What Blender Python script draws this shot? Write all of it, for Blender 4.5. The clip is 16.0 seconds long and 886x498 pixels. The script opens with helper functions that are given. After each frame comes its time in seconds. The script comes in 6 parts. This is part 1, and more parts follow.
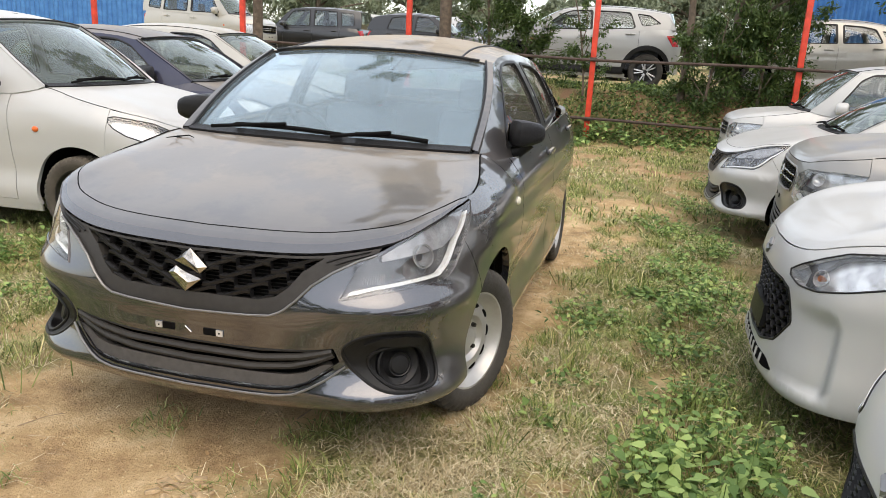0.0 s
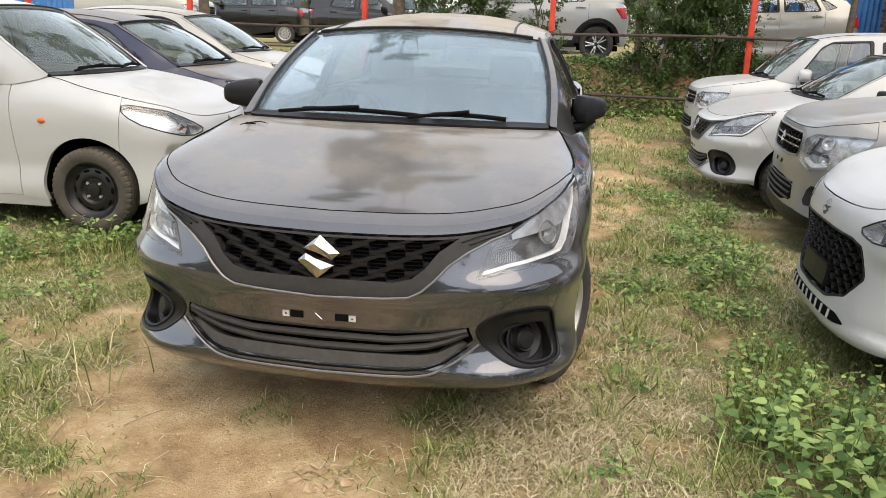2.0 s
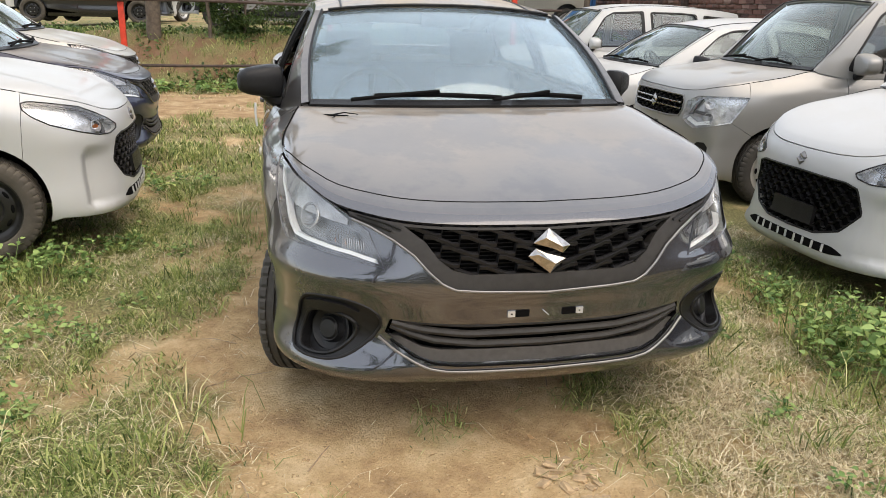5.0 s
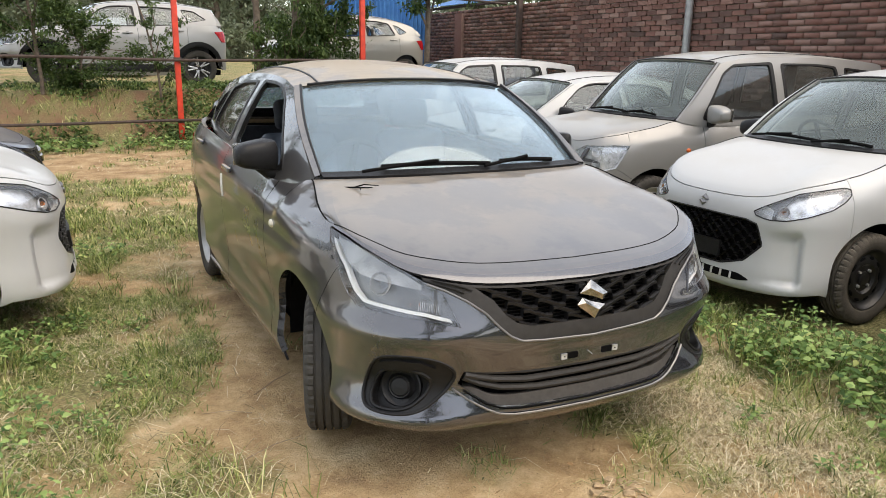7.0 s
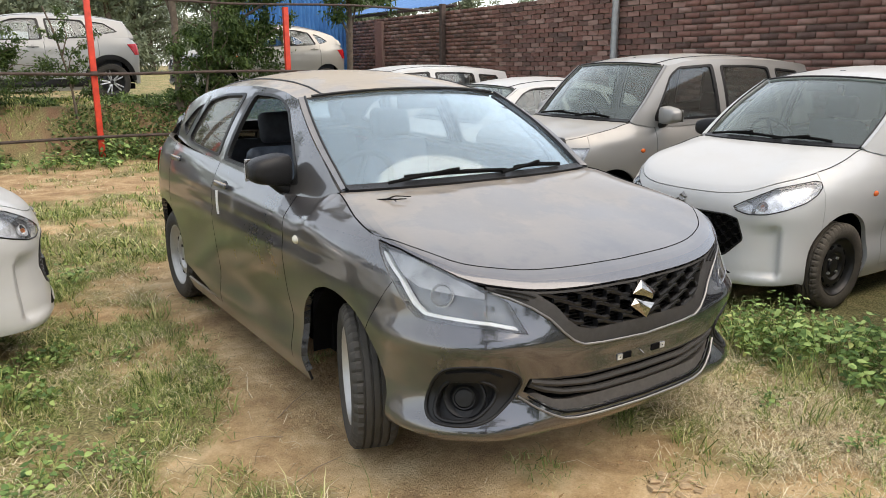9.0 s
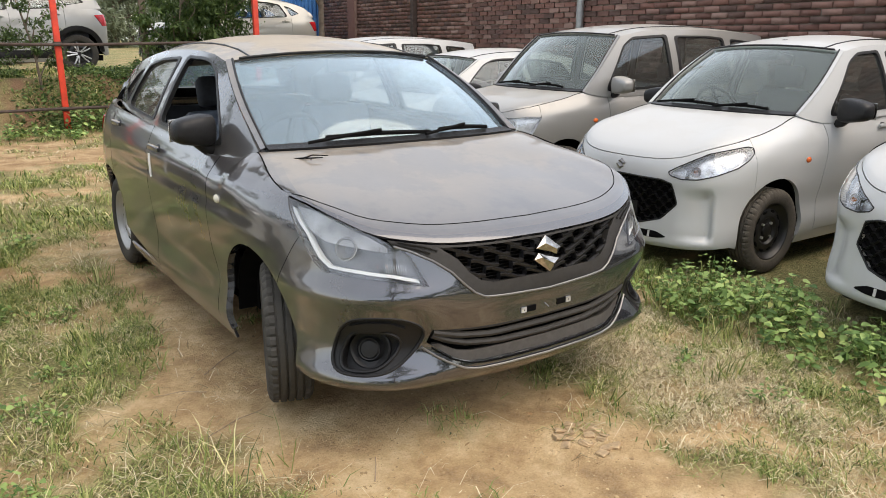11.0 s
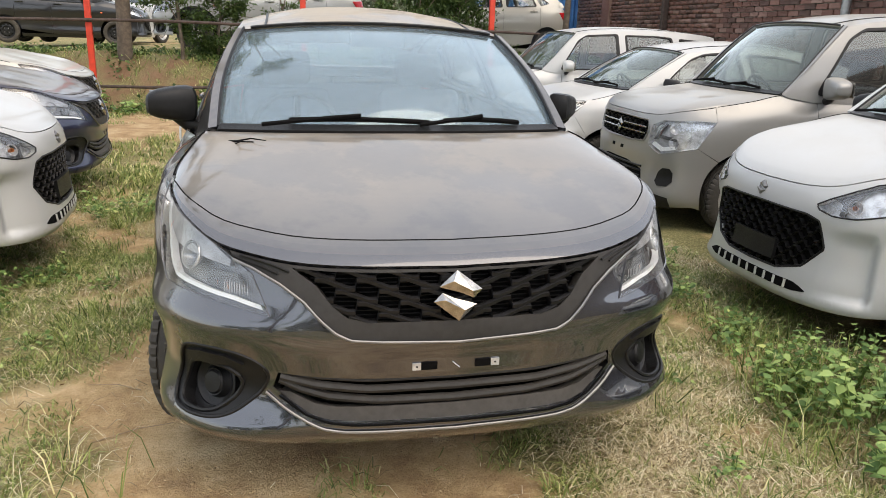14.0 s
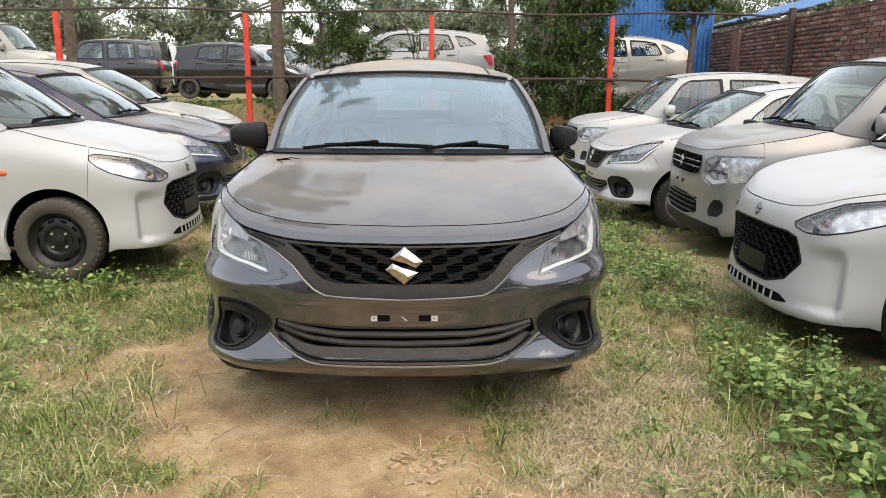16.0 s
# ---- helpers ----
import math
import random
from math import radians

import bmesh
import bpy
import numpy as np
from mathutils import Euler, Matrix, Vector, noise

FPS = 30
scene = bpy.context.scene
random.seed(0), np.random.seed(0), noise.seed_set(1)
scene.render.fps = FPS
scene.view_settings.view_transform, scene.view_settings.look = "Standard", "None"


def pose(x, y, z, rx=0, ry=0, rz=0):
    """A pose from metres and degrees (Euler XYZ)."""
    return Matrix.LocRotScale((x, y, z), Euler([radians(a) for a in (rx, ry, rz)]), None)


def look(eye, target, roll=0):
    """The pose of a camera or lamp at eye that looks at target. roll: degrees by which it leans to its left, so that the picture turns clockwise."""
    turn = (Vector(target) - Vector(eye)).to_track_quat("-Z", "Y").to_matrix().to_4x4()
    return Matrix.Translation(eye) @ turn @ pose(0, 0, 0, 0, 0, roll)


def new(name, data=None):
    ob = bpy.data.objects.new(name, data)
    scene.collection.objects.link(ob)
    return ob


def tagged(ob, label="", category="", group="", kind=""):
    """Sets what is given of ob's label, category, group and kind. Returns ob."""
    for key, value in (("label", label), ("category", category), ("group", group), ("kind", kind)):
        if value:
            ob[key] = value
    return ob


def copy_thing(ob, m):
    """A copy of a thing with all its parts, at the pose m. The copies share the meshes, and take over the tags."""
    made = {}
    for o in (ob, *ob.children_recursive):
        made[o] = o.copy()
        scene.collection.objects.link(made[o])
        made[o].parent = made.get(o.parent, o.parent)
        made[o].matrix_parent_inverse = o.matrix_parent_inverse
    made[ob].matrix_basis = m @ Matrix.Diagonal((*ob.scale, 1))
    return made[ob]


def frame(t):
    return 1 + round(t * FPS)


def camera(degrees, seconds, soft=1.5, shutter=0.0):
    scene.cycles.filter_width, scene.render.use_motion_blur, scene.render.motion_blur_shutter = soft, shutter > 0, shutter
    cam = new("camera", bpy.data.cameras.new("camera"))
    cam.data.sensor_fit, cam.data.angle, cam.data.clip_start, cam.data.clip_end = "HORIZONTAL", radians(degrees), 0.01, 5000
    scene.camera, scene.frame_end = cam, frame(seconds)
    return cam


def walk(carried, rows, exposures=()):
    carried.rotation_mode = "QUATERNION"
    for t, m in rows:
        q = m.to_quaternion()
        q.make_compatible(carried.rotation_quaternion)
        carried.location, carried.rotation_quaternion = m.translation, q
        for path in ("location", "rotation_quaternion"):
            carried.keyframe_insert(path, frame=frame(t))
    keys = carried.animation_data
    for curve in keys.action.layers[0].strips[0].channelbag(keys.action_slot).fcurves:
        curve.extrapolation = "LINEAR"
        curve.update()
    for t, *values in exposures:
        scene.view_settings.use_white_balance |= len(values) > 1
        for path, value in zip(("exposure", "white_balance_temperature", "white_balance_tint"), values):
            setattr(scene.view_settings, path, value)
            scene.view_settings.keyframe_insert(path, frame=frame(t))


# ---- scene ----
cam = camera(60.2, 16.0, soft=0.5)
METRES, EYE, TILT, LEAN, TURN = 7.0, 1.44, 1.9, 0.0, 15.0
ROWS = [
    (0.0, 0.0, 0.0, 0.0, 0.86, -16.5, -2.91),
    (0.5, -0.0078, 0.006, -0.0035, 2.29, -17.37, -2.71),
    (1.0, -0.0328, -0.0048, -0.0001, 1.09, -17.64, -2.55),
    (1.5, -0.0618, -0.016, 0.0025, -1.77, -17.77, -2.46),
    (2.0, -0.0922, -0.0021, -0.0021, -4.83, -17.93, -1.82),
    (2.5, -0.1233, 0.0184, 0.0013, -8.11, -18.28, -1.32),
    (3.0, -0.1601, 0.0248, -0.0006, -11.71, -18.83, -1.13),
    (3.5, -0.1983, 0.0322, 0.0002, -15.6, -19.56, -1.1),
    (4.0, -0.237, 0.0568, -0.0056, -19.64, -20.2, -1.36),
    (6.5, -0.3998, 0.0975, 0.0035, -38.04, -16.31, -2.67),
    (7.0, -0.4251, 0.1106, 0.0116, -41.39, -15.6, -2.23),
    (7.5, -0.435, 0.1408, 0.0081, -44.33, -15.19, -1.61),
    (8.0, -0.4535, 0.1601, 0.0102, -46.67, -14.98, -1.2),
    (10.5, -0.4846, 0.1573, 0.009, -49.71, -15.32, -1.5),
    (11.0, -0.4584, 0.1258, 0.0025, -49.8, -16.52, -1.56),
    (11.5, -0.4376, 0.1167, -0.0001, -49.24, -17.46, -1.67),
    (12.0, -0.4036, 0.1293, -0.004, -47.16, -17.94, -1.71),
    (12.5, -0.373, 0.1219, -0.0044, -43.57, -17.99, -1.84),
    (13.0, -0.3374, 0.0952, -0.0043, -38.7, -17.8, -2.01),
    (13.5, -0.2992, 0.0918, -0.0096, -33.25, -17.69, -2.34),
    (14.0, -0.2589, 0.0926, -0.0081, -27.97, -17.56, -2.56),
    (14.5, -0.2212, 0.0773, -0.0121, -22.34, -17.09, -2.22),
    (15.0, -0.2083, 0.0483, -0.0111, -19.18, -15.77, -1.98),
    (15.5, -0.214, 0.005, -0.0075, -17.67, -14.67, -1.43),
    (16.0, -0.2101, -0.0449, -0.0071, -16.41, -14.21, -0.96),
]
walk(cam, [(t, pose(1.41, -2.062, EYE, TILT, LEAN, TURN) @ pose(METRES * x, METRES * y, METRES * z, 90 + pitch, roll, yaw)) for t, x, y, z, yaw, pitch, roll in ROWS])

# ---- world, sun, exposure ----
world = bpy.data.worlds.new("hazy_sky")
world.use_nodes = True
scene.world = world
wn = world.node_tree
sky = wn.nodes.new("ShaderNodeTexSky")
sky.sky_type, sky.sun_disc = "NISHITA", False
sky.sun_elevation, sky.sun_rotation = radians(56), radians(149)
sky.air_density, sky.dust_density, sky.ozone_density = 1.0, 1.6, 1.0
background = wn.nodes["Background"]
background.inputs["Strength"].default_value = 0.12
haze = wn.nodes.new("ShaderNodeMix")
haze.data_type, haze.blend_type = "RGBA", "ADD"
haze.inputs[0].default_value = 1.0
haze.inputs[7].default_value = (5.2, 5.7, 6.35, 1.0)
wn.links.new(sky.outputs[0], haze.inputs[6])
wn.links.new(haze.outputs[2], background.inputs["Color"])
sun_data = bpy.data.lights.new("sun", "SUN")
sun_data.energy, sun_data.angle, sun_data.color = 1.25, radians(60), (1.0, 0.92, 0.80)
sun = new("sun", sun_data)
sun.matrix_world = look((9, -13, 26), (0, 2, 0))
scene.view_settings.exposure = 0.40
scene.view_settings.use_white_balance = True
scene.view_settings.white_balance_temperature, scene.view_settings.white_balance_tint = 7400, 12


# ---- materials ----
def material(name):
    m = bpy.data.materials.new(name)
    m.use_nodes = True
    nt = m.node_tree
    return m, nt, nt.nodes["Principled BSDF"]


def node(nt, kind, **values):
    n = nt.nodes.new(kind)
    for key, value in values.items():
        n.inputs[key.replace("_", " ")].default_value = value
    return n


def noise_tex(nt, scale, detail=4.0, rough=0.55, coords="Object"):
    tc = nt.nodes.new("ShaderNodeTexCoord")
    n = node(nt, "ShaderNodeTexNoise", Scale=scale, Detail=detail, Roughness=rough)
    nt.links.new(tc.outputs[coords], n.inputs["Vector"])
    return n.outputs["Fac"]


def ramp(nt, fac, stops):
    r = nt.nodes.new("ShaderNodeValToRGB")
    while len(r.color_ramp.elements) < len(stops):
        r.color_ramp.elements.new(0.5)
    for e, (at, c) in zip(r.color_ramp.elements, stops):
        e.position, e.color = at, (*c, 1.0) if len(c) == 3 else c
    nt.links.new(fac, r.inputs["Fac"])
    return r.outputs["Color"]


def mix(nt, fac, a, b):
    m = nt.nodes.new("ShaderNodeMix")
    m.data_type = "RGBA"
    for socket, v in ((m.inputs[0], fac), (m.inputs[6], a), (m.inputs[7], b)):
        if isinstance(v, (int, float)):
            socket.default_value = v
        elif isinstance(v, tuple):
            socket.default_value = (*v, 1.0)
        else:
            nt.links.new(v, socket)
    return m.outputs[2]


def arith(nt, op, a, b=0.0):
    m = nt.nodes.new("ShaderNodeMath")
    m.operation = op
    for socket, v in zip(m.inputs, (a, b)):
        if isinstance(v, (int, float)):
            socket.default_value = v
        else:
            nt.links.new(v, socket)
    return m.outputs[0]


def bump(nt, bsdf, height, strength, distance=0.01):
    b = node(nt, "ShaderNodeBump", Strength=strength, Distance=distance)
    nt.links.new(height, b.inputs["Height"])
    nt.links.new(b.outputs[0], bsdf.inputs["Normal"])


def up_facing(nt):
    g = nt.nodes.new("ShaderNodeNewGeometry")
    x = nt.nodes.new("ShaderNodeSeparateXYZ")
    nt.links.new(g.outputs["True Normal"], x.inputs[0])
    return arith(nt, "MAXIMUM", x.outputs["Z"], 0.0)


def paint(name, colour, dust=0.5, metallic=0.0, rough=0.28, coat=0.6, dust_colour=(0.36, 0.31, 0.24), side=0.10, nose=0.8, film=0.98, gloss=1.62, mid=1.0):
    """Car paint with settled dust: more on what faces up, in drifts."""
    m, nt, b = material(name)
    drift = noise_tex(nt, 2.2, 5, 0.6)
    fine = noise_tex(nt, 60, 3, 0.6)
    up = up_facing(nt)
    patch = noise_tex(nt, 3.5, 7, 0.62)
    edge = ramp(nt, patch, [(0.44, (0.80, 0.80, 0.80)), (0.52, (1.0, 1.0, 1.0))])
    fac = arith(nt, "MULTIPLY", arith(nt, "POWER", up, 7.0), arith(nt, "ADD", arith(nt, "MULTIPLY", drift, 0.5), 0.55))
    tc, sx, ob_ = (nt.nodes.new("ShaderNode" + k) for k in ("TexCoord", "SeparateXYZ", "SeparateXYZ"))
    nt.links.new(tc.outputs["Object"], ob_.inputs[0])
    blown = ramp(nt, arith(nt, "MULTIPLY", arith(nt, "ADD", ob_.outputs["Y"], arith(nt, "MULTIPLY", patch, 0.5)), 0.5), [(0.18, (nose, nose, nose)), (0.46, (mid, mid, mid)), (0.74, (mid, mid, mid)), (0.92, (1.0, 1.0, 1.0))])
    fac = arith(nt, "MULTIPLY", arith(nt, "MULTIPLY", fac, edge), blown)
    nt.links.new(tc.outputs["Normal"], sx.inputs[0])
    flank = arith(nt, "POWER", arith(nt, "ABSOLUTE", sx.outputs["X"], 0.0), 3.0)
    fac = arith(nt, "ADD", fac, arith(nt, "MULTIPLY", arith(nt, "MULTIPLY", flank, drift), side))
    fac = arith(nt, "ADD", fac, arith(nt, "MULTIPLY", arith(nt, "SUBTRACT", drift, 0.40), 0.12))
    fac = arith(nt, "MINIMUM", arith(nt, "MAXIMUM", arith(nt, "MULTIPLY", fac, dust), 0.0), 0.95)
    nt.links.new(mix(nt, fac, colour, dust_colour), b.inputs["Base Color"])
    r = arith(nt, "ADD", arith(nt, "MULTIPLY", fac, 0.50), arith(nt, "ADD", arith(nt, "MULTIPLY", fine, 0.06), rough - 0.03))
    nt.links.new(r, b.inputs["Roughness"])
    nt.links.new(arith(nt, "MULTIPLY", arith(nt, "SUBTRACT", 1.0, fac), metallic), b.inputs["Metallic"])
    nt.links.new(arith(nt, "MULTIPLY", arith(nt, "SUBTRACT", 1.0, arith(nt, "MULTIPLY", arith(nt, "MULTIPLY", fac, fac), film)), coat), b.inputs["Coat Weight"])
    b.inputs["Coat IOR"].default_value = gloss
    nt.links.new(arith(nt, "MULTIPLY", arith(nt, "SUBTRACT", 1.0, fac), 0.5), b.inputs["Specular IOR Level"])
    nt.links.new(arith(nt, "ADD", arith(nt, "MULTIPLY", fac, 0.10), 0.03), b.inputs["Coat Roughness"])
    return m


def plain(name, colour, rough=0.5, metallic=0.0, vary=0.15, scale=25.0, relief=0.0, relief_scale=200.0, dust=0.0, spec=0.5):
    m, nt, b = material(name)
    n = noise_tex(nt, scale, 5, 0.6)
    dark = tuple(c * (1 - vary) for c in colour)
    light = tuple(min(1, c * (1 + vary)) for c in colour)
    col = ramp(nt, n, [(0.3, dark), (0.7, light)])
    if dust:
        d = arith(nt, "MULTIPLY", arith(nt, "ADD", arith(nt, "MULTIPLY", up_facing(nt), 0.8), noise_tex(nt, 6, 4)), dust)
        col = mix(nt, d, col, (0.34, 0.29, 0.22))
    nt.links.new(col, b.inputs["Base Color"])
    b.inputs["Roughness"].default_value, b.inputs["Metallic"].default_value = rough, metallic
    b.inputs["Specular IOR Level"].default_value = spec
    if relief:
        bump(nt, b, noise_tex(nt, relief_scale, 3), relief, 0.004)
    return m


def pane_material(name, tint, dust, dust_colour=(0.50, 0.52, 0.52), ior=1.5, gain=2.6, sheen=(0.86, 0.95, 1.0), blur=0.04):
    """A thin pane: see-through, mirror-like by Fresnel, with a film of dust."""
    m, nt, b = material(name)
    nt.nodes.remove(b)
    out = nt.nodes["Material Output"]
    clear = node(nt, "ShaderNodeBsdfTransparent", Color=(*tint, 1))
    gloss = node(nt, "ShaderNodeBsdfGlossy", Color=(*sheen, 1), Roughness=blur)
    film_front, film_through = node(nt, "ShaderNodeBsdfDiffuse", Color=(*dust_colour, 1)), node(nt, "ShaderNodeBsdfTranslucent", Color=(*dust_colour, 1))
    film = node(nt, "ShaderNodeMixShader", Fac=0.35)
    nt.links.new(film_front.outputs[0], film.inputs[1])
    nt.links.new(film_through.outputs[0], film.inputs[2])
    base = ((ior - 1) / (ior + 1)) ** 2
    facing = node(nt, "ShaderNodeLayerWeight", Blend=0.5).outputs["Facing"]
    fres = arith(nt, "ADD", arith(nt, "MULTIPLY", arith(nt, "POWER", facing, 5.0), 1.0 - base), base)
    m1, m2 = nt.nodes.new("ShaderNodeMixShader"), nt.nodes.new("ShaderNodeMixShader")
    nt.links.new(arith(nt, "MULTIPLY", arith(nt, "ADD", noise_tex(nt, 3.0, 5), 0.5), dust), m1.inputs[0])
    nt.links.new(clear.outputs[0], m1.inputs[1])
    nt.links.new(film.outputs[0], m1.inputs[2])
    nt.links.new(arith(nt, "MINIMUM", arith(nt, "MULTIPLY", fres, gain), 1.0), m2.inputs[0])
    nt.links.new(m1.outputs[0], m2.inputs[1])
    nt.links.new(gloss.outputs[0], m2.inputs[2])
    nt.links.new(m2.outputs[0], out.inputs["Surface"])
    return m


PAINT_GREY = paint("graphite_paint", (0.055, 0.058, 0.070), 1.30, 0.65, 0.22, 1.0, (0.40, 0.345, 0.275), side=0.30, nose=0.36, film=1.0, gloss=1.95, mid=0.66)
PAINT_WHITE = paint("white_paint", (0.515, 0.520, 0.512), 0.6, 0.0, 0.3, 0.35, (0.47, 0.44, 0.385))
PAINT_SILVER = paint("silver_paint", (0.29, 0.285, 0.272), 0.7, 0.3, 0.34, 0.5, (0.46, 0.42, 0.35))
PAINT_BLUE = paint("dark_blue_paint", (0.010, 0.014, 0.045), 0.95, 0.3, 0.3, 0.6, (0.30, 0.26, 0.21))
# darker copy of the white paint: tree shade is put into its colour
PAINT_SHADED_WHITE = paint("shaded_white_paint", (0.36, 0.368, 0.362), 0.5, 0.0, 0.3, 0.35, (0.42, 0.39, 0.33))
PAINT_BLACK = paint("black_paint", (0.010, 0.010, 0.011), 0.15, 0.0, 0.3, 0.6)
PAINT_CREAM = paint("pale_silver_paint", (0.46, 0.445, 0.40), 0.7, 0.2, 0.3, 0.5, (0.42, 0.37, 0.29))
BLACK_PLASTIC = plain("black_plastic", (0.010, 0.010, 0.011), 0.40, 0, 0.25, 40, 0.25, 600, dust=0.008, spec=0.32)
GRILLE_BLACK = plain("grille_plastic", (0.011, 0.011, 0.012), 0.42, 0, 0.25, 40, 0.2, 500, dust=0.004, spec=0.32)
FRAME_GREY = plain("satin_black_trim", (0.024, 0.023, 0.023), 0.5, 0, 0.25, 40, 0.2, 500, dust=0.05, spec=0.4)
TRAY_GREY = plain("matt_grey_plastic", (0.055, 0.052, 0.050), 0.62, 0, 0.25, 40, 0.2, 500, dust=0.06, spec=0.3)
WIPER_BLACK = plain("wiper_rubber", (0.006, 0.006, 0.006), 0.8, 0, 0.2, 30, spec=0.08)
MATT_BLACK = plain("matt_black_liner", (0.004, 0.004, 0.004), 0.9, 0, 0.3, spec=0.1)
SATIN = plain("satin_grey_trim", (0.24, 0.24, 0.245), 0.3, 0.6, 0.15, dust=0.08)
CHROME = plain("chrome", (0.42, 0.405, 0.38), 0.2, 1.0, 0.35, 30)
RUBBER = plain("tyre_rubber", (0.030, 0.029, 0.028), 0.78, 0, 0.25, 30, 0.4, 300, dust=0.12)
MUD_RUBBER = plain("muddy_tyre_rubber", (0.040, 0.034, 0.028), 0.85, 0, 0.4, 14, 0.5, 200, dust=0.22)
STEEL = plain("silver_steel_rim", (0.52, 0.52, 0.51), 0.42, 0.55, 0.12, 12, dust=0.15)
BLACK_STEEL = plain("black_steel_rim", (0.012, 0.012, 0.012), 0.35, 0.2, 0.3, 12, dust=0.02)
ALLOY = plain("dark_alloy_rim", (0.030, 0.030, 0.032), 0.4, 0.3, 0.2, 12)
LAMP_SILVER = plain("lamp_reflector", (0.64, 0.65, 0.67), 0.24, 0.5, 0.45, 22)
PROJECTOR = plain("projector_lens", (0.30, 0.31, 0.33), 0.08, 0.3, 0.2, 30)
LAMP_MID = plain("lamp_upper_reflector", (0.36, 0.36, 0.375), 0.3, 0.4, 0.4, 16)
LAMP_GREY = plain("lamp_bowl", (0.17, 0.17, 0.18), 0.2, 0.35, 0.45, 14)
LAMP_DARK = plain("lamp_housing", (0.13, 0.132, 0.14), 0.25, 0.4, 0.35, 20)
WHITE_BAR = plain("lamp_light_guide", (0.82, 0.83, 0.83), 0.25, 0, 0.05)
AMBER = plain("amber_lens", (0.72, 0.14, 0.03), 0.25, 0, 0.15)
PALE_LENS = plain("pale_lens", (0.70, 0.66, 0.55), 0.25, 0, 0.1)
RED_LENS = plain("red_lens", (0.45, 0.015, 0.02), 0.2, 0, 0.2)
SEAT = plain("dark_seat_cloth", (0.035, 0.037, 0.045), 0.8, 0, 0.3, 20, 0.3, 400)
DASH = plain("dark_dashboard", (0.035, 0.035, 0.038), 0.6, 0, 0.25, 40)
WRAP = plain("plastic_seat_wrap", (0.11, 0.125, 0.155), 0.25, 0, 0.5, 9)
TRIM_LIGHT = plain("light_roof_lining", (0.42, 0.41, 0.38), 0.8, 0, 0.1)
# the dust film also carries the sky's blue reflection, painted into its colour
WINDSCREEN = pane_material("dusty_sky_blue_windscreen", (0.88, 0.95, 0.98), 0.175, (0.60, 0.73, 0.80), gain=2.2, sheen=(0.86, 0.96, 1.0))
GREY_SCREEN = pane_material("dusty_grey_screen", (0.80, 0.86, 0.83), 0.11, (0.42, 0.45, 0.42), blur=0.03, gain=1.3, sheen=(0.95, 0.98, 0.97))
SIDE_GLASS = pane_material("side_glass", (0.66, 0.71, 0.70), 0.06, gain=2.0)
DUSTED_GLASS = pane_material("dust_covered_glass", (0.78, 0.80, 0.79), 0.25, (0.46, 0.42, 0.35), gain=1.0, sheen=(0.8, 0.78, 0.72))
AMBER_DIM = plain("amber_bulb", (0.40, 0.13, 0.03), 0.3, 0, 0.3)
DIRTY_GLASS = pane_material("dirty_glass", (0.58, 0.62, 0.61), 0.13, (0.40, 0.39, 0.35), gain=2.0)
LENS = pane_material("lamp_lens", (0.97, 0.98, 0.98), 0.02, gain=2.0, sheen=(1, 1, 1))


# ---- mesh helpers ----
def finish(name, me, mat, parent=None, label=""):
    for mm in (mat if isinstance(mat, (list, tuple)) else [mat]):
        me.materials.append(mm)
    ob = new(name, me)
    if parent is not None:
        ob.parent = parent
    if label:
        tagged(ob, label)
    return ob


def part(name, bm, mat, parent=None, label="", smooth=True, angle=38):
    me = bpy.data.meshes.new(name)
    bmesh.ops.recalc_face_normals(bm, faces=bm.faces[:])
    if smooth:
        for f in bm.faces:
            f.smooth = True
        for e in bm.edges:
            if len(e.link_faces) == 2 and e.calc_face_angle(0) > radians(angle):
                e.smooth = False
    bm.to_mesh(me)
    bm.free()
    return finish(name, me, mat, parent, label)


def box_bm(lo, hi, bevel=0.0, bm=None, seg=2):
    b = bmesh.new()
    bmesh.ops.create_cube(b, size=1.0)
    lo, hi = Vector(lo), Vector(hi)
    for v in b.verts:
        v.co = Vector(((v.co[i] + 0.5) * (hi[i] - lo[i]) + lo[i]) for i in range(3))
    if bevel:
        bmesh.ops.bevel(b, geom=b.edges[:], offset=bevel, segments=seg, affect="EDGES", profile=0.6)
    if bm is None:
        return b
    return join_bm(bm, b)


def join_bm(bm, other, m=None):
    if m is not None:
        other.transform(m)
    me = bpy.data.meshes.new("tmp")
    other.to_mesh(me)
    other.free()
    bm.from_mesh(me)
    bpy.data.meshes.remove(me)
    return bm


def lathe_bm(profile, seg=40, axis="X", cut=()):
    """Turns (radius, offset) points about the axis; the points named in cut are notched at every fourth step."""
    bm = bmesh.new()
    rings = []
    for k in range(seg):
        a, ring = 2 * math.pi * k / seg, []
        for i, (r, o) in enumerate(profile):
            r = r - 0.008 if i in cut and k % 4 == 0 else r
            ring.append(bm.verts.new((o, r * math.cos(a), r * math.sin(a)) if axis == "X" else (r * math.cos(a), r * math.sin(a), o)))
        rings.append(ring)
    for k in range(seg):
        a, b = rings[k], rings[(k + 1) % seg]
        for i in range(len(profile) - 1):
            bm.faces.new((a[i], a[i + 1], b[i + 1], b[i]))
    bmesh.ops.remove_doubles(bm, verts=bm.verts[:], dist=1e-5)
    return bm


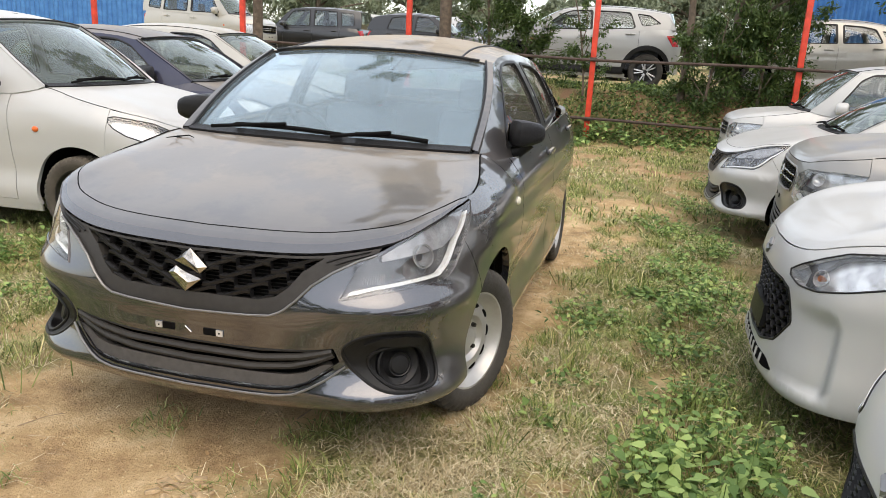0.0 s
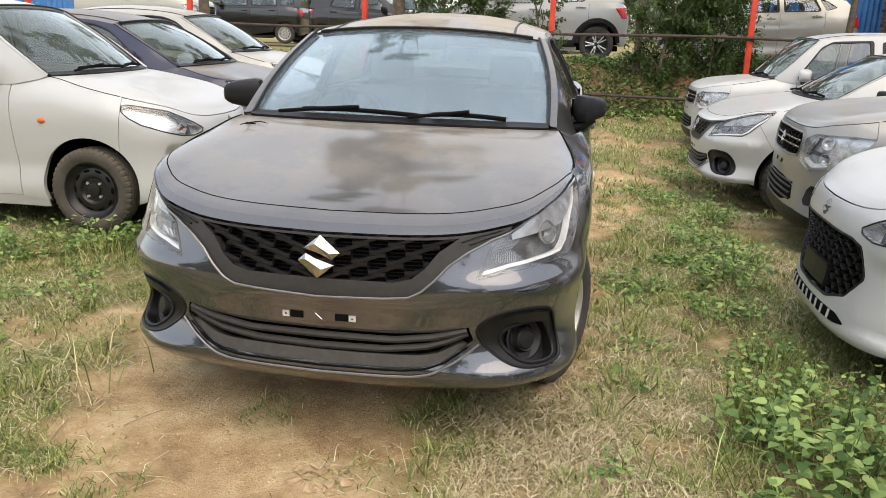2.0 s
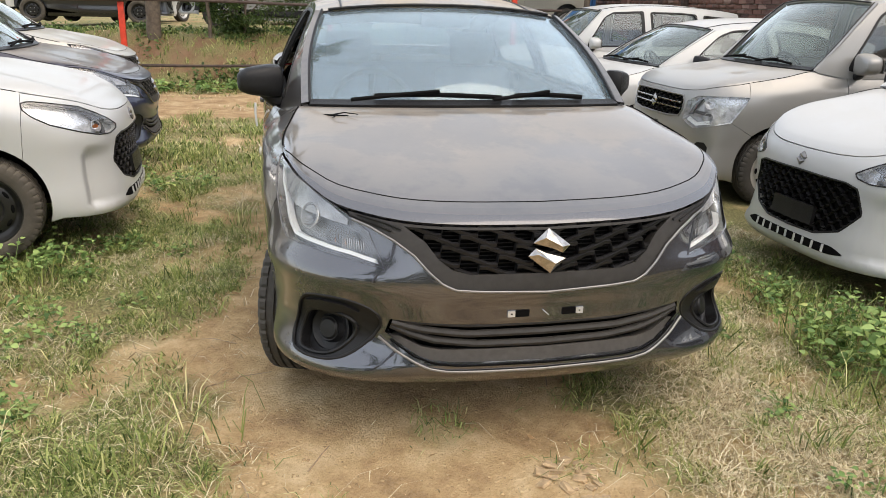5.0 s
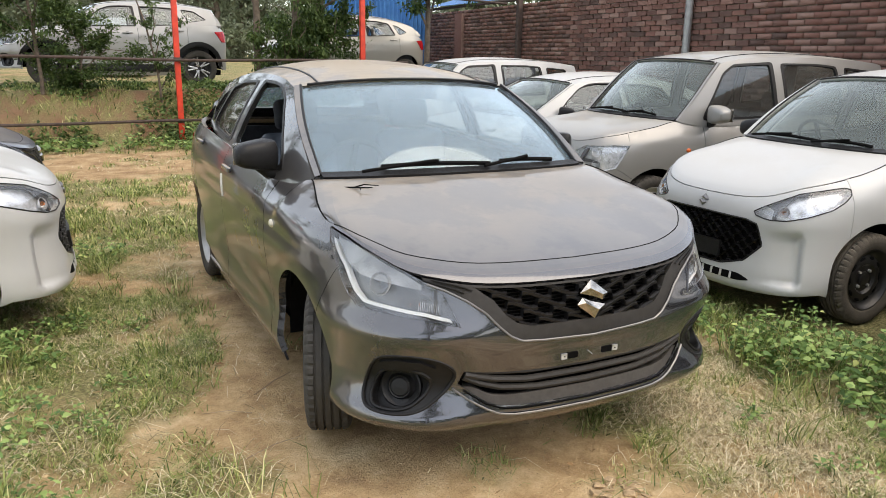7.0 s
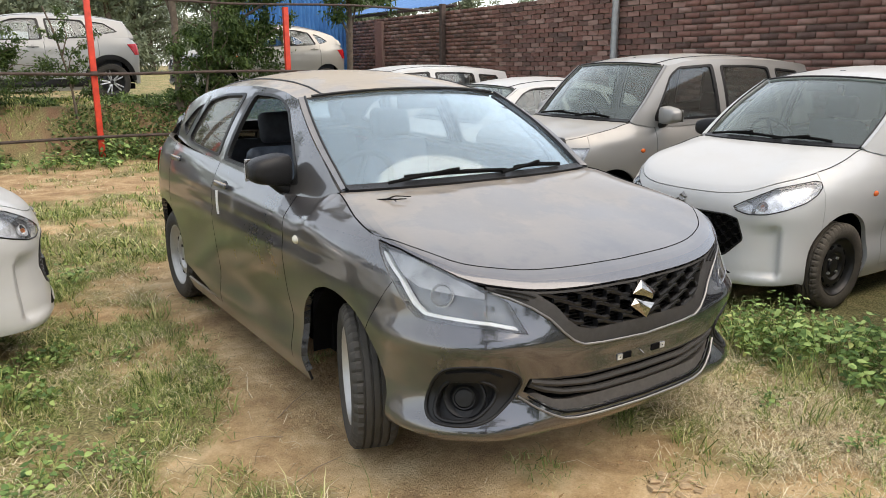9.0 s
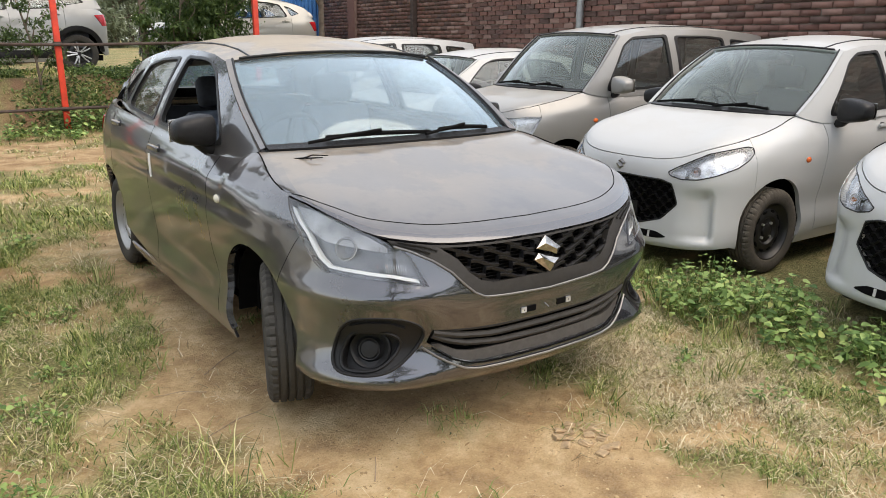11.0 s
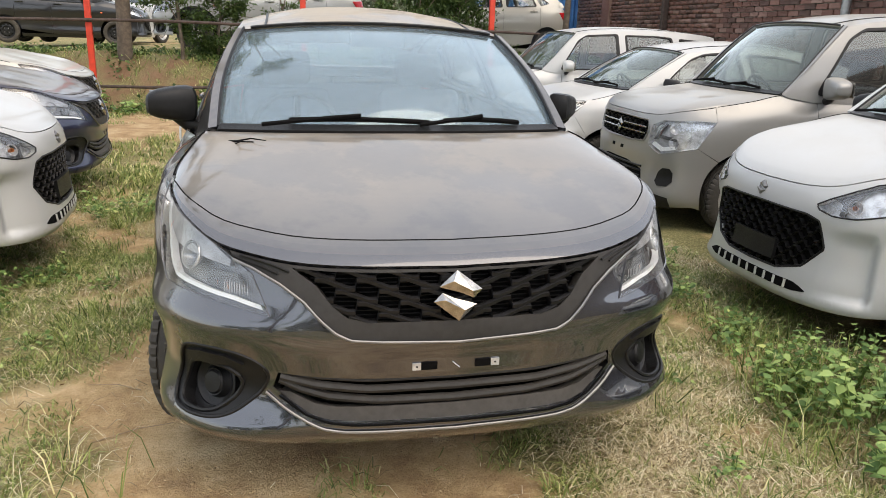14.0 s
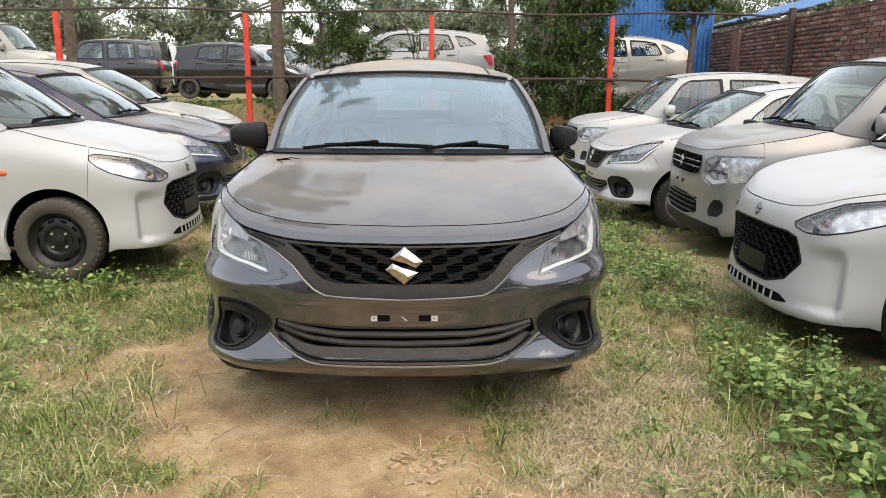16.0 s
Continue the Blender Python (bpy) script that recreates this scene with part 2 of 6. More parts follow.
def tube_bm(points, radius, sides=8, bm=None, taper=None):
    """A round bar along points."""
    bm = bm or bmesh.new()
    pts = [Vector(p) for p in points]
    rings = []
    for i, p in enumerate(pts):
        d = (pts[min(i + 1, len(pts) - 1)] - pts[max(i - 1, 0)]).normalized()
        u = d.orthogonal().normalized() if i == 0 else (rings_u - d * rings_u.dot(d)).normalized()
        rings_u = u
        w = d.cross(u)
        r = radius if taper is None else radius * (1 + (taper - 1) * i / (len(pts) - 1))
        rings.append([bm.verts.new(p + (u * math.cos(2 * math.pi * k / sides) + w * math.sin(2 * math.pi * k / sides)) * r) for k in range(sides)])
    for a, b in zip(rings, rings[1:]):
        for k in range(sides):
            bm.faces.new((a[k], a[(k + 1) % sides], b[(k + 1) % sides], b[k]))
    bm.faces.new(rings[0][::-1])
    bm.faces.new(rings[-1])
    return bm


def grid_mesh(P, thick=0.0):
    """A mesh from an array of points (rows, columns, 3), with a rim turned inwards."""
    n, m, _ = P.shape
    verts = P.reshape(-1, 3)
    faces = [(i * m + j, i * m + j + 1, (i + 1) * m + j + 1, (i + 1) * m + j) for i in range(n - 1) for j in range(m - 1)]
    bm = bmesh.new()
    vs = [bm.verts.new(v) for v in verts]
    for f in faces:
        bm.faces.new([vs[k] for k in f])
    bmesh.ops.remove_doubles(bm, verts=bm.verts[:], dist=1e-6)
    if thick:
        bmesh.ops.solidify(bm, geom=bm.faces[:], thickness=thick)
    return bm


def chaikin(poly, times=2, closed=True):
    p = [np.array(q, float) for q in poly]
    for _ in range(times):
        out = []
        rng = range(len(p)) if closed else range(len(p) - 1)
        for i in rng:
            a, b = p[i], p[(i + 1) % len(p)]
            out += [a * 0.75 + b * 0.25, a * 0.25 + b * 0.75]
        p = out if closed else [p[0]] + out + [p[-1]]
    return [tuple(q) for q in p]


def soften(poly, d=0.03):
    """Cuts each corner with a small round."""
    out = []
    for i, p in enumerate(poly):
        p = np.array(p, float)
        a, b = np.array(poly[i - 1], float) - p, np.array(poly[(i + 1) % len(poly)], float) - p
        la, lb = np.linalg.norm(a), np.linalg.norm(b)
        q, r = p + a / la * min(d, la * 0.45), p + b / lb * min(d, lb * 0.45)
        out += [tuple(q), tuple(q * 0.25 + p * 0.5 + r * 0.25), tuple(r)]
    return out


def dense(poly, step):
    out = []
    for i, a in enumerate(poly):
        b = poly[(i + 1) % len(poly)]
        n = max(1, int(math.hypot(b[0] - a[0], b[1] - a[1]) / step))
        out += [(a[0] + (b[0] - a[0]) * k / n, a[1] + (b[1] - a[1]) * k / n) for k in range(n)]
    return out


def on_skin(name, skin, poly, mat, parent, label="", holes=(), off=0.0, depth=0.012, step=0.06, inward=(0, 1.9, 0.6)):
    """A panel whose outline is given in the skin's own two coordinates, laid on the skin, off metres proud of it,
    with edges depth metres deep."""
    bm = bmesh.new()
    for loop in (poly, *holes):
        vs = [bm.verts.new((a, b, 0)) for a, b in dense(loop, step)]
        for i in range(len(vs)):
            bm.edges.new((vs[i], vs[(i + 1) % len(vs)]))
    bmesh.ops.triangle_fill(bm, edges=bm.edges[:], use_beauty=True, normal=(0, 0, 1))
    lo = np.min([v.co for v in bm.verts], axis=0)
    hi = np.max([v.co for v in bm.verts], axis=0)
    for ax in (0, 1):
        n = int((hi[ax] - lo[ax]) / step)
        for k in range(1, n + 1):
            co, no = [0, 0, 0], [0, 0, 0]
            co[ax], no[ax] = lo[ax] + (hi[ax] - lo[ax]) * k / (n + 1), 1
            bmesh.ops.bisect_plane(bm, geom=bm.verts[:] + bm.edges[:] + bm.faces[:], plane_co=co, plane_no=no, dist=1e-5)
    bmesh.ops.remove_doubles(bm, verts=bm.verts[:], dist=1e-5)
    for f in bm.faces:
        if f.normal.z < 0:
            f.normal_flip()
    bm.verts.index_update()
    ab = np.array([v.co[:2] for v in bm.verts])
    faces = [[v.index for v in f.verts] for f in bm.faces]
    rim = [(e.link_loops[0].vert.index, e.link_loops[0].link_loop_next.vert.index) for e in bm.edges if len(e.link_faces) == 1]
    bm.free()
    P, N = skin.place(ab)
    flip = np.sum(N * (P - np.array(inward)), axis=1).mean() < 0
    if flip:
        N = -N
    P = P + N * off
    n = len(P)
    used = sorted({i for e in rim for i in e})
    inner = {i: n + k for k, i in enumerate(used)}
    verts = np.vstack([P, P[used] - N[used] * depth]) if depth else P
    if flip:
        faces = [f[::-1] for f in faces]
    me = bpy.data.meshes.new(name)
    allf = faces + ([[b, a, inner[a], inner[b]] if not flip else [a, b, inner[b], inner[a]] for a, b in rim] if depth else [])
    me.from_pydata([tuple(v) for v in verts], [], allf)
    me.update()
    me.polygons.foreach_set("use_smooth", [True] * len(me.polygons))
    nf = len(faces)
    normals = []
    for i, p in enumerate(me.polygons):
        for li in p.loop_indices:
            normals.append(tuple(N[me.loops[li].vertex_index]) if i < nf else tuple(p.normal))
    me.normals_split_custom_set(normals)
    return finish(name, me, mat, parent, label)


def smooth_curve(pts, n=600):
    """Catmull-Rom through pts, resampled evenly."""
    p = np.array(pts, float)
    p = np.vstack([2 * p[0] - p[1], p, 2 * p[-1] - p[-2]])
    out = []
    for i in range(1, len(p) - 2):
        t = np.linspace(0, 1, 60, endpoint=False)[:, None]
        a, b, c, d = p[i - 1:i + 3]
        out.append(0.5 * (2 * b + (c - a) * t + (2 * a - 5 * b + 4 * c - d) * t ** 2 + (3 * b - a - 3 * c + d) * t ** 3))
    q = np.vstack(out + [p[-2:-1]])
    s = np.r_[0, np.cumsum(np.linalg.norm(np.diff(q, axis=0), axis=1))]
    si = np.linspace(0, s[-1], n)
    return si, np.stack([np.interp(si, s, q[:, k]) for k in range(q.shape[1])], axis=1)


def soft_table(table):
    """A smooth function through a table of (at, value)."""
    s, q = smooth_curve(table, 400)
    return lambda v: np.interp(v, q[:, 0], q[:, 1])


def smoothstep(v, a, b):
    t = np.clip((v - a) / (b - a), 0, 1)
    return t * t * (3 - 2 * t)


class BodySkin:
    """The car's lower shell: s runs round the plan from the middle of the nose, z is the height."""

    def __init__(self, spec):
        self.s, self.q = smooth_curve([(0, 0), *spec["plan"]], 900)
        x = self.q[:, 0]
        self.k = int(np.argmax(x > x.max() * 0.985))
        self.front, self.side = soft_table(spec["front"]), soft_table(spec["side"])
        self.blend = spec["blend"]
        self.sculpt = spec.get("sculpt", [])
        self.scoop = spec.get("scoop")
        self.crown = lambda y: np.interp(y, *zip(*spec["crown"]))
        self.top_xy = spec["top"]
        top = [(a if kind == "s" else self.sx(a) if kind == "x" else self.sy(a), z) for kind, a, z in spec["top"]]
        self.top = soft_table(top)

    def sx(self, x):
        return math.copysign(float(np.interp(abs(x), self.q[:self.k, 0], self.s[:self.k])), x)

    def sy(self, y):
        return float(np.interp(y, self.q[:, 1], self.s))

    def raw(self, ab):
        a, z = np.abs(ab[:, 0]), ab[:, 1]
        sign = np.where(ab[:, 0] < 0, -1.0, 1.0)
        x, y = (np.interp(a, self.s, self.q[:, k]) for k in (0, 1))
        e = 0.012
        tx = np.interp(a + e, self.s, self.q[:, 0]) - np.interp(a - e, self.s, self.q[:, 0])
        ty = np.interp(a + e, self.s, self.q[:, 1]) - np.interp(a - e, self.s, self.q[:, 1])
        tx = np.where(a < e, 1.0, tx)
        ty = np.where(a < e, 0.0, ty)
        l = np.hypot(tx, ty) + 1e-9
        nx, ny = ty / l, -tx / l
        w = 1 - smoothstep(y, *self.blend)
        inset = w * self.front(z) + (1 - w) * self.side(z)
        gap = np.clip((self.top(a) - z) / 0.16, 0, 1)
        inset = inset + self.crown(y) * (1 - gap) ** 2.2
        if self.scoop:
            s0, s1, z0, z1, deep = self.scoop
            run = np.clip((a - s0) / (s1 - s0), 0, 1) ** 1.3 * (1 - smoothstep(a, s1, s1 + 0.03))
            inset = inset + deep * run * smoothstep(z, z0, z0 + 0.05) * (1 - smoothstep(z, z1 - 0.07, z1))
        for s0, sw, z0, zw, out in self.sculpt:
            inset = inset - out * np.exp(-((a - s0) / sw) ** 4 - ((z - z0) / zw) ** 2)
        return np.stack([sign * (x - nx * inset), y - ny * inset, z], axis=1)

    def place(self, ab):
        P = self.raw(ab)
        e = 0.004
        da = self.raw(ab + [e, 0]) - self.raw(ab - [e, 0])
        db = self.raw(ab + [0, e]) - self.raw(ab - [0, e])
        N = np.cross(da, db)
        return P, N / (np.linalg.norm(N, axis=1, keepdims=True) + 1e-12)

    def edge(self, s):
        s = np.asarray(s, float)
        return self.raw(np.stack([s, self.top(np.abs(s))], axis=1))


class SideSkin:
    """The upper side of the car: coordinates are y and z."""

    def __init__(self, spec, sign):
        self.x, self.sign, self.z0, self.lean = soft_table(spec["upper_x"]), sign, spec["upper_z"], spec["lean"]

    def raw(self, ab):
        y, z = ab[:, 0], ab[:, 1]
        d = z - self.z0
        return np.stack([self.sign * (self.x(y) - self.lean[0] * d - self.lean[1] * d * d), y, z], axis=1)

    place = BodySkin.place


class SpotSkin:
    """A skin from a plain function of arrays."""

    def __init__(self, raw):
        self.raw = raw

    place = BodySkin.place


def coons(front, back, left, right, bulge=0.0, power=2.0):
    """Rows of points between four edge curves; front and back run left to right, left and right run front to back."""
    n, m = len(left), len(front)
    u = np.linspace(0, 1, n)[:, None, None]
    a = np.linspace(0, 1, m)[None, :, None]
    P = (1 - u) * front[None] + u * back[None] + (1 - a) * left[:, None] + a * right[:, None]
    P = P - ((1 - u) * (1 - a) * front[0] + (1 - u) * a * front[-1] + u * (1 - a) * back[0] + u * a * back[-1])
    if callable(bulge):
        P = P + bulge(u, a)
    else:
        P[..., 2:] += bulge * (4 * u * (1 - u)) ** (1 / power) * (4 * a * (1 - a)) ** (1 / power)
    return P


def resample(P, n):
    s = np.r_[0, np.cumsum(np.linalg.norm(np.diff(P, axis=0), axis=1))]
    return np.stack([np.interp(np.linspace(0, s[-1], n), s, P[:, k]) for k in range(3)], axis=1)


# ---- cars: each stands with its nose at y = 0, facing -y, on z = 0 ----
HATCH = dict(
    plan=[(0.25, 0.010), (0.45, 0.045), (0.60, 0.100), (0.70, 0.165), (0.78, 0.26), (0.832, 0.39), (0.860, 0.56), (0.874, 0.82), (0.874, 1.3), (0.872, 2.0),
          (0.874, 2.8), (0.868, 3.34), (0.83, 3.62), (0.74, 3.82), (0.5, 3.93), (0, 3.97)],
    front=[(0.15, 0.16), (0.21, 0.10), (0.26, 0.045), (0.30, 0.006), (0.33, 0.0), (0.37, 0.010), (0.43, 0.022), (0.50, 0.010), (0.57, 0.0), (0.64, 0.010), (0.72, 0.030), (0.80, 0.055), (0.92, 0.10), (1.1, 0.15)],
    side=[(0.15, 0.06), (0.22, 0.032), (0.30, 0.012), (0.45, 0.012), (0.60, 0.009), (0.74, 0.0), (0.84, 0.004), (0.92, 0.016), (1.0, 0.03), (1.12, 0.05)],
    blend=(0.12, 0.75),
    crown=[(0, 0.0), (0.3, 0.0), (0.5, 0.03), (0.8, 0.075), (1.05, 0.125), (1.2, 0.09), (1.4, 0.035), (3.2, 0.03), (3.6, 0.05), (3.97, 0.08)],
    top=[("s", 0.0, 0.785), ("s", 0.3, 0.79), ("s", 0.46, 0.798), ("s", 0.593, 0.815), ("s", 0.735, 0.838), ("s", 0.88, 0.880), ("s", 1.05, 0.915), ("s", 1.18, 0.928), ("y", 0.8, 0.972), ("y", 1.06, 1.025), ("y", 1.3, 0.985),
         ("y", 2.3, 1.03), ("y", 3.3, 1.075), ("y", 3.7, 1.09), ("y", 3.97, 1.08)],
    sculpt=[(0.80, 0.34, 0.620, 0.050, 0.024), (0.78, 0.30, 0.285, 0.060, 0.031), (0.72, 0.22, 0.45, 0.07, -0.010), (0.0, 0.30, 0.53, 0.03, -0.006), (2.35, 0.62, 0.42, 0.12, -0.034), (2.2, 1.5, 0.90, 0.025, 0.006), (2.3, 1.2, 0.80, 0.03, -0.006)],
    chin=0.262, sill=0.21, axles=(0.83, 3.36), wheel=0.300, arch=0.374, track=0.727, tyre=0.185,
    doors=(1.32, 2.32, 3.18), cowl=1.06,
    lamp_low=[("s", 0.515, 0.656), ("s", 0.64, 0.678), ("s", 0.775, 0.690), ("s", 0.915, 0.698), ("s", 0.968, 0.73), ("s", 1.05, 0.806)],
    lamp_top=[("s", 1.18, 0.922), ("s", 1.05, 0.910), ("s", 0.88, 0.876), ("s", 0.728, 0.832), ("s", 0.640, 0.800), ("s", 0.575, 0.760)],
    mouth=[(0.0, 0.580), (0.21, 0.588), (0.296, 0.594), (0.335, 0.612), (0.377, 0.648), (0.423, 0.696), (0.485, 0.738), (0.56, 0.774), (0.62, 0.794)],
    lamp_bowl=LAMP_GREY, lamp_ribs=(0.590, 0.665, 10), bulbs=[((0.01, 0.004), 0.042, LAMP_SILVER), ((0.01, 0.004), 0.036, PROJECTOR)],
    lamp_inside=[([("s", 1.165, 0.900), ("s", 1.035, 0.812), ("s", 0.957, 0.738), ("s", 0.905, 0.712), ("s", 0.770, 0.704), ("s", 0.640, 0.692), ("s", 0.540, 0.672), ("s", 0.550, 0.684),
                   ("s", 0.640, 0.702), ("s", 0.770, 0.714), ("s", 0.898, 0.721), ("s", 0.943, 0.744), ("s", 1.020, 0.815), ("s", 1.14, 0.900)], WHITE_BAR),
                 ([("s", 1.13, 0.908), ("s", 1.02, 0.83), ("s", 0.94, 0.800), ("s", 0.80, 0.790), ("s", 0.66, 0.775), ("s", 0.66, 0.792), ("s", 0.74, 0.826), ("s", 0.88, 0.866), ("s", 1.04, 0.900)], LAMP_MID),
                 ([("s", 0.60, 0.712), ("s", 0.74, 0.722), ("s", 0.745, 0.762), ("s", 0.63, 0.755)], LAMP_DARK),
                 ([("s", 0.655, 0.716), ("s", 0.700, 0.720), ("s", 0.700, 0.732), ("s", 0.662, 0.731)], AMBER_DIM)],
    hood_split=0.10, hood_bump=(0.035, 0.020), cowl_mid=(0.95, 1.03),
    upper_x=[(0.9, 0.69), (1.06, 0.715), (1.4, 0.775), (1.8, 0.798), (2.4, 0.805), (3.0, 0.785), (3.5, 0.73), (3.85, 0.66)], upper_z=1.0, lean=(0.33, 0.44),
    a_line=[(1.06, 1.03), (1.22, 1.13), (1.45, 1.26), (1.70, 1.385)], ws_top_mid=(1.60, 1.425),
    rail=[(1.70, 1.385), (1.95, 1.425), (2.4, 1.437), (2.9, 1.415), (3.35, 1.35), (3.62, 1.275)], roof_mid=0.045,
    tail=[(3.62, 1.275), (3.74, 1.18), (3.80, 1.09)], roof_end=(3.70, 1.32),
    windows=[[(1.37, 1.022), (1.41, 1.085), (1.55, 1.210), (1.73, 1.335), (1.88, 1.385), (2.02, 1.398), (2.27, 1.400), (2.30, 1.048)],
             [(2.40, 1.055), (2.375, 1.393), (2.72, 1.378), (2.98, 1.335), (3.12, 1.10), (3.05, 1.078)],
             [(3.22, 1.10), (3.08, 1.315), (3.22, 1.28), (3.44, 1.16)]],
    mirror_fold={1: (52, 0.075, 0.76), -1: (-8, 0.112, 0.90)}, mirror=(1.45, 1.08), handles=[(2.14, 0.93), (3.02, 0.985)], repeater=(1.17, 0.825))

SMALL = dict(
    plan=[(0.22, 0.010), (0.40, 0.045), (0.53, 0.10), (0.62, 0.18), (0.68, 0.29), (0.715, 0.43), (0.735, 0.60), (0.742, 0.9), (0.742, 1.8), (0.738, 2.8),
          (0.725, 3.1), (0.68, 3.35), (0.5, 3.48), (0, 3.52)],
    front=[(0.12, 0.12), (0.19, 0.03), (0.24, 0.0), (0.32, 0.0), (0.42, 0.015), (0.54, 0.02), (0.64, 0.012), (0.72, 0.03), (0.80, 0.07), (0.95, 0.14), (1.1, 0.2)],
    side=[(0.12, 0.08), (0.2, 0.05), (0.30, 0.03), (0.45, 0.03), (0.60, 0.015), (0.74, 0.0), (0.84, 0.006), (0.92, 0.02), (1.0, 0.035), (1.15, 0.06)],
    blend=(0.10, 0.60),
    crown=[(0, 0.0), (0.3, 0.03), (0.5, 0.06), (0.8, 0.07), (1.0, 0.09), (1.25, 0.03), (3.0, 0.03), (3.5, 0.07)],
    top=[("x", 0.0, 0.755), ("x", 0.25, 0.76), ("x", 0.42, 0.78), ("x", 0.58, 0.83), ("y", 0.38, 0.88), ("y", 0.7, 0.945), ("y", 0.98, 1.005), ("y", 1.25, 0.965), ("y", 2.2, 0.99), ("y", 3.1, 1.03), ("y", 3.52, 1.02)],
    scoop=(0.43, 0.655, 0.25, 0.60, 0.042),
    sculpt=[(0.40, 0.30, 0.225, 0.04, 0.012), (1.9, 0.8, 0.42, 0.09, -0.012)],
    chin=0.20, sill=0.20, axles=(0.70, 3.08), wheel=0.283, arch=0.335, track=0.645, tyre=0.155,
    doors=(1.20, 2.08, 2.86), cowl=0.98,
    lamp_low=[("x", 0.372, 0.690), ("x", 0.385, 0.668), ("x", 0.46, 0.650), ("x", 0.55, 0.655), ("x", 0.63, 0.682), ("y", 0.33, 0.728), ("y", 0.41, 0.772), ("y", 0.455, 0.815)],
    lamp_top=[("y", 0.455, 0.842), ("y", 0.42, 0.850), ("y", 0.32, 0.836), ("x", 0.60, 0.808), ("x", 0.52, 0.772), ("x", 0.43, 0.726)],
    lamp_bowl=LAMP_SILVER, lamp_rim=True, bulbs=[((-0.13, -0.045), 0.034, LAMP_SILVER), ((-0.13, -0.045), 0.012, AMBER_DIM)],
    lamp_inside=[([("x", 0.475, 0.656), ("x", 0.495, 0.653), ("x", 0.50, 0.70), ("x", 0.56, 0.775), ("x", 0.60, 0.800), ("y", 0.32, 0.830), ("y", 0.42, 0.845), ("y", 0.32, 0.834), ("x", 0.60, 0.806), ("x", 0.52, 0.770), ("x", 0.44, 0.730), ("x", 0.48, 0.71)], LAMP_DARK)],
    mouth=[(0.0, 0.335), (0.20, 0.34), (0.345, 0.385), (0.44, 0.49), (0.40, 0.615), (0.33, 0.635)],
    mouth_closed=0.64,
    hood_split=0.0, hood_bump=(0.05, 0.02), cowl_mid=(0.84, 1.01),
    upper_x=[(0.8, 0.60), (0.98, 0.635), (1.3, 0.69), (1.8, 0.70), (2.6, 0.69), (3.2, 0.64), (3.5, 0.58)], upper_z=1.0, lean=(0.24, 0.30),
    a_line=[(0.98, 1.01), (1.15, 1.13), (1.38, 1.29), (1.58, 1.415)], ws_top_mid=(1.50, 1.45),
    rail=[(1.58, 1.415), (1.85, 1.455), (2.3, 1.465), (2.8, 1.44), (3.2, 1.38), (3.30, 1.35)], roof_mid=0.04,
    tail=[(3.30, 1.35), (3.41, 1.18), (3.45, 1.03)], roof_end=(3.36, 1.375),
    windows=[[(1.27, 1.000), (1.30, 1.06), (1.60, 1.345), (1.74, 1.405), (2.03, 1.420), (2.05, 1.02)],
             [(2.14, 1.02), (2.12, 1.415), (2.5, 1.40), (2.76, 1.36), (2.86, 1.06)]],
    mirror=(1.33, 1.03), handles=[(1.92, 0.90), (2.74, 0.93)], repeater=(0.98, 0.735))

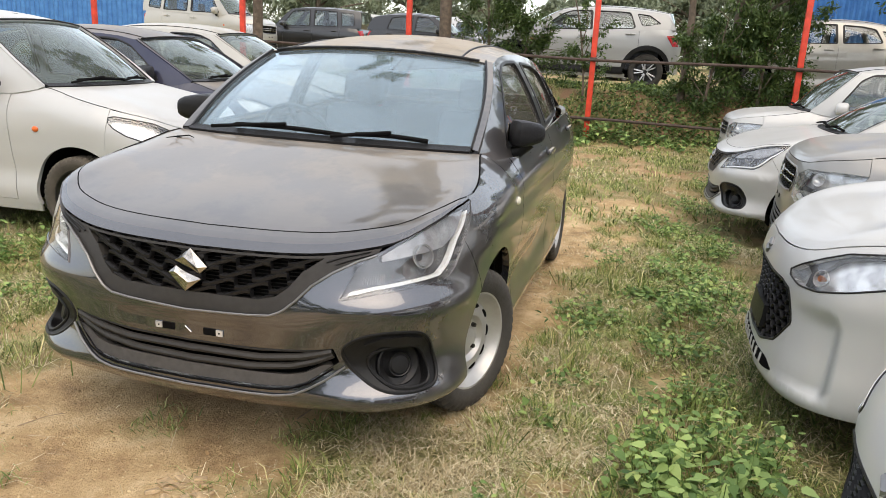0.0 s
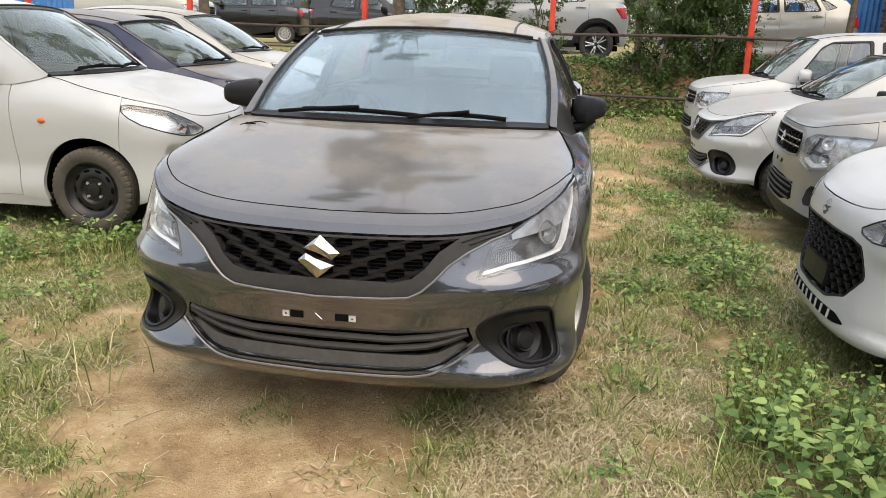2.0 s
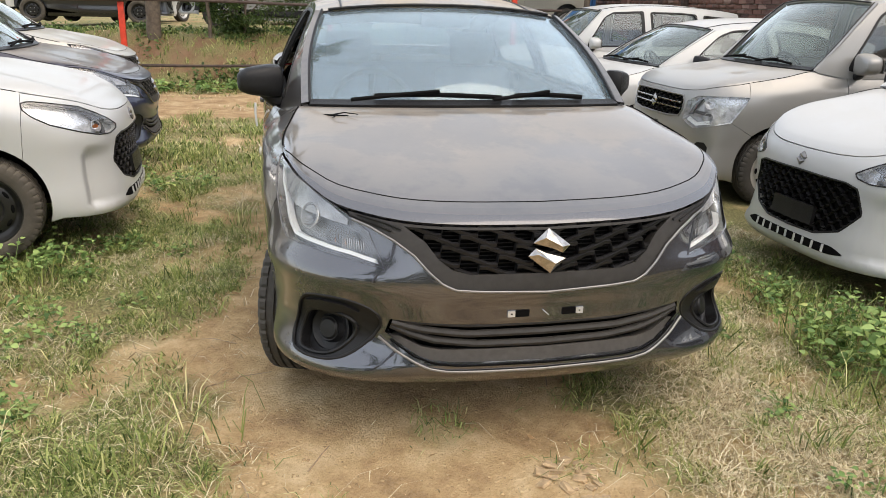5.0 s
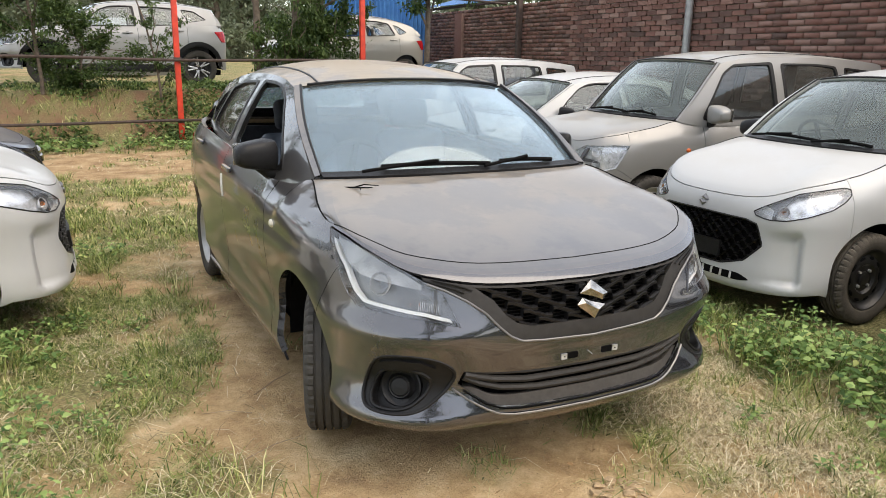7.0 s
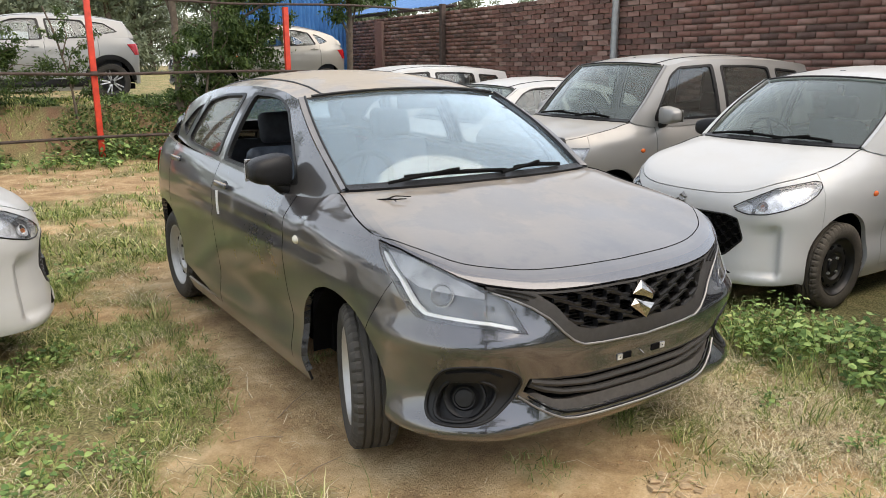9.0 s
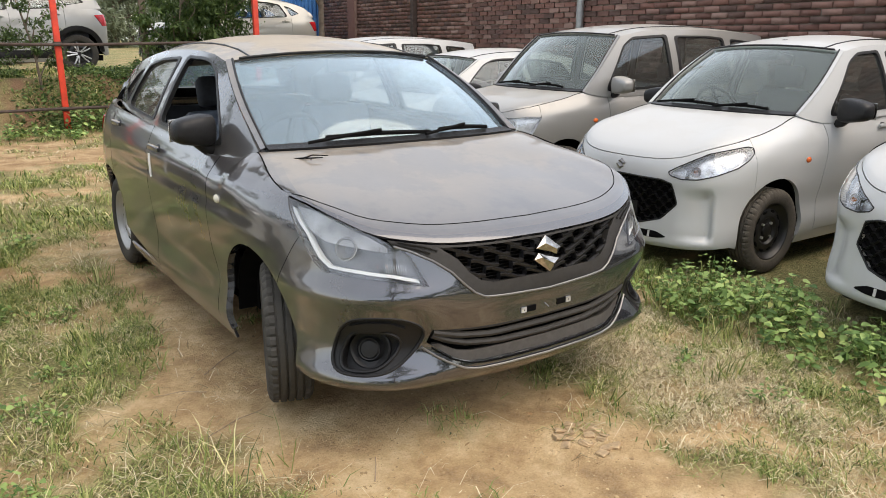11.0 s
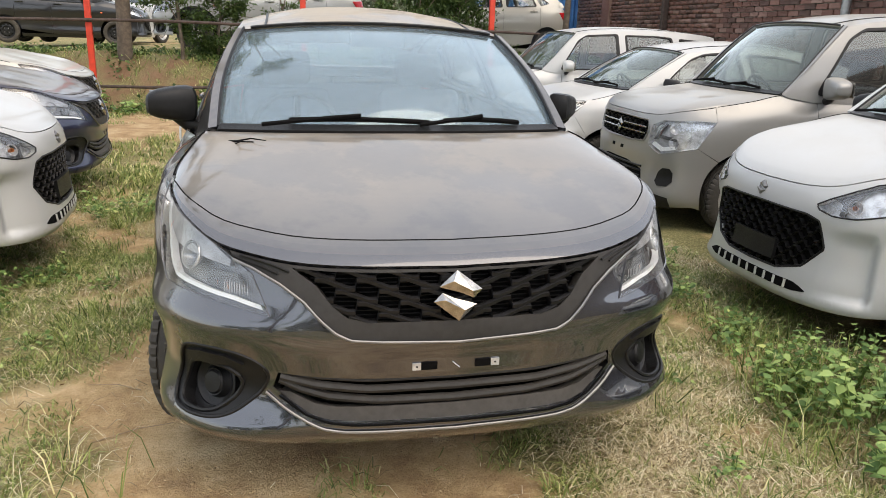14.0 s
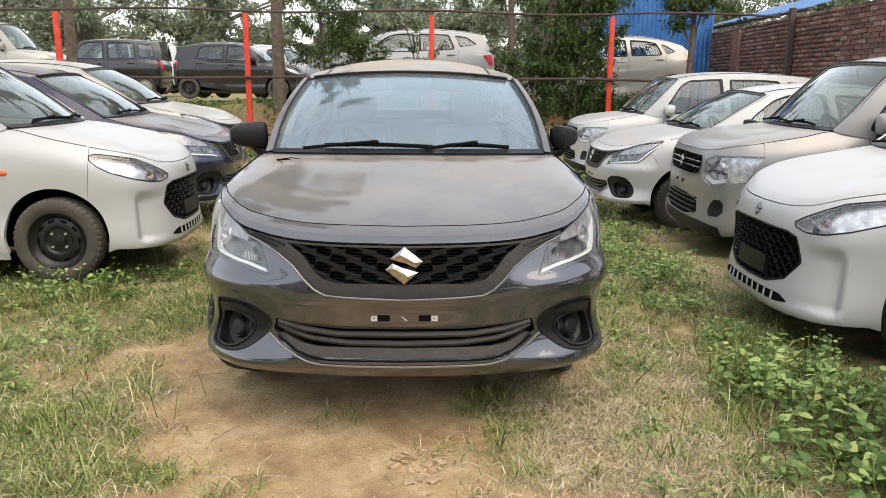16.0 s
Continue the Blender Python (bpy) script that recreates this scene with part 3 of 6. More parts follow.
TALL = dict(
    plan=[(0.25, 0.008), (0.45, 0.03), (0.60, 0.075), (0.69, 0.14), (0.745, 0.24), (0.78, 0.38), (0.80, 0.58), (0.808, 0.9), (0.808, 1.8), (0.806, 2.9),
          (0.795, 3.3), (0.74, 3.55), (0.5, 3.63), (0, 3.65)],
    front=[(0.12, 0.12), (0.19, 0.04), (0.25, 0.0), (0.35, 0.0), (0.48, 0.012), (0.62, 0.01), (0.74, 0.018), (0.84, 0.035), (0.93, 0.07), (1.1, 0.16)],
    side=[(0.12, 0.08), (0.2, 0.05), (0.30, 0.03), (0.45, 0.03), (0.60, 0.015), (0.74, 0.0), (0.86, 0.004), (0.95, 0.018), (1.05, 0.035), (1.2, 0.06)],
    blend=(0.10, 0.60),
    crown=[(0, 0.0), (0.3, 0.02), (0.5, 0.05), (0.8, 0.06), (1.0, 0.07), (1.25, 0.025), (3.2, 0.025), (3.65, 0.05)],
    top=[("x", 0.0, 0.875), ("x", 0.35, 0.875), ("x", 0.55, 0.885), ("x", 0.68, 0.91), ("y", 0.36, 0.945), ("y", 0.7, 1.0), ("y", 0.95, 1.045), ("y", 1.25, 1.01), ("y", 2.2, 1.035), ("y", 3.2, 1.06), ("y", 3.65, 1.05)],
    sculpt=[(0.0, 0.5, 0.55, 0.05, 0.012), (0.66, 0.10, 0.43, 0.08, -0.015), (1.9, 0.8, 0.42, 0.09, -0.012)],
    chin=0.20, sill=0.20, axles=(0.70, 3.13), wheel=0.290, arch=0.345, track=0.71, tyre=0.165,
    doors=(1.20, 2.12, 2.95), cowl=0.94,
    lamp_low=[("x", 0.48, 0.655), ("x", 0.60, 0.60), ("x", 0.70, 0.625), ("y", 0.30, 0.66)],
    lamp_top=[("y", 0.42, 0.85), ("y", 0.30, 0.855), ("x", 0.60, 0.845), ("x", 0.50, 0.80)],
    lamp_bowl=LAMP_SILVER, bulbs=[((0.0, 0.06), 0.045, LAMP_SILVER), ((0.0, -0.05), 0.04, LAMP_SILVER)],
    lamp_inside=[([("x", 0.50, 0.66), ("x", 0.60, 0.62), ("x", 0.70, 0.64), ("x", 0.695, 0.665), ("x", 0.60, 0.648), ("x", 0.52, 0.68)], WHITE_BAR), ([("x", 0.515, 0.70), ("x", 0.54, 0.70), ("x", 0.62, 0.83), ("x", 0.585, 0.83)], LAMP_DARK), ([("x", 0.57, 0.715), ("x", 0.70, 0.70), ("x", 0.70, 0.725), ("x", 0.585, 0.738)], LAMP_DARK)],
    mouth=[(0.0, 0.66), (0.25, 0.66), (0.42, 0.675), (0.455, 0.73), (0.455, 0.80), (0.43, 0.832)],
    mouth_closed=0.838,
    hood_split=0.0, hood_bump=(0.05, 0.02), cowl_mid=(0.82, 1.05),
    upper_x=[(0.75, 0.69), (0.94, 0.715), (1.25, 0.755), (1.8, 0.765), (2.8, 0.76), (3.3, 0.73), (3.6, 0.70)], upper_z=1.05, lean=(0.16, 0.22),
    a_line=[(0.94, 1.05), (1.10, 1.21), (1.28, 1.40), (1.44, 1.545)], ws_top_mid=(1.37, 1.575),
    rail=[(1.44, 1.545), (1.75, 1.60), (2.3, 1.615), (3.0, 1.60), (3.45, 1.57), (3.55, 1.55)], roof_mid=0.035,
    tail=[(3.55, 1.55), (3.60, 1.3), (3.61, 1.06)], roof_end=(3.58, 1.57),
    windows=[[(1.20, 1.055), (1.22, 1.12), (1.45, 1.46), (1.58, 1.535), (2.04, 1.56), (2.06, 1.07)],
             [(2.17, 1.075), (2.15, 1.55), (2.60, 1.55), (2.86, 1.53), (2.92, 1.09)],
             [(3.02, 1.10), (2.97, 1.52), (3.35, 1.49), (3.42, 1.14)]],
    mirror=(1.26, 1.10), handles=[(1.95, 0.93), (2.78, 0.95)], repeater=(1.02, 0.80))


def wheel_parts(root, cx, cy, r, width, rubber, rim_mat, steer=0.0, side=1):
    """Tyre with grooves and a pressed steel rim; the outside faces side * x."""
    w, m = width / 2, Matrix.Translation((cx, cy, r)) @ Matrix.Rotation(radians(steer), 4, "Z") @ Matrix.Diagonal((side, 1, 1, 1))
    rr = r * 0.66
    prof = [(rr, -w * 0.80), (rr + 0.012, -w * 0.92), (rr + (r - rr) * 0.5, -w * 1.02), (r - 0.02, -w * 0.95), (r - 0.004, -w * 0.80)]
    for g in (-0.52, -0.17, 0.17, 0.52):
        prof += [(r - 0.001, (g - 0.055) * w), (r - 0.010, (g - 0.045) * w), (r - 0.010, (g + 0.045) * w), (r - 0.001, (g + 0.055) * w)]
    prof += [(r - 0.004, w * 0.80), (r - 0.02, w * 0.95), (rr + (r - rr) * 0.5, w * 1.02), (rr + 0.012, w * 0.92), (rr, w * 0.80)]
    n = len(prof)
    bm = lathe_bm(prof, 176, cut={3, 4, 5, n - 6, n - 5, n - 4})
    bm.transform(m)
    tyre = part("tyre", bm, rubber, root, angle=30)
    bm = lathe_bm([(rr, -w * 0.8), (rr - 0.018, -w * 0.7), (rr - 0.022, w * 0.3), (rr - 0.006, w * 0.62), (rr + 0.006, w * 0.80), (rr + 0.010, w * 0.86), (rr - 0.002, w * 0.84), (rr - 0.012, w * 0.66), (rr - 0.028, w * 0.40),
                   (rr * 0.78, w * 0.34), (rr * 0.62, w * 0.52), (rr * 0.50, w * 0.50), (rr * 0.42, w * 0.30), (rr * 0.24, w * 0.30), (rr * 0.22, w * 0.46), (rr * 0.12, w * 0.52), (0.0001, w * 0.52)], 56)
    bm.transform(m)
    rim = part("rim", bm, rim_mat, root)
    for k in range(10 if rim_mat is ALLOY else 0):
        a = 2 * math.pi * (k + 0.22 * (-1) ** k) / 10
        b = tube_bm([(w * 0.62, 0, rr * 0.16), (w * 0.70, 0, rr * 0.55), (w * 0.74, 0, rr * 0.97)], 0.014, 6)
        b.transform(m @ Matrix.Rotation(a, 4, "X"))
        part("spoke", b, LAMP_SILVER, rim)
    for k in range(0 if rim_mat is ALLOY else 10):
        a = 2 * math.pi * (k + 0.5) / 10
        b = bmesh.new()
        bmesh.ops.create_uvsphere(b, u_segments=10, v_segments=6, radius=1)
        b.transform(Matrix.Rotation(a, 4, "X") @ Matrix.Translation((w * 0.44, 0, rr * 0.70)) @ Matrix.Diagonal((0.006, rr * 0.13, rr * 0.055, 1)))
        b.transform(m)
        part("slot", b, MATT_BLACK, rim)
    for k in range(4):
        a = 2 * math.pi * (k + 0.5) / 4
        b = bmesh.new()
        bmesh.ops.create_cone(b, cap_ends=True, segments=6, radius1=0.010, radius2=0.009, depth=0.02)
        b.transform(m @ Matrix.Rotation(a, 4, "X") @ Matrix.Translation((w * 0.36, 0, rr * 0.33)) @ Matrix.Rotation(radians(90), 4, "Y"))
        part("bolt", b, STEEL if rim_mat is not STEEL else BLACK_STEEL, rim)
    return tyre


def seat_parts(root, x, y, w=0.46, wrap=None):
    mat = SEAT
    b = box_bm((x - w / 2, y, 0.38), (x + w / 2, y + 0.5, 0.56), 0.06, seg=3)
    part("seat_cushion", b, mat, root)
    b = box_bm((-w / 2, -0.07, 0), (w / 2, 0.07, 0.58), 0.06, seg=3)
    b.transform(Matrix.Translation((x, y + 0.48, 0.52)) @ Matrix.Rotation(radians(-14), 4, "X"))
    part("seat_back", b, wrap or mat, root)
    b = box_bm((-0.13, -0.05, 0.60), (0.13, 0.05, 0.78), 0.045, seg=3)
    b.transform(Matrix.Translation((x, y + 0.48, 0.52)) @ Matrix.Rotation(radians(-14), 4, "X"))
    part("headrest", b, mat, root)


def build_car(name, spec, body, label, rubber=RUBBER, rim=STEEL, steer=0.0, step=0.07, front=None, mirror_mat=BLACK_PLASTIC, handle_mat=None,
              open_windows=(), glass=SIDE_GLASS, screen=GREY_SCREEN, repeater_mat=AMBER, wrap=None, sill_mat=None, interior=True, cladding=None):
    root = tagged(new(name), label, "car")
    sk = BodySkin(spec)
    sides = {1: SideSkin(spec, 1), -1: SideSkin(spec, -1)}
    at = lambda kind, v: v if kind == "s" else sk.sx(v) if kind == "x" else sk.sy(v)
    f_ax, r_ax = spec["axles"]
    sA, sB, R, zc = sk.sy(f_ax), sk.sy(r_ax), spec["arch"], spec["wheel"] + 0.015
    d0, d1, d2 = (sk.sy(v) for v in spec["doors"])
    send, chin, sill, g = sk.s[-1], spec["chin"], spec["sill"], 0.0028
    bend = lambda s, a0, a1, n=22: [(s + R * math.cos(radians(a)), zc + R * math.sin(radians(a))) for a in np.linspace(a0, a1, n)]
    low = [(at(k, v), z) for k, v, z in spec["lamp_low"]]
    top = [(at(k, v), z) for k, v, z in spec["lamp_top"]]
    mouth = [(sk.sx(x), z) for x, z in spec["mouth"]]
    lift = [180 - math.degrees(math.asin(max(-1, min(1, (v - zc) / R)))) for v in (chin, sill)]
    seam = 132
    closed = spec.get("mouth_closed")
    flip = lambda poly: [(-a, b) for a, b in poly]
    # front bumper: below the lamps and round the grille's mouth
    if closed is None:
        inner = [top[-1], top[-2]] + mouth[::-1]
        holes = []
    else:
        inner = [*top[::-1]]
        inner += [(s, float(sk.top(s)) - 0.004) for s in np.linspace(inner[-1][0], 0, 14)]
        holes = [[*mouth, (0.0, closed), *flip(mouth[1:])[::-1]]]
    half = [(0.0, chin), (sk.sx(0.3), chin), (sA - R - 0.05, chin + 0.02)] + bend(sA, lift[0], seam, 10) + low[::-1] + inner
    whole = half + flip(half[1:-1])[::-1]
    if front and front.get("holes"):
        for h in front["holes"]:
            hp = list(h)
            holes.append(hp)
            if min(a for a, _ in hp) > 0.01:
                holes.append(flip(hp))
    bumper = on_skin("front_bumper", sk, whole, body, root, holes=holes, step=step, depth=0.03)
    lamp = low + top
    for side in (1, -1):
        m = (lambda p: p) if side > 0 else flip
        fender = bend(sA, seam - 0.6, 180 - lift[1] if lift[1] > 180 else 180 - lift[1], 26)
        fender += [(d0 - g, sill + 0.02), (d0 - g, float(sk.top(d0)))]
        fender += [(s, float(sk.top(s))) for s in np.linspace(d0 - 0.04, top[0][0] + g, 14)] + [(top[0][0] + g, top[0][1]), (low[-1][0] + g, low[-1][1])]
        on_skin("fender", sk, m(fender), body, root, step=step, depth=0.03)
        door = [(d0 + g, sill + 0.03), (d1 - g, sill + 0.03)] + [(s, float(sk.top(s))) for s in np.linspace(d1 - g, d0 + g, 10)]
        doors = [on_skin("front_door", sk, m(door), body, root, step=step)]
        k = 180 - math.degrees(math.acos(max(-1, min(1, (sB - d2) / R))))
        door = [(d1 + g, sill + 0.03)] + bend(sB, lift[1] if lift[1] < 180 else 175, k, 12) + [(s, float(sk.top(s))) for s in np.linspace(d2 - g, d1 + g, 10)]
        door = [(min(a, d2 - g), b) for a, b in door]
        doors.append(on_skin("rear_door", sk, m(door), body, root, step=step))
        quarter = [(max(a, d2 + g), b) for a, b in bend(sB, k, 180 - (lift[1] if lift[1] < 180 else 175), 22)] + [(sB + R + 0.1, sill + 0.05), (send, sill + 0.08)]
        quarter += [(s, float(sk.top(s))) for s in np.linspace(send, d2 + g, 24)]
        on_skin("rear_quarter", sk, m(quarter), body, root, step=step, depth=0.03)
        rocker = [(sA + R * 0.98, sill - 0.05), (sB - R * 0.98, sill - 0.05), (sB - R * 0.97, sill + 0.025), (sA + R * 0.97, sill + 0.025)]
        on_skin("sill", sk, m(rocker), sill_mat or body, root, off=-0.004, step=0.2)
        for (hy, hz), dr in zip(spec["handles"], doors):
            c = sk.place(np.array([[side * sk.sy(hy), hz]]))[0][0]
            b = bmesh.new()
            bmesh.ops.create_uvsphere(b, u_segments=14, v_segments=8, radius=1)
            b.transform(Matrix.Translation((c[0] - side * 0.012, c[1], c[2] - 0.004)) @ Matrix.Diagonal((0.018, 0.058, 0.030, 1)))
            part("handle_recess", b, BLACK_PLASTIC, dr)
            b = box_bm((-0.011, -0.095, -0.013), (0.011, 0.085, 0.015), 0.009, seg=3)
            b.transform(Matrix.Translation((c[0] + side * 0.018, c[1] + 0.01, c[2] + 0.004)))
            part("handle", b, handle_mat or body, dr)
        # headlamp: dark bowl, reflectors and clear cover
        lp = m(lamp)
        light = on_skin("headlamp", sk, lp, spec.get("lamp_bowl", LAMP_DARK), root, off=-0.045, depth=-0.05, step=0.05)
        if spec.get("lamp_rim"):
            skin_tube("lamp_rim", sk, m(lamp + lamp[:1]), 0.0038, BLACK_PLASTIC, light, off=0.0)
        on_skin("lens", sk, lp, LENS, light, off=0.002, depth=0.01, step=0.05).visible_shadow = False
        cx, cz = np.mean([p[0] for p in lamp]), np.mean([p[1] for p in lamp])
        for spot, rad, mat in spec.get("bulbs", [((0.0, 0.0), 0.05, LAMP_SILVER)]):
            P, N = sk.place(np.array([[side * (cx + spot[0]), cz + spot[1]]]))
            b = lathe_bm([(rad, 0.018), (rad * 0.95, 0.022), (rad * 0.8, 0.004), (rad * 0.35, -0.012), (0.0001, -0.014)], 22, "Z")
            b.transform(Matrix.Translation(P[0] - N[0] * np.sign(np.dot(N[0], P[0] - [0, 1.9, 0.6])) * 0.036) @ Vector(N[0] * np.sign(np.dot(N[0], P[0] - [0, 1.9, 0.6]))).to_track_quat("Z", "Y").to_matrix().to_4x4())
            part("reflector", b, mat, light)
        for poly, mat in spec.get("lamp_inside", []):
            on_skin("light_guide", sk, m([(at(k, v), z) for k, v, z in poly]), mat, light, off=-0.018, depth=0.02, step=0.05)
        if spec.get("lamp_ribs"):
            r0, r1, rn = spec["lamp_ribs"]
            for a in np.linspace(r0, r1, rn):
                skin_tube("lens_rib", sk, m([(a, 0.706), (a + 0.004, 0.728 + 0.15 * (a - r0))]), 0.0012, LAMP_SILVER, light, off=-0.014, sides=5)
        if cladding:
            ring = lambda k: [((a - c) * k + c, (b - zc) * k + zc) for a, b in bend(c, 178, 2, 24)]
            for c in (sA, sB):
                on_skin("arch_cladding", sk, m(ring(1.20) + ring(0.99)[::-1]), cladding, root, off=0.008, depth=0.02, step=0.06)
            on_skin("side_cladding", sk, m([(sA + R * 1.05, sill + 0.02), (sB - R * 1.05, sill + 0.02), (sB - R * 1.15, sill + 0.15), (sA + R * 1.15, sill + 0.15)]), cladding, root, off=0.008, depth=0.02, step=0.1)
        # wheel housing
        for ax in (f_ax, r_ax):
            th = np.linspace(radians(-4), radians(184), 22)
            rows = []
            for x in (0.42, spec["plan"][6][0] - 0.07):
                rows.append([(side * x, ax - (R + 0.012) * math.cos(t), zc + (R + 0.012) * math.sin(t)) for t in th])
            P = np.array([[(side * 0.42, ax, zc)] * 22, rows[0], rows[1]])
            part("wheel_housing", grid_mesh(P), MATT_BLACK, root)
        wheel_parts(root, side * spec["track"], f_ax, spec["wheel"], spec["tyre"], rubber, rim, steer, side)
        wheel_parts(root, side * spec["track"], r_ax, spec["wheel"], spec["tyre"], rubber, rim, 0, side)
        # upper side: pillars round the windows
        ss = sides[side]
        belt = [(y, float(sk.top(sk.sy(y))) - 0.012) for y in np.linspace(spec["tail"][-1][0], spec["cowl"] + 0.05, 16)]
        outline = chaikin(spec["a_line"], 1, False) + chaikin(spec["rail"], 1, False)[1:] + spec["tail"][1:] + belt
        wins = [soften(w, 0.035) for w in spec["windows"]]
        # the shell of the upper body meets the belt: blend x so that both agree
        frame_ob = on_skin("pillar_frame", ss, outline, body, root, holes=wins, step=step, depth=0.03)
        for i, w in enumerate(wins):
            grow = lambda p, d: [(np.mean([q[0] for q in w]) + (a - np.mean([q[0] for q in w])) * d, np.mean([q[1] for q in w]) + (b - np.mean([q[1] for q in w])) * d) for a, b in p]
            on_skin("window_seal", ss, grow(w, 1.02), BLACK_PLASTIC, frame_ob, holes=[grow(w, 0.93)], off=0.003, depth=0.02, step=0.08)
            if (side, i) not in open_windows:
                on_skin("window_glass", ss, grow(w, 0.97), glass, frame_ob, off=-0.010, depth=0.004, step=0.1).visible_shadow = False
        # mirror
        my, mz = spec["mirror"]
        mx = float(ss.raw(np.array([[my - 0.05, mz - 0.03]]))[0][0])
        b = bmesh.new()
        bmesh.ops.create_cube(b, size=2)
        bmesh.ops.subdivide_edges(b, edges=b.edges[:], cuts=4, use_grid_fill=True)
        for v in b.verts:
            c = v.co
            d = Vector([math.copysign(abs(k) ** 2.6, k) for k in c])
            l = (abs(c.x) ** 4 + abs(c.y) ** 4 + abs(c.z) ** 4) ** 0.25
            v.co = Vector((c.x / l * 0.108 * (1 - 0.10 * c.y), c.y / l * 0.060, c.z / l * (0.074 - 0.016 * c.x)))
            if v.co.y < 0:
                v.co.y *= 1.35
        fold, reach, big = spec.get("mirror_fold", {}).get(side, (-10, 0.145, 1.0))
        b.transform(Matrix.Translation((mx + side * reach, my, mz + 0.01)) @ Matrix.Rotation(radians(fold * side), 4, "Z") @ Matrix.Diagonal((side * big, big, big, 1)))
        mir = part("wing_mirror", b, mirror_mat, root)
        b = tube_bm([(mx - side * 0.02, my + 0.01, mz - 0.09), (mx + side * 0.05, my, mz - 0.075), (mx + side * 0.10, my, mz - 0.03)], 0.030, 10)
        part("mirror_arm", b, BLACK_PLASTIC, mir)
        b = box_bm((-0.09, 0, -0.055), (0.09, 0.008, 0.055), 0.003)
        b.transform(Matrix.Translation((mx + side * reach, my, mz + 0.01)) @ Matrix.Rotation(radians(fold * side), 4, "Z") @ Matrix.Translation((0, 0.058 * big, 0)) @ Matrix.Diagonal((big, 1, big, 1)))
        part("mirror_glass", b, CHROME, mir)
        ry, rz = spec["repeater"]
        c = sk.place(np.array([[side * sk.sy(ry), rz]]))[0][0]
        b = bmesh.new()
        bmesh.ops.create_uvsphere(b, u_segments=14, v_segments=8, radius=1)
        b.transform(Matrix.Translation(c) @ Matrix.Diagonal((0.014, 0.026, 0.019, 1)))
        part("side_repeater", b, repeater_mat, root)
    # bonnet and nose
    sf, sc = top[0][0], sk.sy(spec["cowl"])
    M, Nn = 41, 31
    front_e = sk.edge(np.linspace(-sf, sf, M))
    right_e, left_e = sk.edge(np.linspace(sf, sc, Nn)), sk.edge(-np.linspace(sf, sc, Nn))
    cx_, cz_ = right_e[-1][0], right_e[-1][2]
    tt = np.linspace(-1, 1, M)
    cy_, cm = spec["cowl"], spec["cowl_mid"]
    cowl = np.stack([tt * cx_, cm[0] + (right_e[-1][1] - cm[0]) * np.abs(tt) ** 2.4, cm[1] + (cz_ - cm[1]) * np.abs(tt) ** 2.4], axis=1)
    b0, b1 = spec["hood_bump"]

    def hood_bulge(u, a):
        w = 1 - np.abs(2 * a - 1) ** 3.2
        z = b0 * np.sin(np.pi * np.clip(u, 0, 1) ** 0.55) * w + b1 * np.sin(np.pi * u) * np.exp(-((np.abs(2 * a - 1) - 0.62) / 0.16) ** 2) * 0.35
        return np.concatenate([0 * (u + a), 0 * (u + a), z], axis=2)
    H = coons(front_e, cowl, left_e, right_e, hood_bulge)
    k = max(0, int(round(spec["hood_split"] * (Nn - 1))))
    if k:
        lip = H[:k + 1].copy()
        lip[-1] = lip[-1] * 0.93 + lip[-2] * 0.07
        part("bonnet_lip", grid_mesh(lip, 0.012), body, root)
    rest = H[k:].copy()
    rest[0] = rest[0] * 0.96 + rest[1] * 0.04
    rest[:, 0, 0] += 0.004
    rest[:, -1, 0] -= 0.004
    bonnet = part("bonnet", grid_mesh(rest, 0.012), body, root)
    for col in (0, -1):
        part("shut_line", tube_bm([tuple(p) for p in H[k + 1:, col] + [0, 0, 0.0005]], 0.0030, 5), MATT_BLACK, root)
    if k:
        part("shut_line", tube_bm([tuple(p) for p in H[k, 1:-1] + [0, 0, -0.0015]], 0.0030, 5), MATT_BLACK, root)
    # cowl panel, windscreen, roof, tailgate
    A = {s: sides[s].raw(np.array(chaikin(spec["a_line"], 2, False))) for s in (1, -1)}
    wl, wr = resample(A[-1], 17), resample(A[1], 17)
    base = cowl.copy()
    base[:, 1] += 0.035
    base[:, 2] += 0.008
    base[:, 0] *= wr[0][0] / cx_
    base[0], base[-1] = wl[0], wr[0]
    base[1:-1, 1] = base[1:-1, 1]
    wt = spec["ws_top_mid"]
    wtop = np.stack([tt * wr[-1][0], wt[0] + (wr[-1][1] - wt[0]) * np.abs(tt) ** 2.2, wt[1] + (wr[-1][2] - wt[1]) * np.abs(tt) ** 2.2], axis=1)
    Wd = coons(base, wtop, wl, wr, lambda u, a: np.concatenate([0 * (u + a), -0.03 * np.sin(np.pi * u) * np.sin(np.pi * a), 0.02 * np.sin(np.pi * u) * np.sin(np.pi * a)], axis=2))
    ws = part("windscreen", grid_mesh(Wd[:, 1:-1] + np.array([0, 0.006, -0.006]), 0.004), screen, root)
    ws.visible_shadow = False
    out = np.array([0, -0.006, 0.008])
    part("screen_border", tube_bm([tuple(p) for p in Wd[-1, 2:-2] + out * 0.6], 0.007, 6), BLACK_PLASTIC, ws)
    for cols, k in ((slice(0, 2), 1), (slice(-2, None), -2)):
        part("pillar_cover", grid_mesh(Wd[:, cols] + out, 0.016), body, root)
        part("pillar_seal", tube_bm([tuple(p) for p in Wd[:, k] + out * 0.9], 0.0065, 6), BLACK_PLASTIC, root)
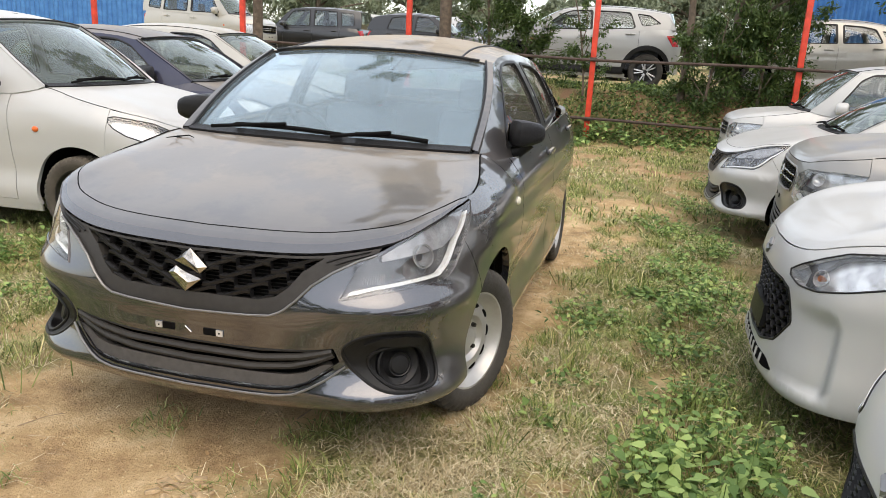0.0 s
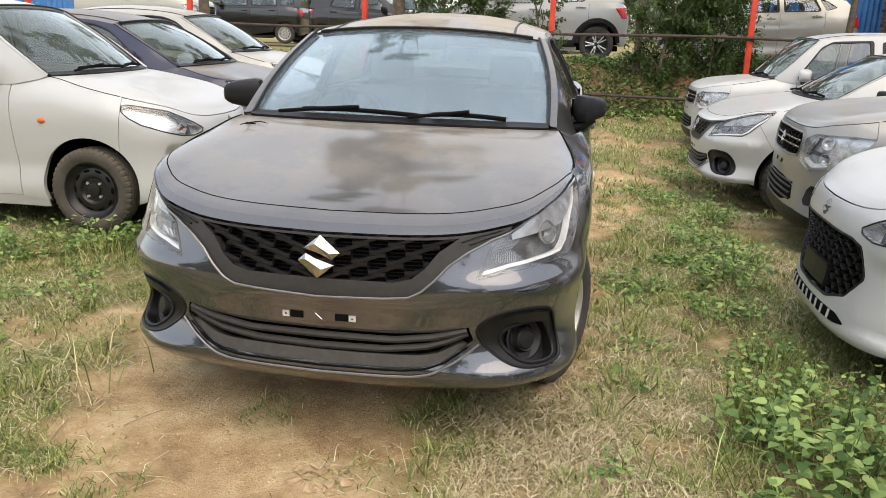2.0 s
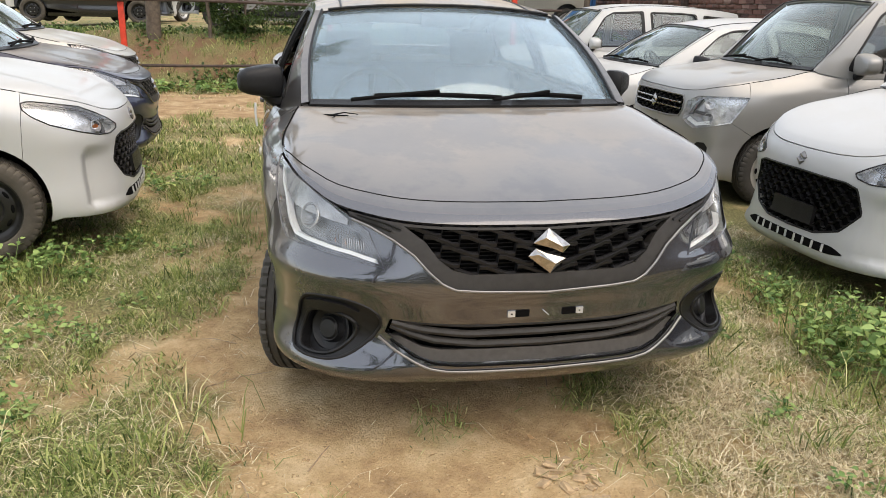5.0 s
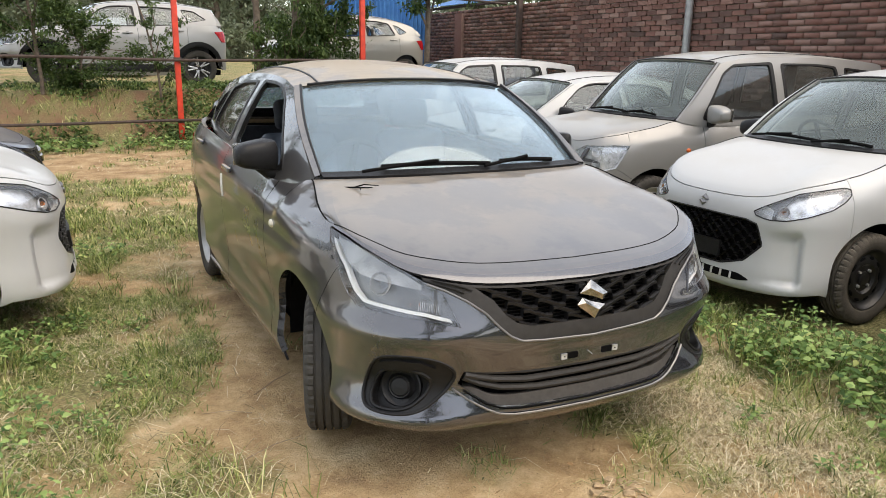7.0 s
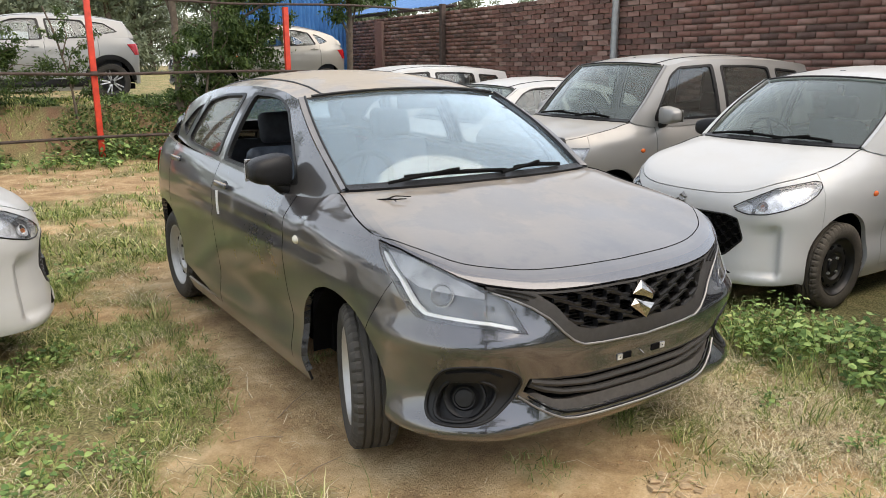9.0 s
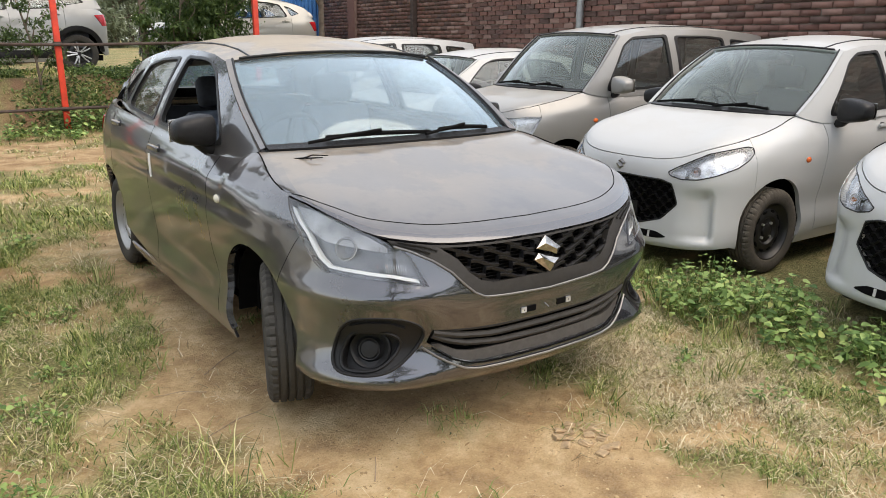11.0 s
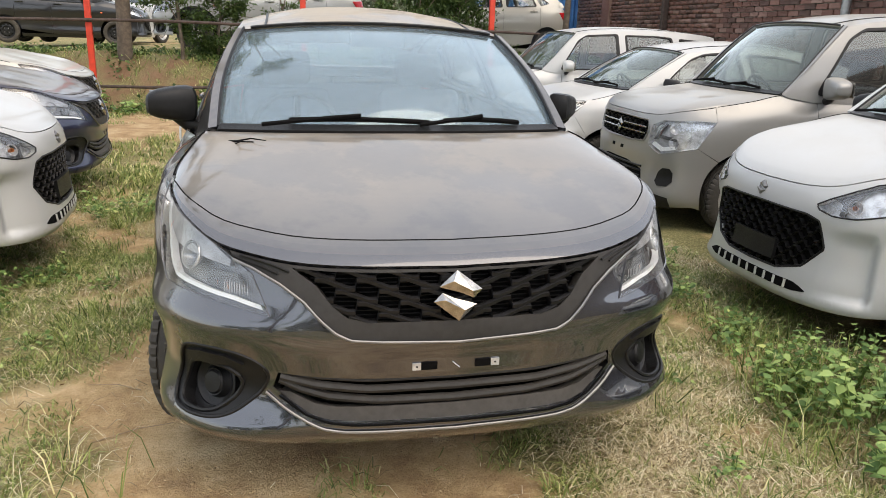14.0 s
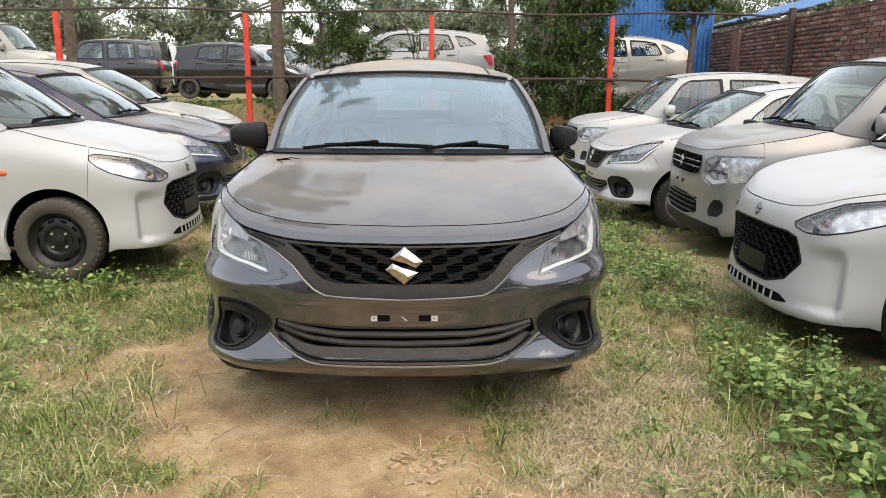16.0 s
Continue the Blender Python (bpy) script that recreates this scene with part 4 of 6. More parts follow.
    part("cowl_panel", grid_mesh(np.stack([cowl + [0, 0.0, -0.012], base * 0.5 + cowl * 0.5 + [0, 0, -0.012], base + [0, 0.05, 0.0]])), BLACK_PLASTIC, root)
    rail = {s: resample(sides[s].raw(np.array(chaikin(spec["rail"], 2, False))), 21) for s in (1, -1)}
    re_ = spec["roof_end"]
    rear = np.stack([tt * rail[1][-1][0], re_[0] + (rail[1][-1][1] - re_[0]) * np.abs(tt) ** 2.2, re_[1] + (rail[1][-1][2] - re_[1]) * np.abs(tt) ** 2.2], axis=1)
    rm = spec["roof_mid"]
    Rf = coons(wtop, rear, rail[-1], rail[1], lambda u, a: np.concatenate([0 * (u + a), 0 * (u + a), rm * np.sin(np.pi * u) * (1 - np.abs(2 * a - 1) ** 2.5)], axis=2))
    roof = part("roof", grid_mesh(Rf, 0.02), body, root)
    part("headliner", grid_mesh(Rf[1:-1, 2:-2] + np.array([0, 0, -0.045])), TRIM_LIGHT, roof)
    for cols in ((4, 5), (-6, -5)):
        ditch = Rf[:, cols[0]].copy()
        part("roof_channel", tube_bm([tuple(p + [0, 0, 0.001]) for p in ditch[::2]], 0.006, 6), BLACK_PLASTIC, roof)
    tail = {s: resample(sides[s].raw(np.array(spec["tail"])), 9) for s in (1, -1)}
    st = sk.sy(spec["tail"][-1][0])
    arc_s = np.concatenate([np.linspace(-st, -send, 21)[:-1], np.linspace(send, st, 21)])
    low_e = sk.edge(arc_s)
    low_e[0], low_e[-1] = tail[-1][-1], tail[1][-1]
    Tg = coons(rear, low_e, tail[-1], tail[1], 0.0)
    part("tailgate", grid_mesh(np.concatenate([Tg[:, :5]], axis=1), 0.02), body, root)
    part("tailgate", grid_mesh(Tg[:, -5:], 0.02), body, root)
    part("tailgate", grid_mesh(Tg[-3:, 4:-4], 0.02), body, root)
    part("rear_glass", grid_mesh(Tg[:-2, 4:-4], 0.004), screen, root).visible_shadow = False
    for side in (1, -1):
        s0 = sk.sy(spec["tail"][-1][0])
        on_skin("tail_lamp", sk, [(side * (s0 - 0.17), 0.98), (side * (s0 - 0.04), 0.80), (side * (s0 + 0.12), 0.80), (side * (s0 + 0.14), 1.0)], RED_LENS, root, off=0.01, depth=0.02, step=0.06)
    # black cowl panel under the glass, and the wipers
    lift = np.array([0, -0.006, 0.010])
    part("cowl_panel", grid_mesh(np.stack([Wd[0, 1:-1] + [0, -0.035, 0.002], Wd[0, 1:-1] + lift, Wd[0, 1:-1] * 0.55 + Wd[1, 1:-1] * 0.45 + lift * 0.6]), 0.01), BLACK_PLASTIC, root)
    for x0, x1 in ((-0.42, 0.12), (0.18, 0.50)):
        sc_ = spec["plan"][6][0] / 0.86
        pts = []
        for t in np.linspace(0, 1, 9):
            x = (x0 + (x1 - x0) * t) * sc_
            ia = (x / cx_ + 1) / 2 * (M - 1)
            i0 = int(np.clip(ia, 0, M - 2))
            p = Wd[0, i0] + (Wd[0, i0 + 1] - Wd[0, i0]) * (ia - i0)
            q = Wd[1, i0] + (Wd[1, i0 + 1] - Wd[1, i0]) * (ia - i0)
            pts.append(tuple(p + (q - p) * (0.22 + 0.55 * (0.25 + 0.75 * math.sin(math.pi * (0.25 + 0.70 * t)))) + np.array([0, -0.012, 0.016])))
        b = tube_bm(pts, 0.0105, 6)
        wiper = part("wiper", b, WIPER_BLACK, root)
        b = tube_bm([tuple(np.array(pts[0]) + [-0.10, -0.035, -0.012]), tuple(np.array(pts[2]) + [0.0, -0.02, 0.006]), tuple(np.array(pts[4]) + [0, -0.006, 0.016])], 0.0085, 6)
        part("wiper_arm", b, WIPER_BLACK, wiper)
    # floor and cabin
    hw = spec["plan"][6][0]
    part("underbody", box_bm((-hw + 0.24, 0.50, 0.20), (hw - 0.14, spec["plan"][-1][1] - 0.2, 0.30), 0.02), MATT_BLACK, root)
    part("bulkhead", box_bm((-hw + 0.16, f_ax + 0.36, 0.28), (hw - 0.16, f_ax + 0.40, 0.86)), MATT_BLACK, root)
    if interior:
        c0 = spec["cowl"]
        P = np.stack([base * [0.97, 1, 1] + [0, 0.04, -0.03], base * [0.95, 1, 1] + [0, 0.30, -0.05], base * [0.93, 1, 1] + [0, 0.42, -0.12], base * [0.93, 1, 1] + [0, 0.44, -0.45]])
        part("dashboard", grid_mesh(P), DASH, root)
        b = lathe_bm([(0.185 + 0.014 * math.cos(t), 0.014 * math.sin(t)) for t in np.linspace(0, 2 * math.pi, 9)], 32, "Z")
        for a in (0, 130, 230):
            tube_bm([(0, 0, 0), (0.18 * math.cos(radians(a - 90)), 0.18 * math.sin(radians(a - 90)), 0)], 0.016, 6, b)
        b.transform(Matrix.Translation((-0.36, c0 + 0.50, 0.97)) @ Matrix.Rotation(radians(-62), 4, "X"))
        part("steering_wheel", b, BLACK_PLASTIC, root)
        for sx_ in (-1, 1):
            seat_parts(root, sx_ * 0.37, c0 + 0.80, wrap=wrap)
        part("rear_bench", box_bm((-0.58, c0 + 1.75, 0.40), (0.58, c0 + 2.2, 0.58), 0.06), SEAT, root)
        b = box_bm((-0.58, -0.06, 0), (0.58, 0.06, 0.55), 0.05)
        b.transform(Matrix.Translation((0, c0 + 2.2, 0.52)) @ Matrix.Rotation(radians(-18), 4, "X"))
        part("rear_backrest", b, SEAT, root)
        part("cabin_floor", box_bm((-hw + 0.12, c0 + 0.2, 0.30), (hw - 0.12, c0 + 2.6, 0.34)), MATT_BLACK, root)
        for side in (1, -1):
            part("door_lining", box_bm((side * (hw - 0.13) - 0.01, c0 + 0.3, 0.32), (side * (hw - 0.13) + 0.01, c0 + 2.5, 0.93)), SEAT, root)
        p = Wd[-3, M // 2]
        part("inner_mirror", box_bm(tuple(p + [-0.12, 0.05, -0.06]), tuple(p + [0.12, 0.075, 0.005]), 0.01), MATT_BLACK, root)
    return root, sk, bumper


def skin_tube(name, skin, pts, radius, mat, parent, off=0.0, flat=1.0, label="", sides=7, inward=(0, 1.9, 0.6)):
    """A bar laid along points of a skin."""
    ab = np.array(pts, float)
    n = max(2, int(np.abs(np.diff(ab, axis=0)).sum() / 0.02))
    s = np.r_[0, np.cumsum(np.linalg.norm(np.diff(ab, axis=0), axis=1))]
    q = np.linspace(0, s[-1], n)
    ab = np.stack([np.interp(q, s, ab[:, 0]), np.interp(q, s, ab[:, 1])], axis=1)
    P, N = skin.place(ab)
    if np.sum(N * (P - np.array(inward)), axis=1).mean() < 0:
        N = -N
    bm = tube_bm([tuple(p) for p in P + N * off], radius, sides)
    return part(name, bm, mat, parent, label)


def wave_bar(name, skin, s0, s1, z, amp, period, phase, half_h, mat, parent, off, linked=False):
    """A pressed grille bar that steps up and down as it runs across, or one of links that each rise outwards."""
    n = max(6, int((s1 - s0) / 0.005))
    s = np.linspace(s0, s1, n)
    w = np.clip(1.9 * np.sin(2 * math.pi * (s / period) + phase), -1, 1) * amp
    if linked:
        w = amp * np.clip(3.4 * (((np.abs(s) / period + phase) % 1.0) - 0.5), -1, 1)
    rows = []
    for dz, o in ((-half_h, off - 0.022), (-half_h, off), (half_h * 0.2, off + 0.004), (half_h, off - 0.006), (half_h, off - 0.022)):
        P, N = skin.place(np.stack([s, z + w + dz], axis=1))
        N = np.where(N[:, 1:2] > 0, -N, N)
        rows.append(P + N * o)
    return part(name, grid_mesh(np.array(rows)), mat, parent, angle=25)


def emblem(skin, s, z, size, parent, mat=CHROME, inward=(0, 1.9, 0.6), off=0.012):
    """A plain rhombic badge of two plates."""
    k = size / 2
    up = [(0.0, 1.0), (1.0, 0.22), (0.64, -0.12), (0.14, 0.10), (-0.76, 0.36)]
    for sign in (1, -1):
        ab = np.array([(s + sign * a * k * 1.04, z + sign * b * k) for a, b in up])
        ridge = np.array([ab[[0, 4]].mean(axis=0) * 0.7 + ab.mean(axis=0) * 0.3, ab[[1, 2]].mean(axis=0) * 0.6 + ab.mean(axis=0) * 0.4])
        P, N = skin.place(np.vstack([ab, ridge]))
        if np.sum(N * (P - np.array(inward)), axis=1).mean() < 0:
            N = -N
        V = np.vstack([P[:5] + N[:5] * off, P[5:] + N[5:] * (off + size * 0.09), P[:5] - N[:5] * 0.006])
        bm = bmesh.new()
        v = [bm.verts.new(p) for p in V]
        for f in ((0, 1, 6, 5), (1, 2, 6), (2, 3, 5, 6), (3, 4, 5), (4, 0, 5), *[(i, i + 7, (i + 1) % 5 + 7, (i + 1) % 5) for i in range(5)]):
            bm.faces.new([v[i] for i in f])
        part("badge", bm, mat, parent, smooth=False)


def hatch_front(root, sk, bumper, trim=SATIN, body=None):
    mesh = [(0.0, 0.638), (0.25, 0.640), (0.306, 0.654), (0.347, 0.684), (0.393, 0.738), (0.464, 0.784)]
    mouth = [(sk.sx(x), z) for x, z in HATCH["mouth"]]
    roof_line = [(s, float(sk.top(s)) - 0.008) for s in np.linspace(0.66, 0.0, 14)]
    flip = lambda p: [(-a, b) for a, b in p]
    half = mouth + roof_line
    whole = half[:-1] + [half[-1]] + flip(half[1:-1])[::-1]
    on_skin("grille_backing", sk, whole, MATT_BLACK, bumper, off=-0.055, depth=-0.05)
    inner = mesh + [(s, float(sk.top(s)) - 0.016) for s in np.linspace(0.45, 0.0, 10)]
    hole = inner[:-1] + [inner[-1]] + flip(inner[1:-1])[::-1]
    on_skin("grille_frame", sk, whole, FRAME_GREY, bumper, holes=[hole], off=-0.004, depth=0.04, step=0.05)
    for k, z in enumerate((0.650, 0.681, 0.712, 0.743, 0.770)):
        w = float(np.interp(z, [0.638, 0.654, 0.684, 0.738, 0.784], [0.26, 0.31, 0.35, 0.40, 0.47])) + 0.004
        wave_bar("grille_bar", sk, -w, w, z, 0.0125, 0.118, 0.5 * (k % 2) + 0.12, 0.0080, GRILLE_BLACK, bumper, -0.008, True)
    for z in np.arange(0.645, 0.785, 0.0125):
        w = float(np.interp(z, [0.638, 0.654, 0.684, 0.738, 0.784], [0.25, 0.30, 0.34, 0.39, 0.45]))
        skin_tube("grille_fin", sk, [(-w, z), (w, z)], 0.0022, BLACK_PLASTIC, bumper, off=-0.045, sides=4)
    for side in (1, -1):
        for a, z0, z1 in ((0.47, 0.772, 0.800), (0.50, 0.765, 0.797)):
            skin_tube("corner_bar", sk, [(side * a, z0), (side * (a + 0.05), z0 + 0.016), (side * (a + 0.15), z1 + 0.008)], 0.004, BLACK_PLASTIC, bumper, off=0.0, sides=5)
    m2 = flip(mouth)[::-1][:-1] + mouth
    skin_tube("grille_edge", sk, m2, 0.0042, trim, bumper, off=0.005, label="bright edge under the grille")
    emblem(sk, 0.0, 0.706, 0.134, root)
    # number plate fixings
    for side in (1, -1):
        on_skin("plate_slot", sk, [(side * 0.055, 0.495), (side * 0.10, 0.495), (side * 0.10, 0.518), (side * 0.055, 0.518)], MATT_BLACK, bumper, off=0.003, depth=0.004)
        clip_ = on_skin("plate_clip", sk, [(side * 0.102, 0.496), (side * 0.126, 0.496), (side * 0.126, 0.517), (side * 0.102, 0.517)], LAMP_SILVER, bumper, off=0.005, depth=0.004)
        skin_tube("screw", sk, [(side * 0.1135, 0.5045), (side * 0.1135, 0.5085)], 0.0035, MATT_BLACK, clip_, off=0.004)
    skin_tube("plate_tab", sk, [(-0.012, 0.516), (-0.012, 0.498), (0.010, 0.497)], 0.0018, LAMP_SILVER, bumper, off=0.003)
    # lower intake with two bars and a tray
    top_e = [(0.0, 0.470), (0.17, 0.472), (0.304, 0.476), (0.41, 0.482), (0.50, 0.490)]
    bot_e = [(0.520, 0.440), (0.459, 0.400), (0.413, 0.372), (0.367, 0.356), (0.294, 0.350), (0.0, 0.347)]
    half = top_e + bot_e
    whole = half + flip(half[1:-1])[::-1]
    on_skin("intake_backing", sk, whole, MATT_BLACK, bumper, off=-0.06, depth=-0.06)
    for pts, r, o in (([(0.0, 0.462), (0.25, 0.463), (0.41, 0.474), (0.49, 0.486)], 0.006, -0.010), ([(0.0, 0.436), (0.26, 0.437), (0.393, 0.452), (0.495, 0.476)], 0.0125, -0.006), ([(0.0, 0.402), (0.216, 0.405), (0.36, 0.418), (0.44, 0.438), (0.50, 0.464)], 0.0125, -0.008)):
        skin_tube("intake_bar", sk, flip(pts)[::-1][:-1] + pts, r, FRAME_GREY, bumper, off=o, sides=8)
    tray = [(0.0, 0.347), (0.294, 0.350), (0.367, 0.356), (0.413, 0.372), (0.459, 0.400), (0.50, 0.428), (0.47, 0.428), (0.40, 0.398), (0.34, 0.389), (0.0, 0.387)]
    on_skin("intake_tray", sk, tray + flip(tray[1:-1])[::-1], TRAY_GREY, bumper, off=-0.004, depth=0.04, step=0.06)
    for pts, r, mat in (([(0.0, 0.318), (0.216, 0.320), (0.318, 0.322), (0.374, 0.331), (0.42, 0.350), (0.488, 0.388), (0.539, 0.424)], 0.0042, trim), ([(0.0, 0.338), (0.29, 0.340), (0.36, 0.347), (0.42, 0.368), (0.50, 0.418)], 0.003, MATT_BLACK)):
        skin_tube("intake_edge", sk, flip(pts)[::-1][:-1] + pts, r, mat, bumper, off=0.006)
    # fog lamp surrounds
    for side in (1, -1):
        m = (lambda p: p) if side > 0 else flip
        outer = chaikin(FOG, 2)
        c = (0.71, 0.437)
        shrink = lambda k, d=(0, 0): [(c[0] + (a - c[0]) * k + d[0], c[1] + (b - c[1]) * k + d[1]) for a, b in outer]
        bez = on_skin("fog_lamp_surround", sk, m(shrink(1.02)), GRILLE_BLACK, bumper, holes=[m(shrink(0.62, (0.025, -0.022)))], off=-0.006, depth=0.05, step=0.04)
        on_skin("recess", sk, m(shrink(1.0)), GRILLE_BLACK, bez, off=-0.045, depth=0.0)
        skin_tube("rim", sk, m(shrink(1.0)) + m(shrink(1.0))[:1], 0.006, GRILLE_BLACK, bez, off=-0.002)
        skin_tube("rim", sk, m(shrink(0.66, (0.025, -0.022))) + m(shrink(0.66, (0.025, -0.022)))[:1], 0.007, GRILLE_BLACK, bez, off=-0.006)
        on_skin("brow", sk, m([(0.60, 0.505), (0.70, 0.493), (0.81, 0.487), (0.805, 0.515), (0.735, 0.530), (0.655, 0.528)]), GRILLE_BLACK, bez, off=0.004, depth=0.03, step=0.04)
        P, N = sk.place(np.array([[side * 0.742, 0.418]]))
        n = N[0] if N[0][1] < 0 else -N[0]
        b = lathe_bm([(0.0001, 0.006), (0.030, 0.004), (0.036, -0.002), (0.040, 0.0), (0.043, -0.010), (0.052, -0.020), (0.070, -0.008), (0.076, -0.010), (0.080, -0.045)], 32, "Z")
        b.transform(Matrix.Translation(P[0] - n * 0.022) @ Vector(n).to_track_quat("Z", "Y").to_matrix().to_4x4())
        part("fog_blank", b, GRILLE_BLACK, bez)


FOG = [(0.52, 0.484), (0.573, 0.530), (0.655, 0.550), (0.75, 0.547), (0.81, 0.532), (0.862, 0.475), (0.892, 0.400), (0.870, 0.346), (0.80, 0.334), (0.70, 0.338), (0.635, 0.358), (0.58, 0.400), (0.55, 0.427)]
INTAKE = [(0.0, 0.470), (0.17, 0.472), (0.304, 0.476), (0.41, 0.482), (0.50, 0.490), (0.520, 0.440), (0.459, 0.400), (0.413, 0.372), (0.367, 0.356), (0.294, 0.350), (0.0, 0.347)]
INTAKE = INTAKE + [(-a, b) for a, b in INTAKE[1:-1]][::-1]


def small_front(root, sk, bumper):
    flip = lambda p: [(-a, b) for a, b in p]
    mouth = [(sk.sx(x), z) for x, z in SMALL["mouth"]] + [(0.0, 0.640)]
    whole = mouth + flip(mouth[1:-1])[::-1]
    on_skin("grille_backing", sk, whole, MATT_BLACK, bumper, off=-0.03, depth=-0.03)
    skin_tube("grille_edge", sk, whole + whole[:1], 0.006, BLACK_PLASTIC, bumper, off=-0.002)
    for k in range(9):
        z = 0.358 + 0.033 * k
        w = float(np.interp(z, [0.335, 0.385, 0.49, 0.615, 0.64], [0.20, 0.345, 0.44, 0.40, 0.33]))
        wave_bar("grille_bar", sk, -w, w, z, 0.010, 0.075, math.pi * (k % 2), 0.004, BLACK_PLASTIC, bumper, -0.006)
    on_skin("plate_holder", sk, [(-0.17, 0.37), (0.17, 0.37), (0.17, 0.47), (-0.17, 0.47)], BLACK_PLASTIC, bumper, off=0.012, depth=0.02)
    slot = on_skin("air_slot", sk, soften([(-0.33, 0.258), (0.33, 0.258), (0.41, 0.272), (0.33, 0.302), (-0.33, 0.302), (-0.41, 0.272)], 0.02), MATT_BLACK, bumper, off=0.002, depth=0.004)
    for k in range(-4, 5):
        skin_tube("slot_rib", sk, [(k * 0.07, 0.260), (k * 0.07, 0.300)], 0.008, PAINT_WHITE, slot, off=0.001, sides=6)
    emblem(sk, 0.0, 0.698, 0.070, root, SATIN, off=0.008)


def tall_front(root, sk, bumper, skirt=True):
    flip = lambda p: [(-a, b) for a, b in p]
    mouth = [(sk.sx(x), z) for x, z in TALL["mouth"]] + [(0.0, 0.838)]
    whole = mouth + flip(mouth[1:-1])[::-1]
    on_skin("grille_backing", sk, whole, MATT_BLACK, bumper, off=-0.03, depth=-0.03)
    skin_tube("grille_edge", sk, whole + whole[:1], 0.008, SATIN, bumper, off=0.0)
    for k in range(6):
        wave_bar("grille_bar", sk, -0.43, 0.43, 0.682 + 0.026 * k, 0.007, 0.10, math.pi * (k % 2), 0.004, BLACK_PLASTIC, bumper, -0.008)
    for z in (0.73, 0.775):
        for side in (1, -1):
            skin_tube("chrome_bar", sk, [(side * 0.05, z), (side * 0.43, z)], 0.007, CHROME, bumper, off=0.002)
    emblem(sk, 0.0, 0.752, 0.105, root, CHROME)
    on_skin("lower_intake", sk, chaikin([(-0.46, 0.33), (0.46, 0.33), (0.40, 0.50), (-0.40, 0.50)], 1), MATT_BLACK, bumper, off=0.003, depth=0.006)
    for z in (0.365, 0.405, 0.445, 0.48):
        skin_tube("intake_bar", sk, [(-0.42, z), (0.42, z)], 0.008, BLACK_PLASTIC, bumper, off=0.006)
    for side in (1, -1):
        m = (lambda p: p) if side > 0 else flip
        on_skin("fog_recess", sk, m(chaikin([(0.58, 0.36), (0.74, 0.37), (0.74, 0.50), (0.62, 0.50)], 1)), BLACK_PLASTIC, bumper, off=0.004, depth=0.01)
        on_skin("plate_slot", sk, m([(0.06, 0.575), (0.11, 0.575), (0.11, 0.60), (0.06, 0.60)]), MATT_BLACK, bumper, off=0.001, depth=0.002)
    if skirt:
        on_skin("skirt", sk, [(-0.75, 0.205), (0.75, 0.205), (0.72, 0.285), (0.5, 0.315), (-0.5, 0.315), (-0.72, 0.285)], BLACK_PLASTIC, bumper, off=0.004, depth=0.01)


# ---- the ground ----
def wobble(x, y, scale, seed=0.0):
    """Smooth value noise for arrays, about -1 to 1."""
    x, y = np.asarray(x, float) / scale + 31.7 + seed, np.asarray(y, float) / scale + 17.3 - seed
    ix, iy = np.floor(x), np.floor(y)
    fx, fy = x - ix, y - iy
    fx, fy = fx * fx * (3 - 2 * fx), fy * fy * (3 - 2 * fy)
    h = lambda a, b: np.modf(np.abs(np.sin(a * 127.1 + b * 311.7) * 43758.5453))[0] * 2 - 1
    return (h(ix, iy) * (1 - fx) + h(ix + 1, iy) * fx) * (1 - fy) + (h(ix, iy + 1) * (1 - fx) + h(ix + 1, iy + 1) * fx) * fy


def ground_height(x, y):
    x, y = np.asarray(x, float), np.asarray(y, float)
    foot = 11.35 + 0.25 * wobble(x, y * 0, 1.6)
    bank = 0.88 * smoothstep(y, foot, foot + 1.75 + 0.3 * wobble(x, y * 0, 2.3, 5))
    bank = bank * (1 - 0.12 * smoothstep(-x, 3.0, 6.0))
    near = np.exp(-((y - 3) / 14) ** 2 - (x / 12) ** 2)
    lump = 0.016 * wobble(x, y, 0.45) + 0.010 * wobble(x, y, 0.17, 3) + 0.004 * wobble(x, y, 0.07, 8)
    onbank = smoothstep(y, 11.2, 12.0) * (1 - smoothstep(y, 13.3, 14.5))
    dip = 0.13 * smoothstep(x, 1.2, 2.1) * smoothstep(y, 4.3, 5.0) * (1 - smoothstep(y, 6.9, 8.2)) * (1 - smoothstep(x, 6.0, 6.4))
    return bank - dip + lump * near - 0.006 + 0.07 * onbank * wobble(x, y, 0.4, 9)


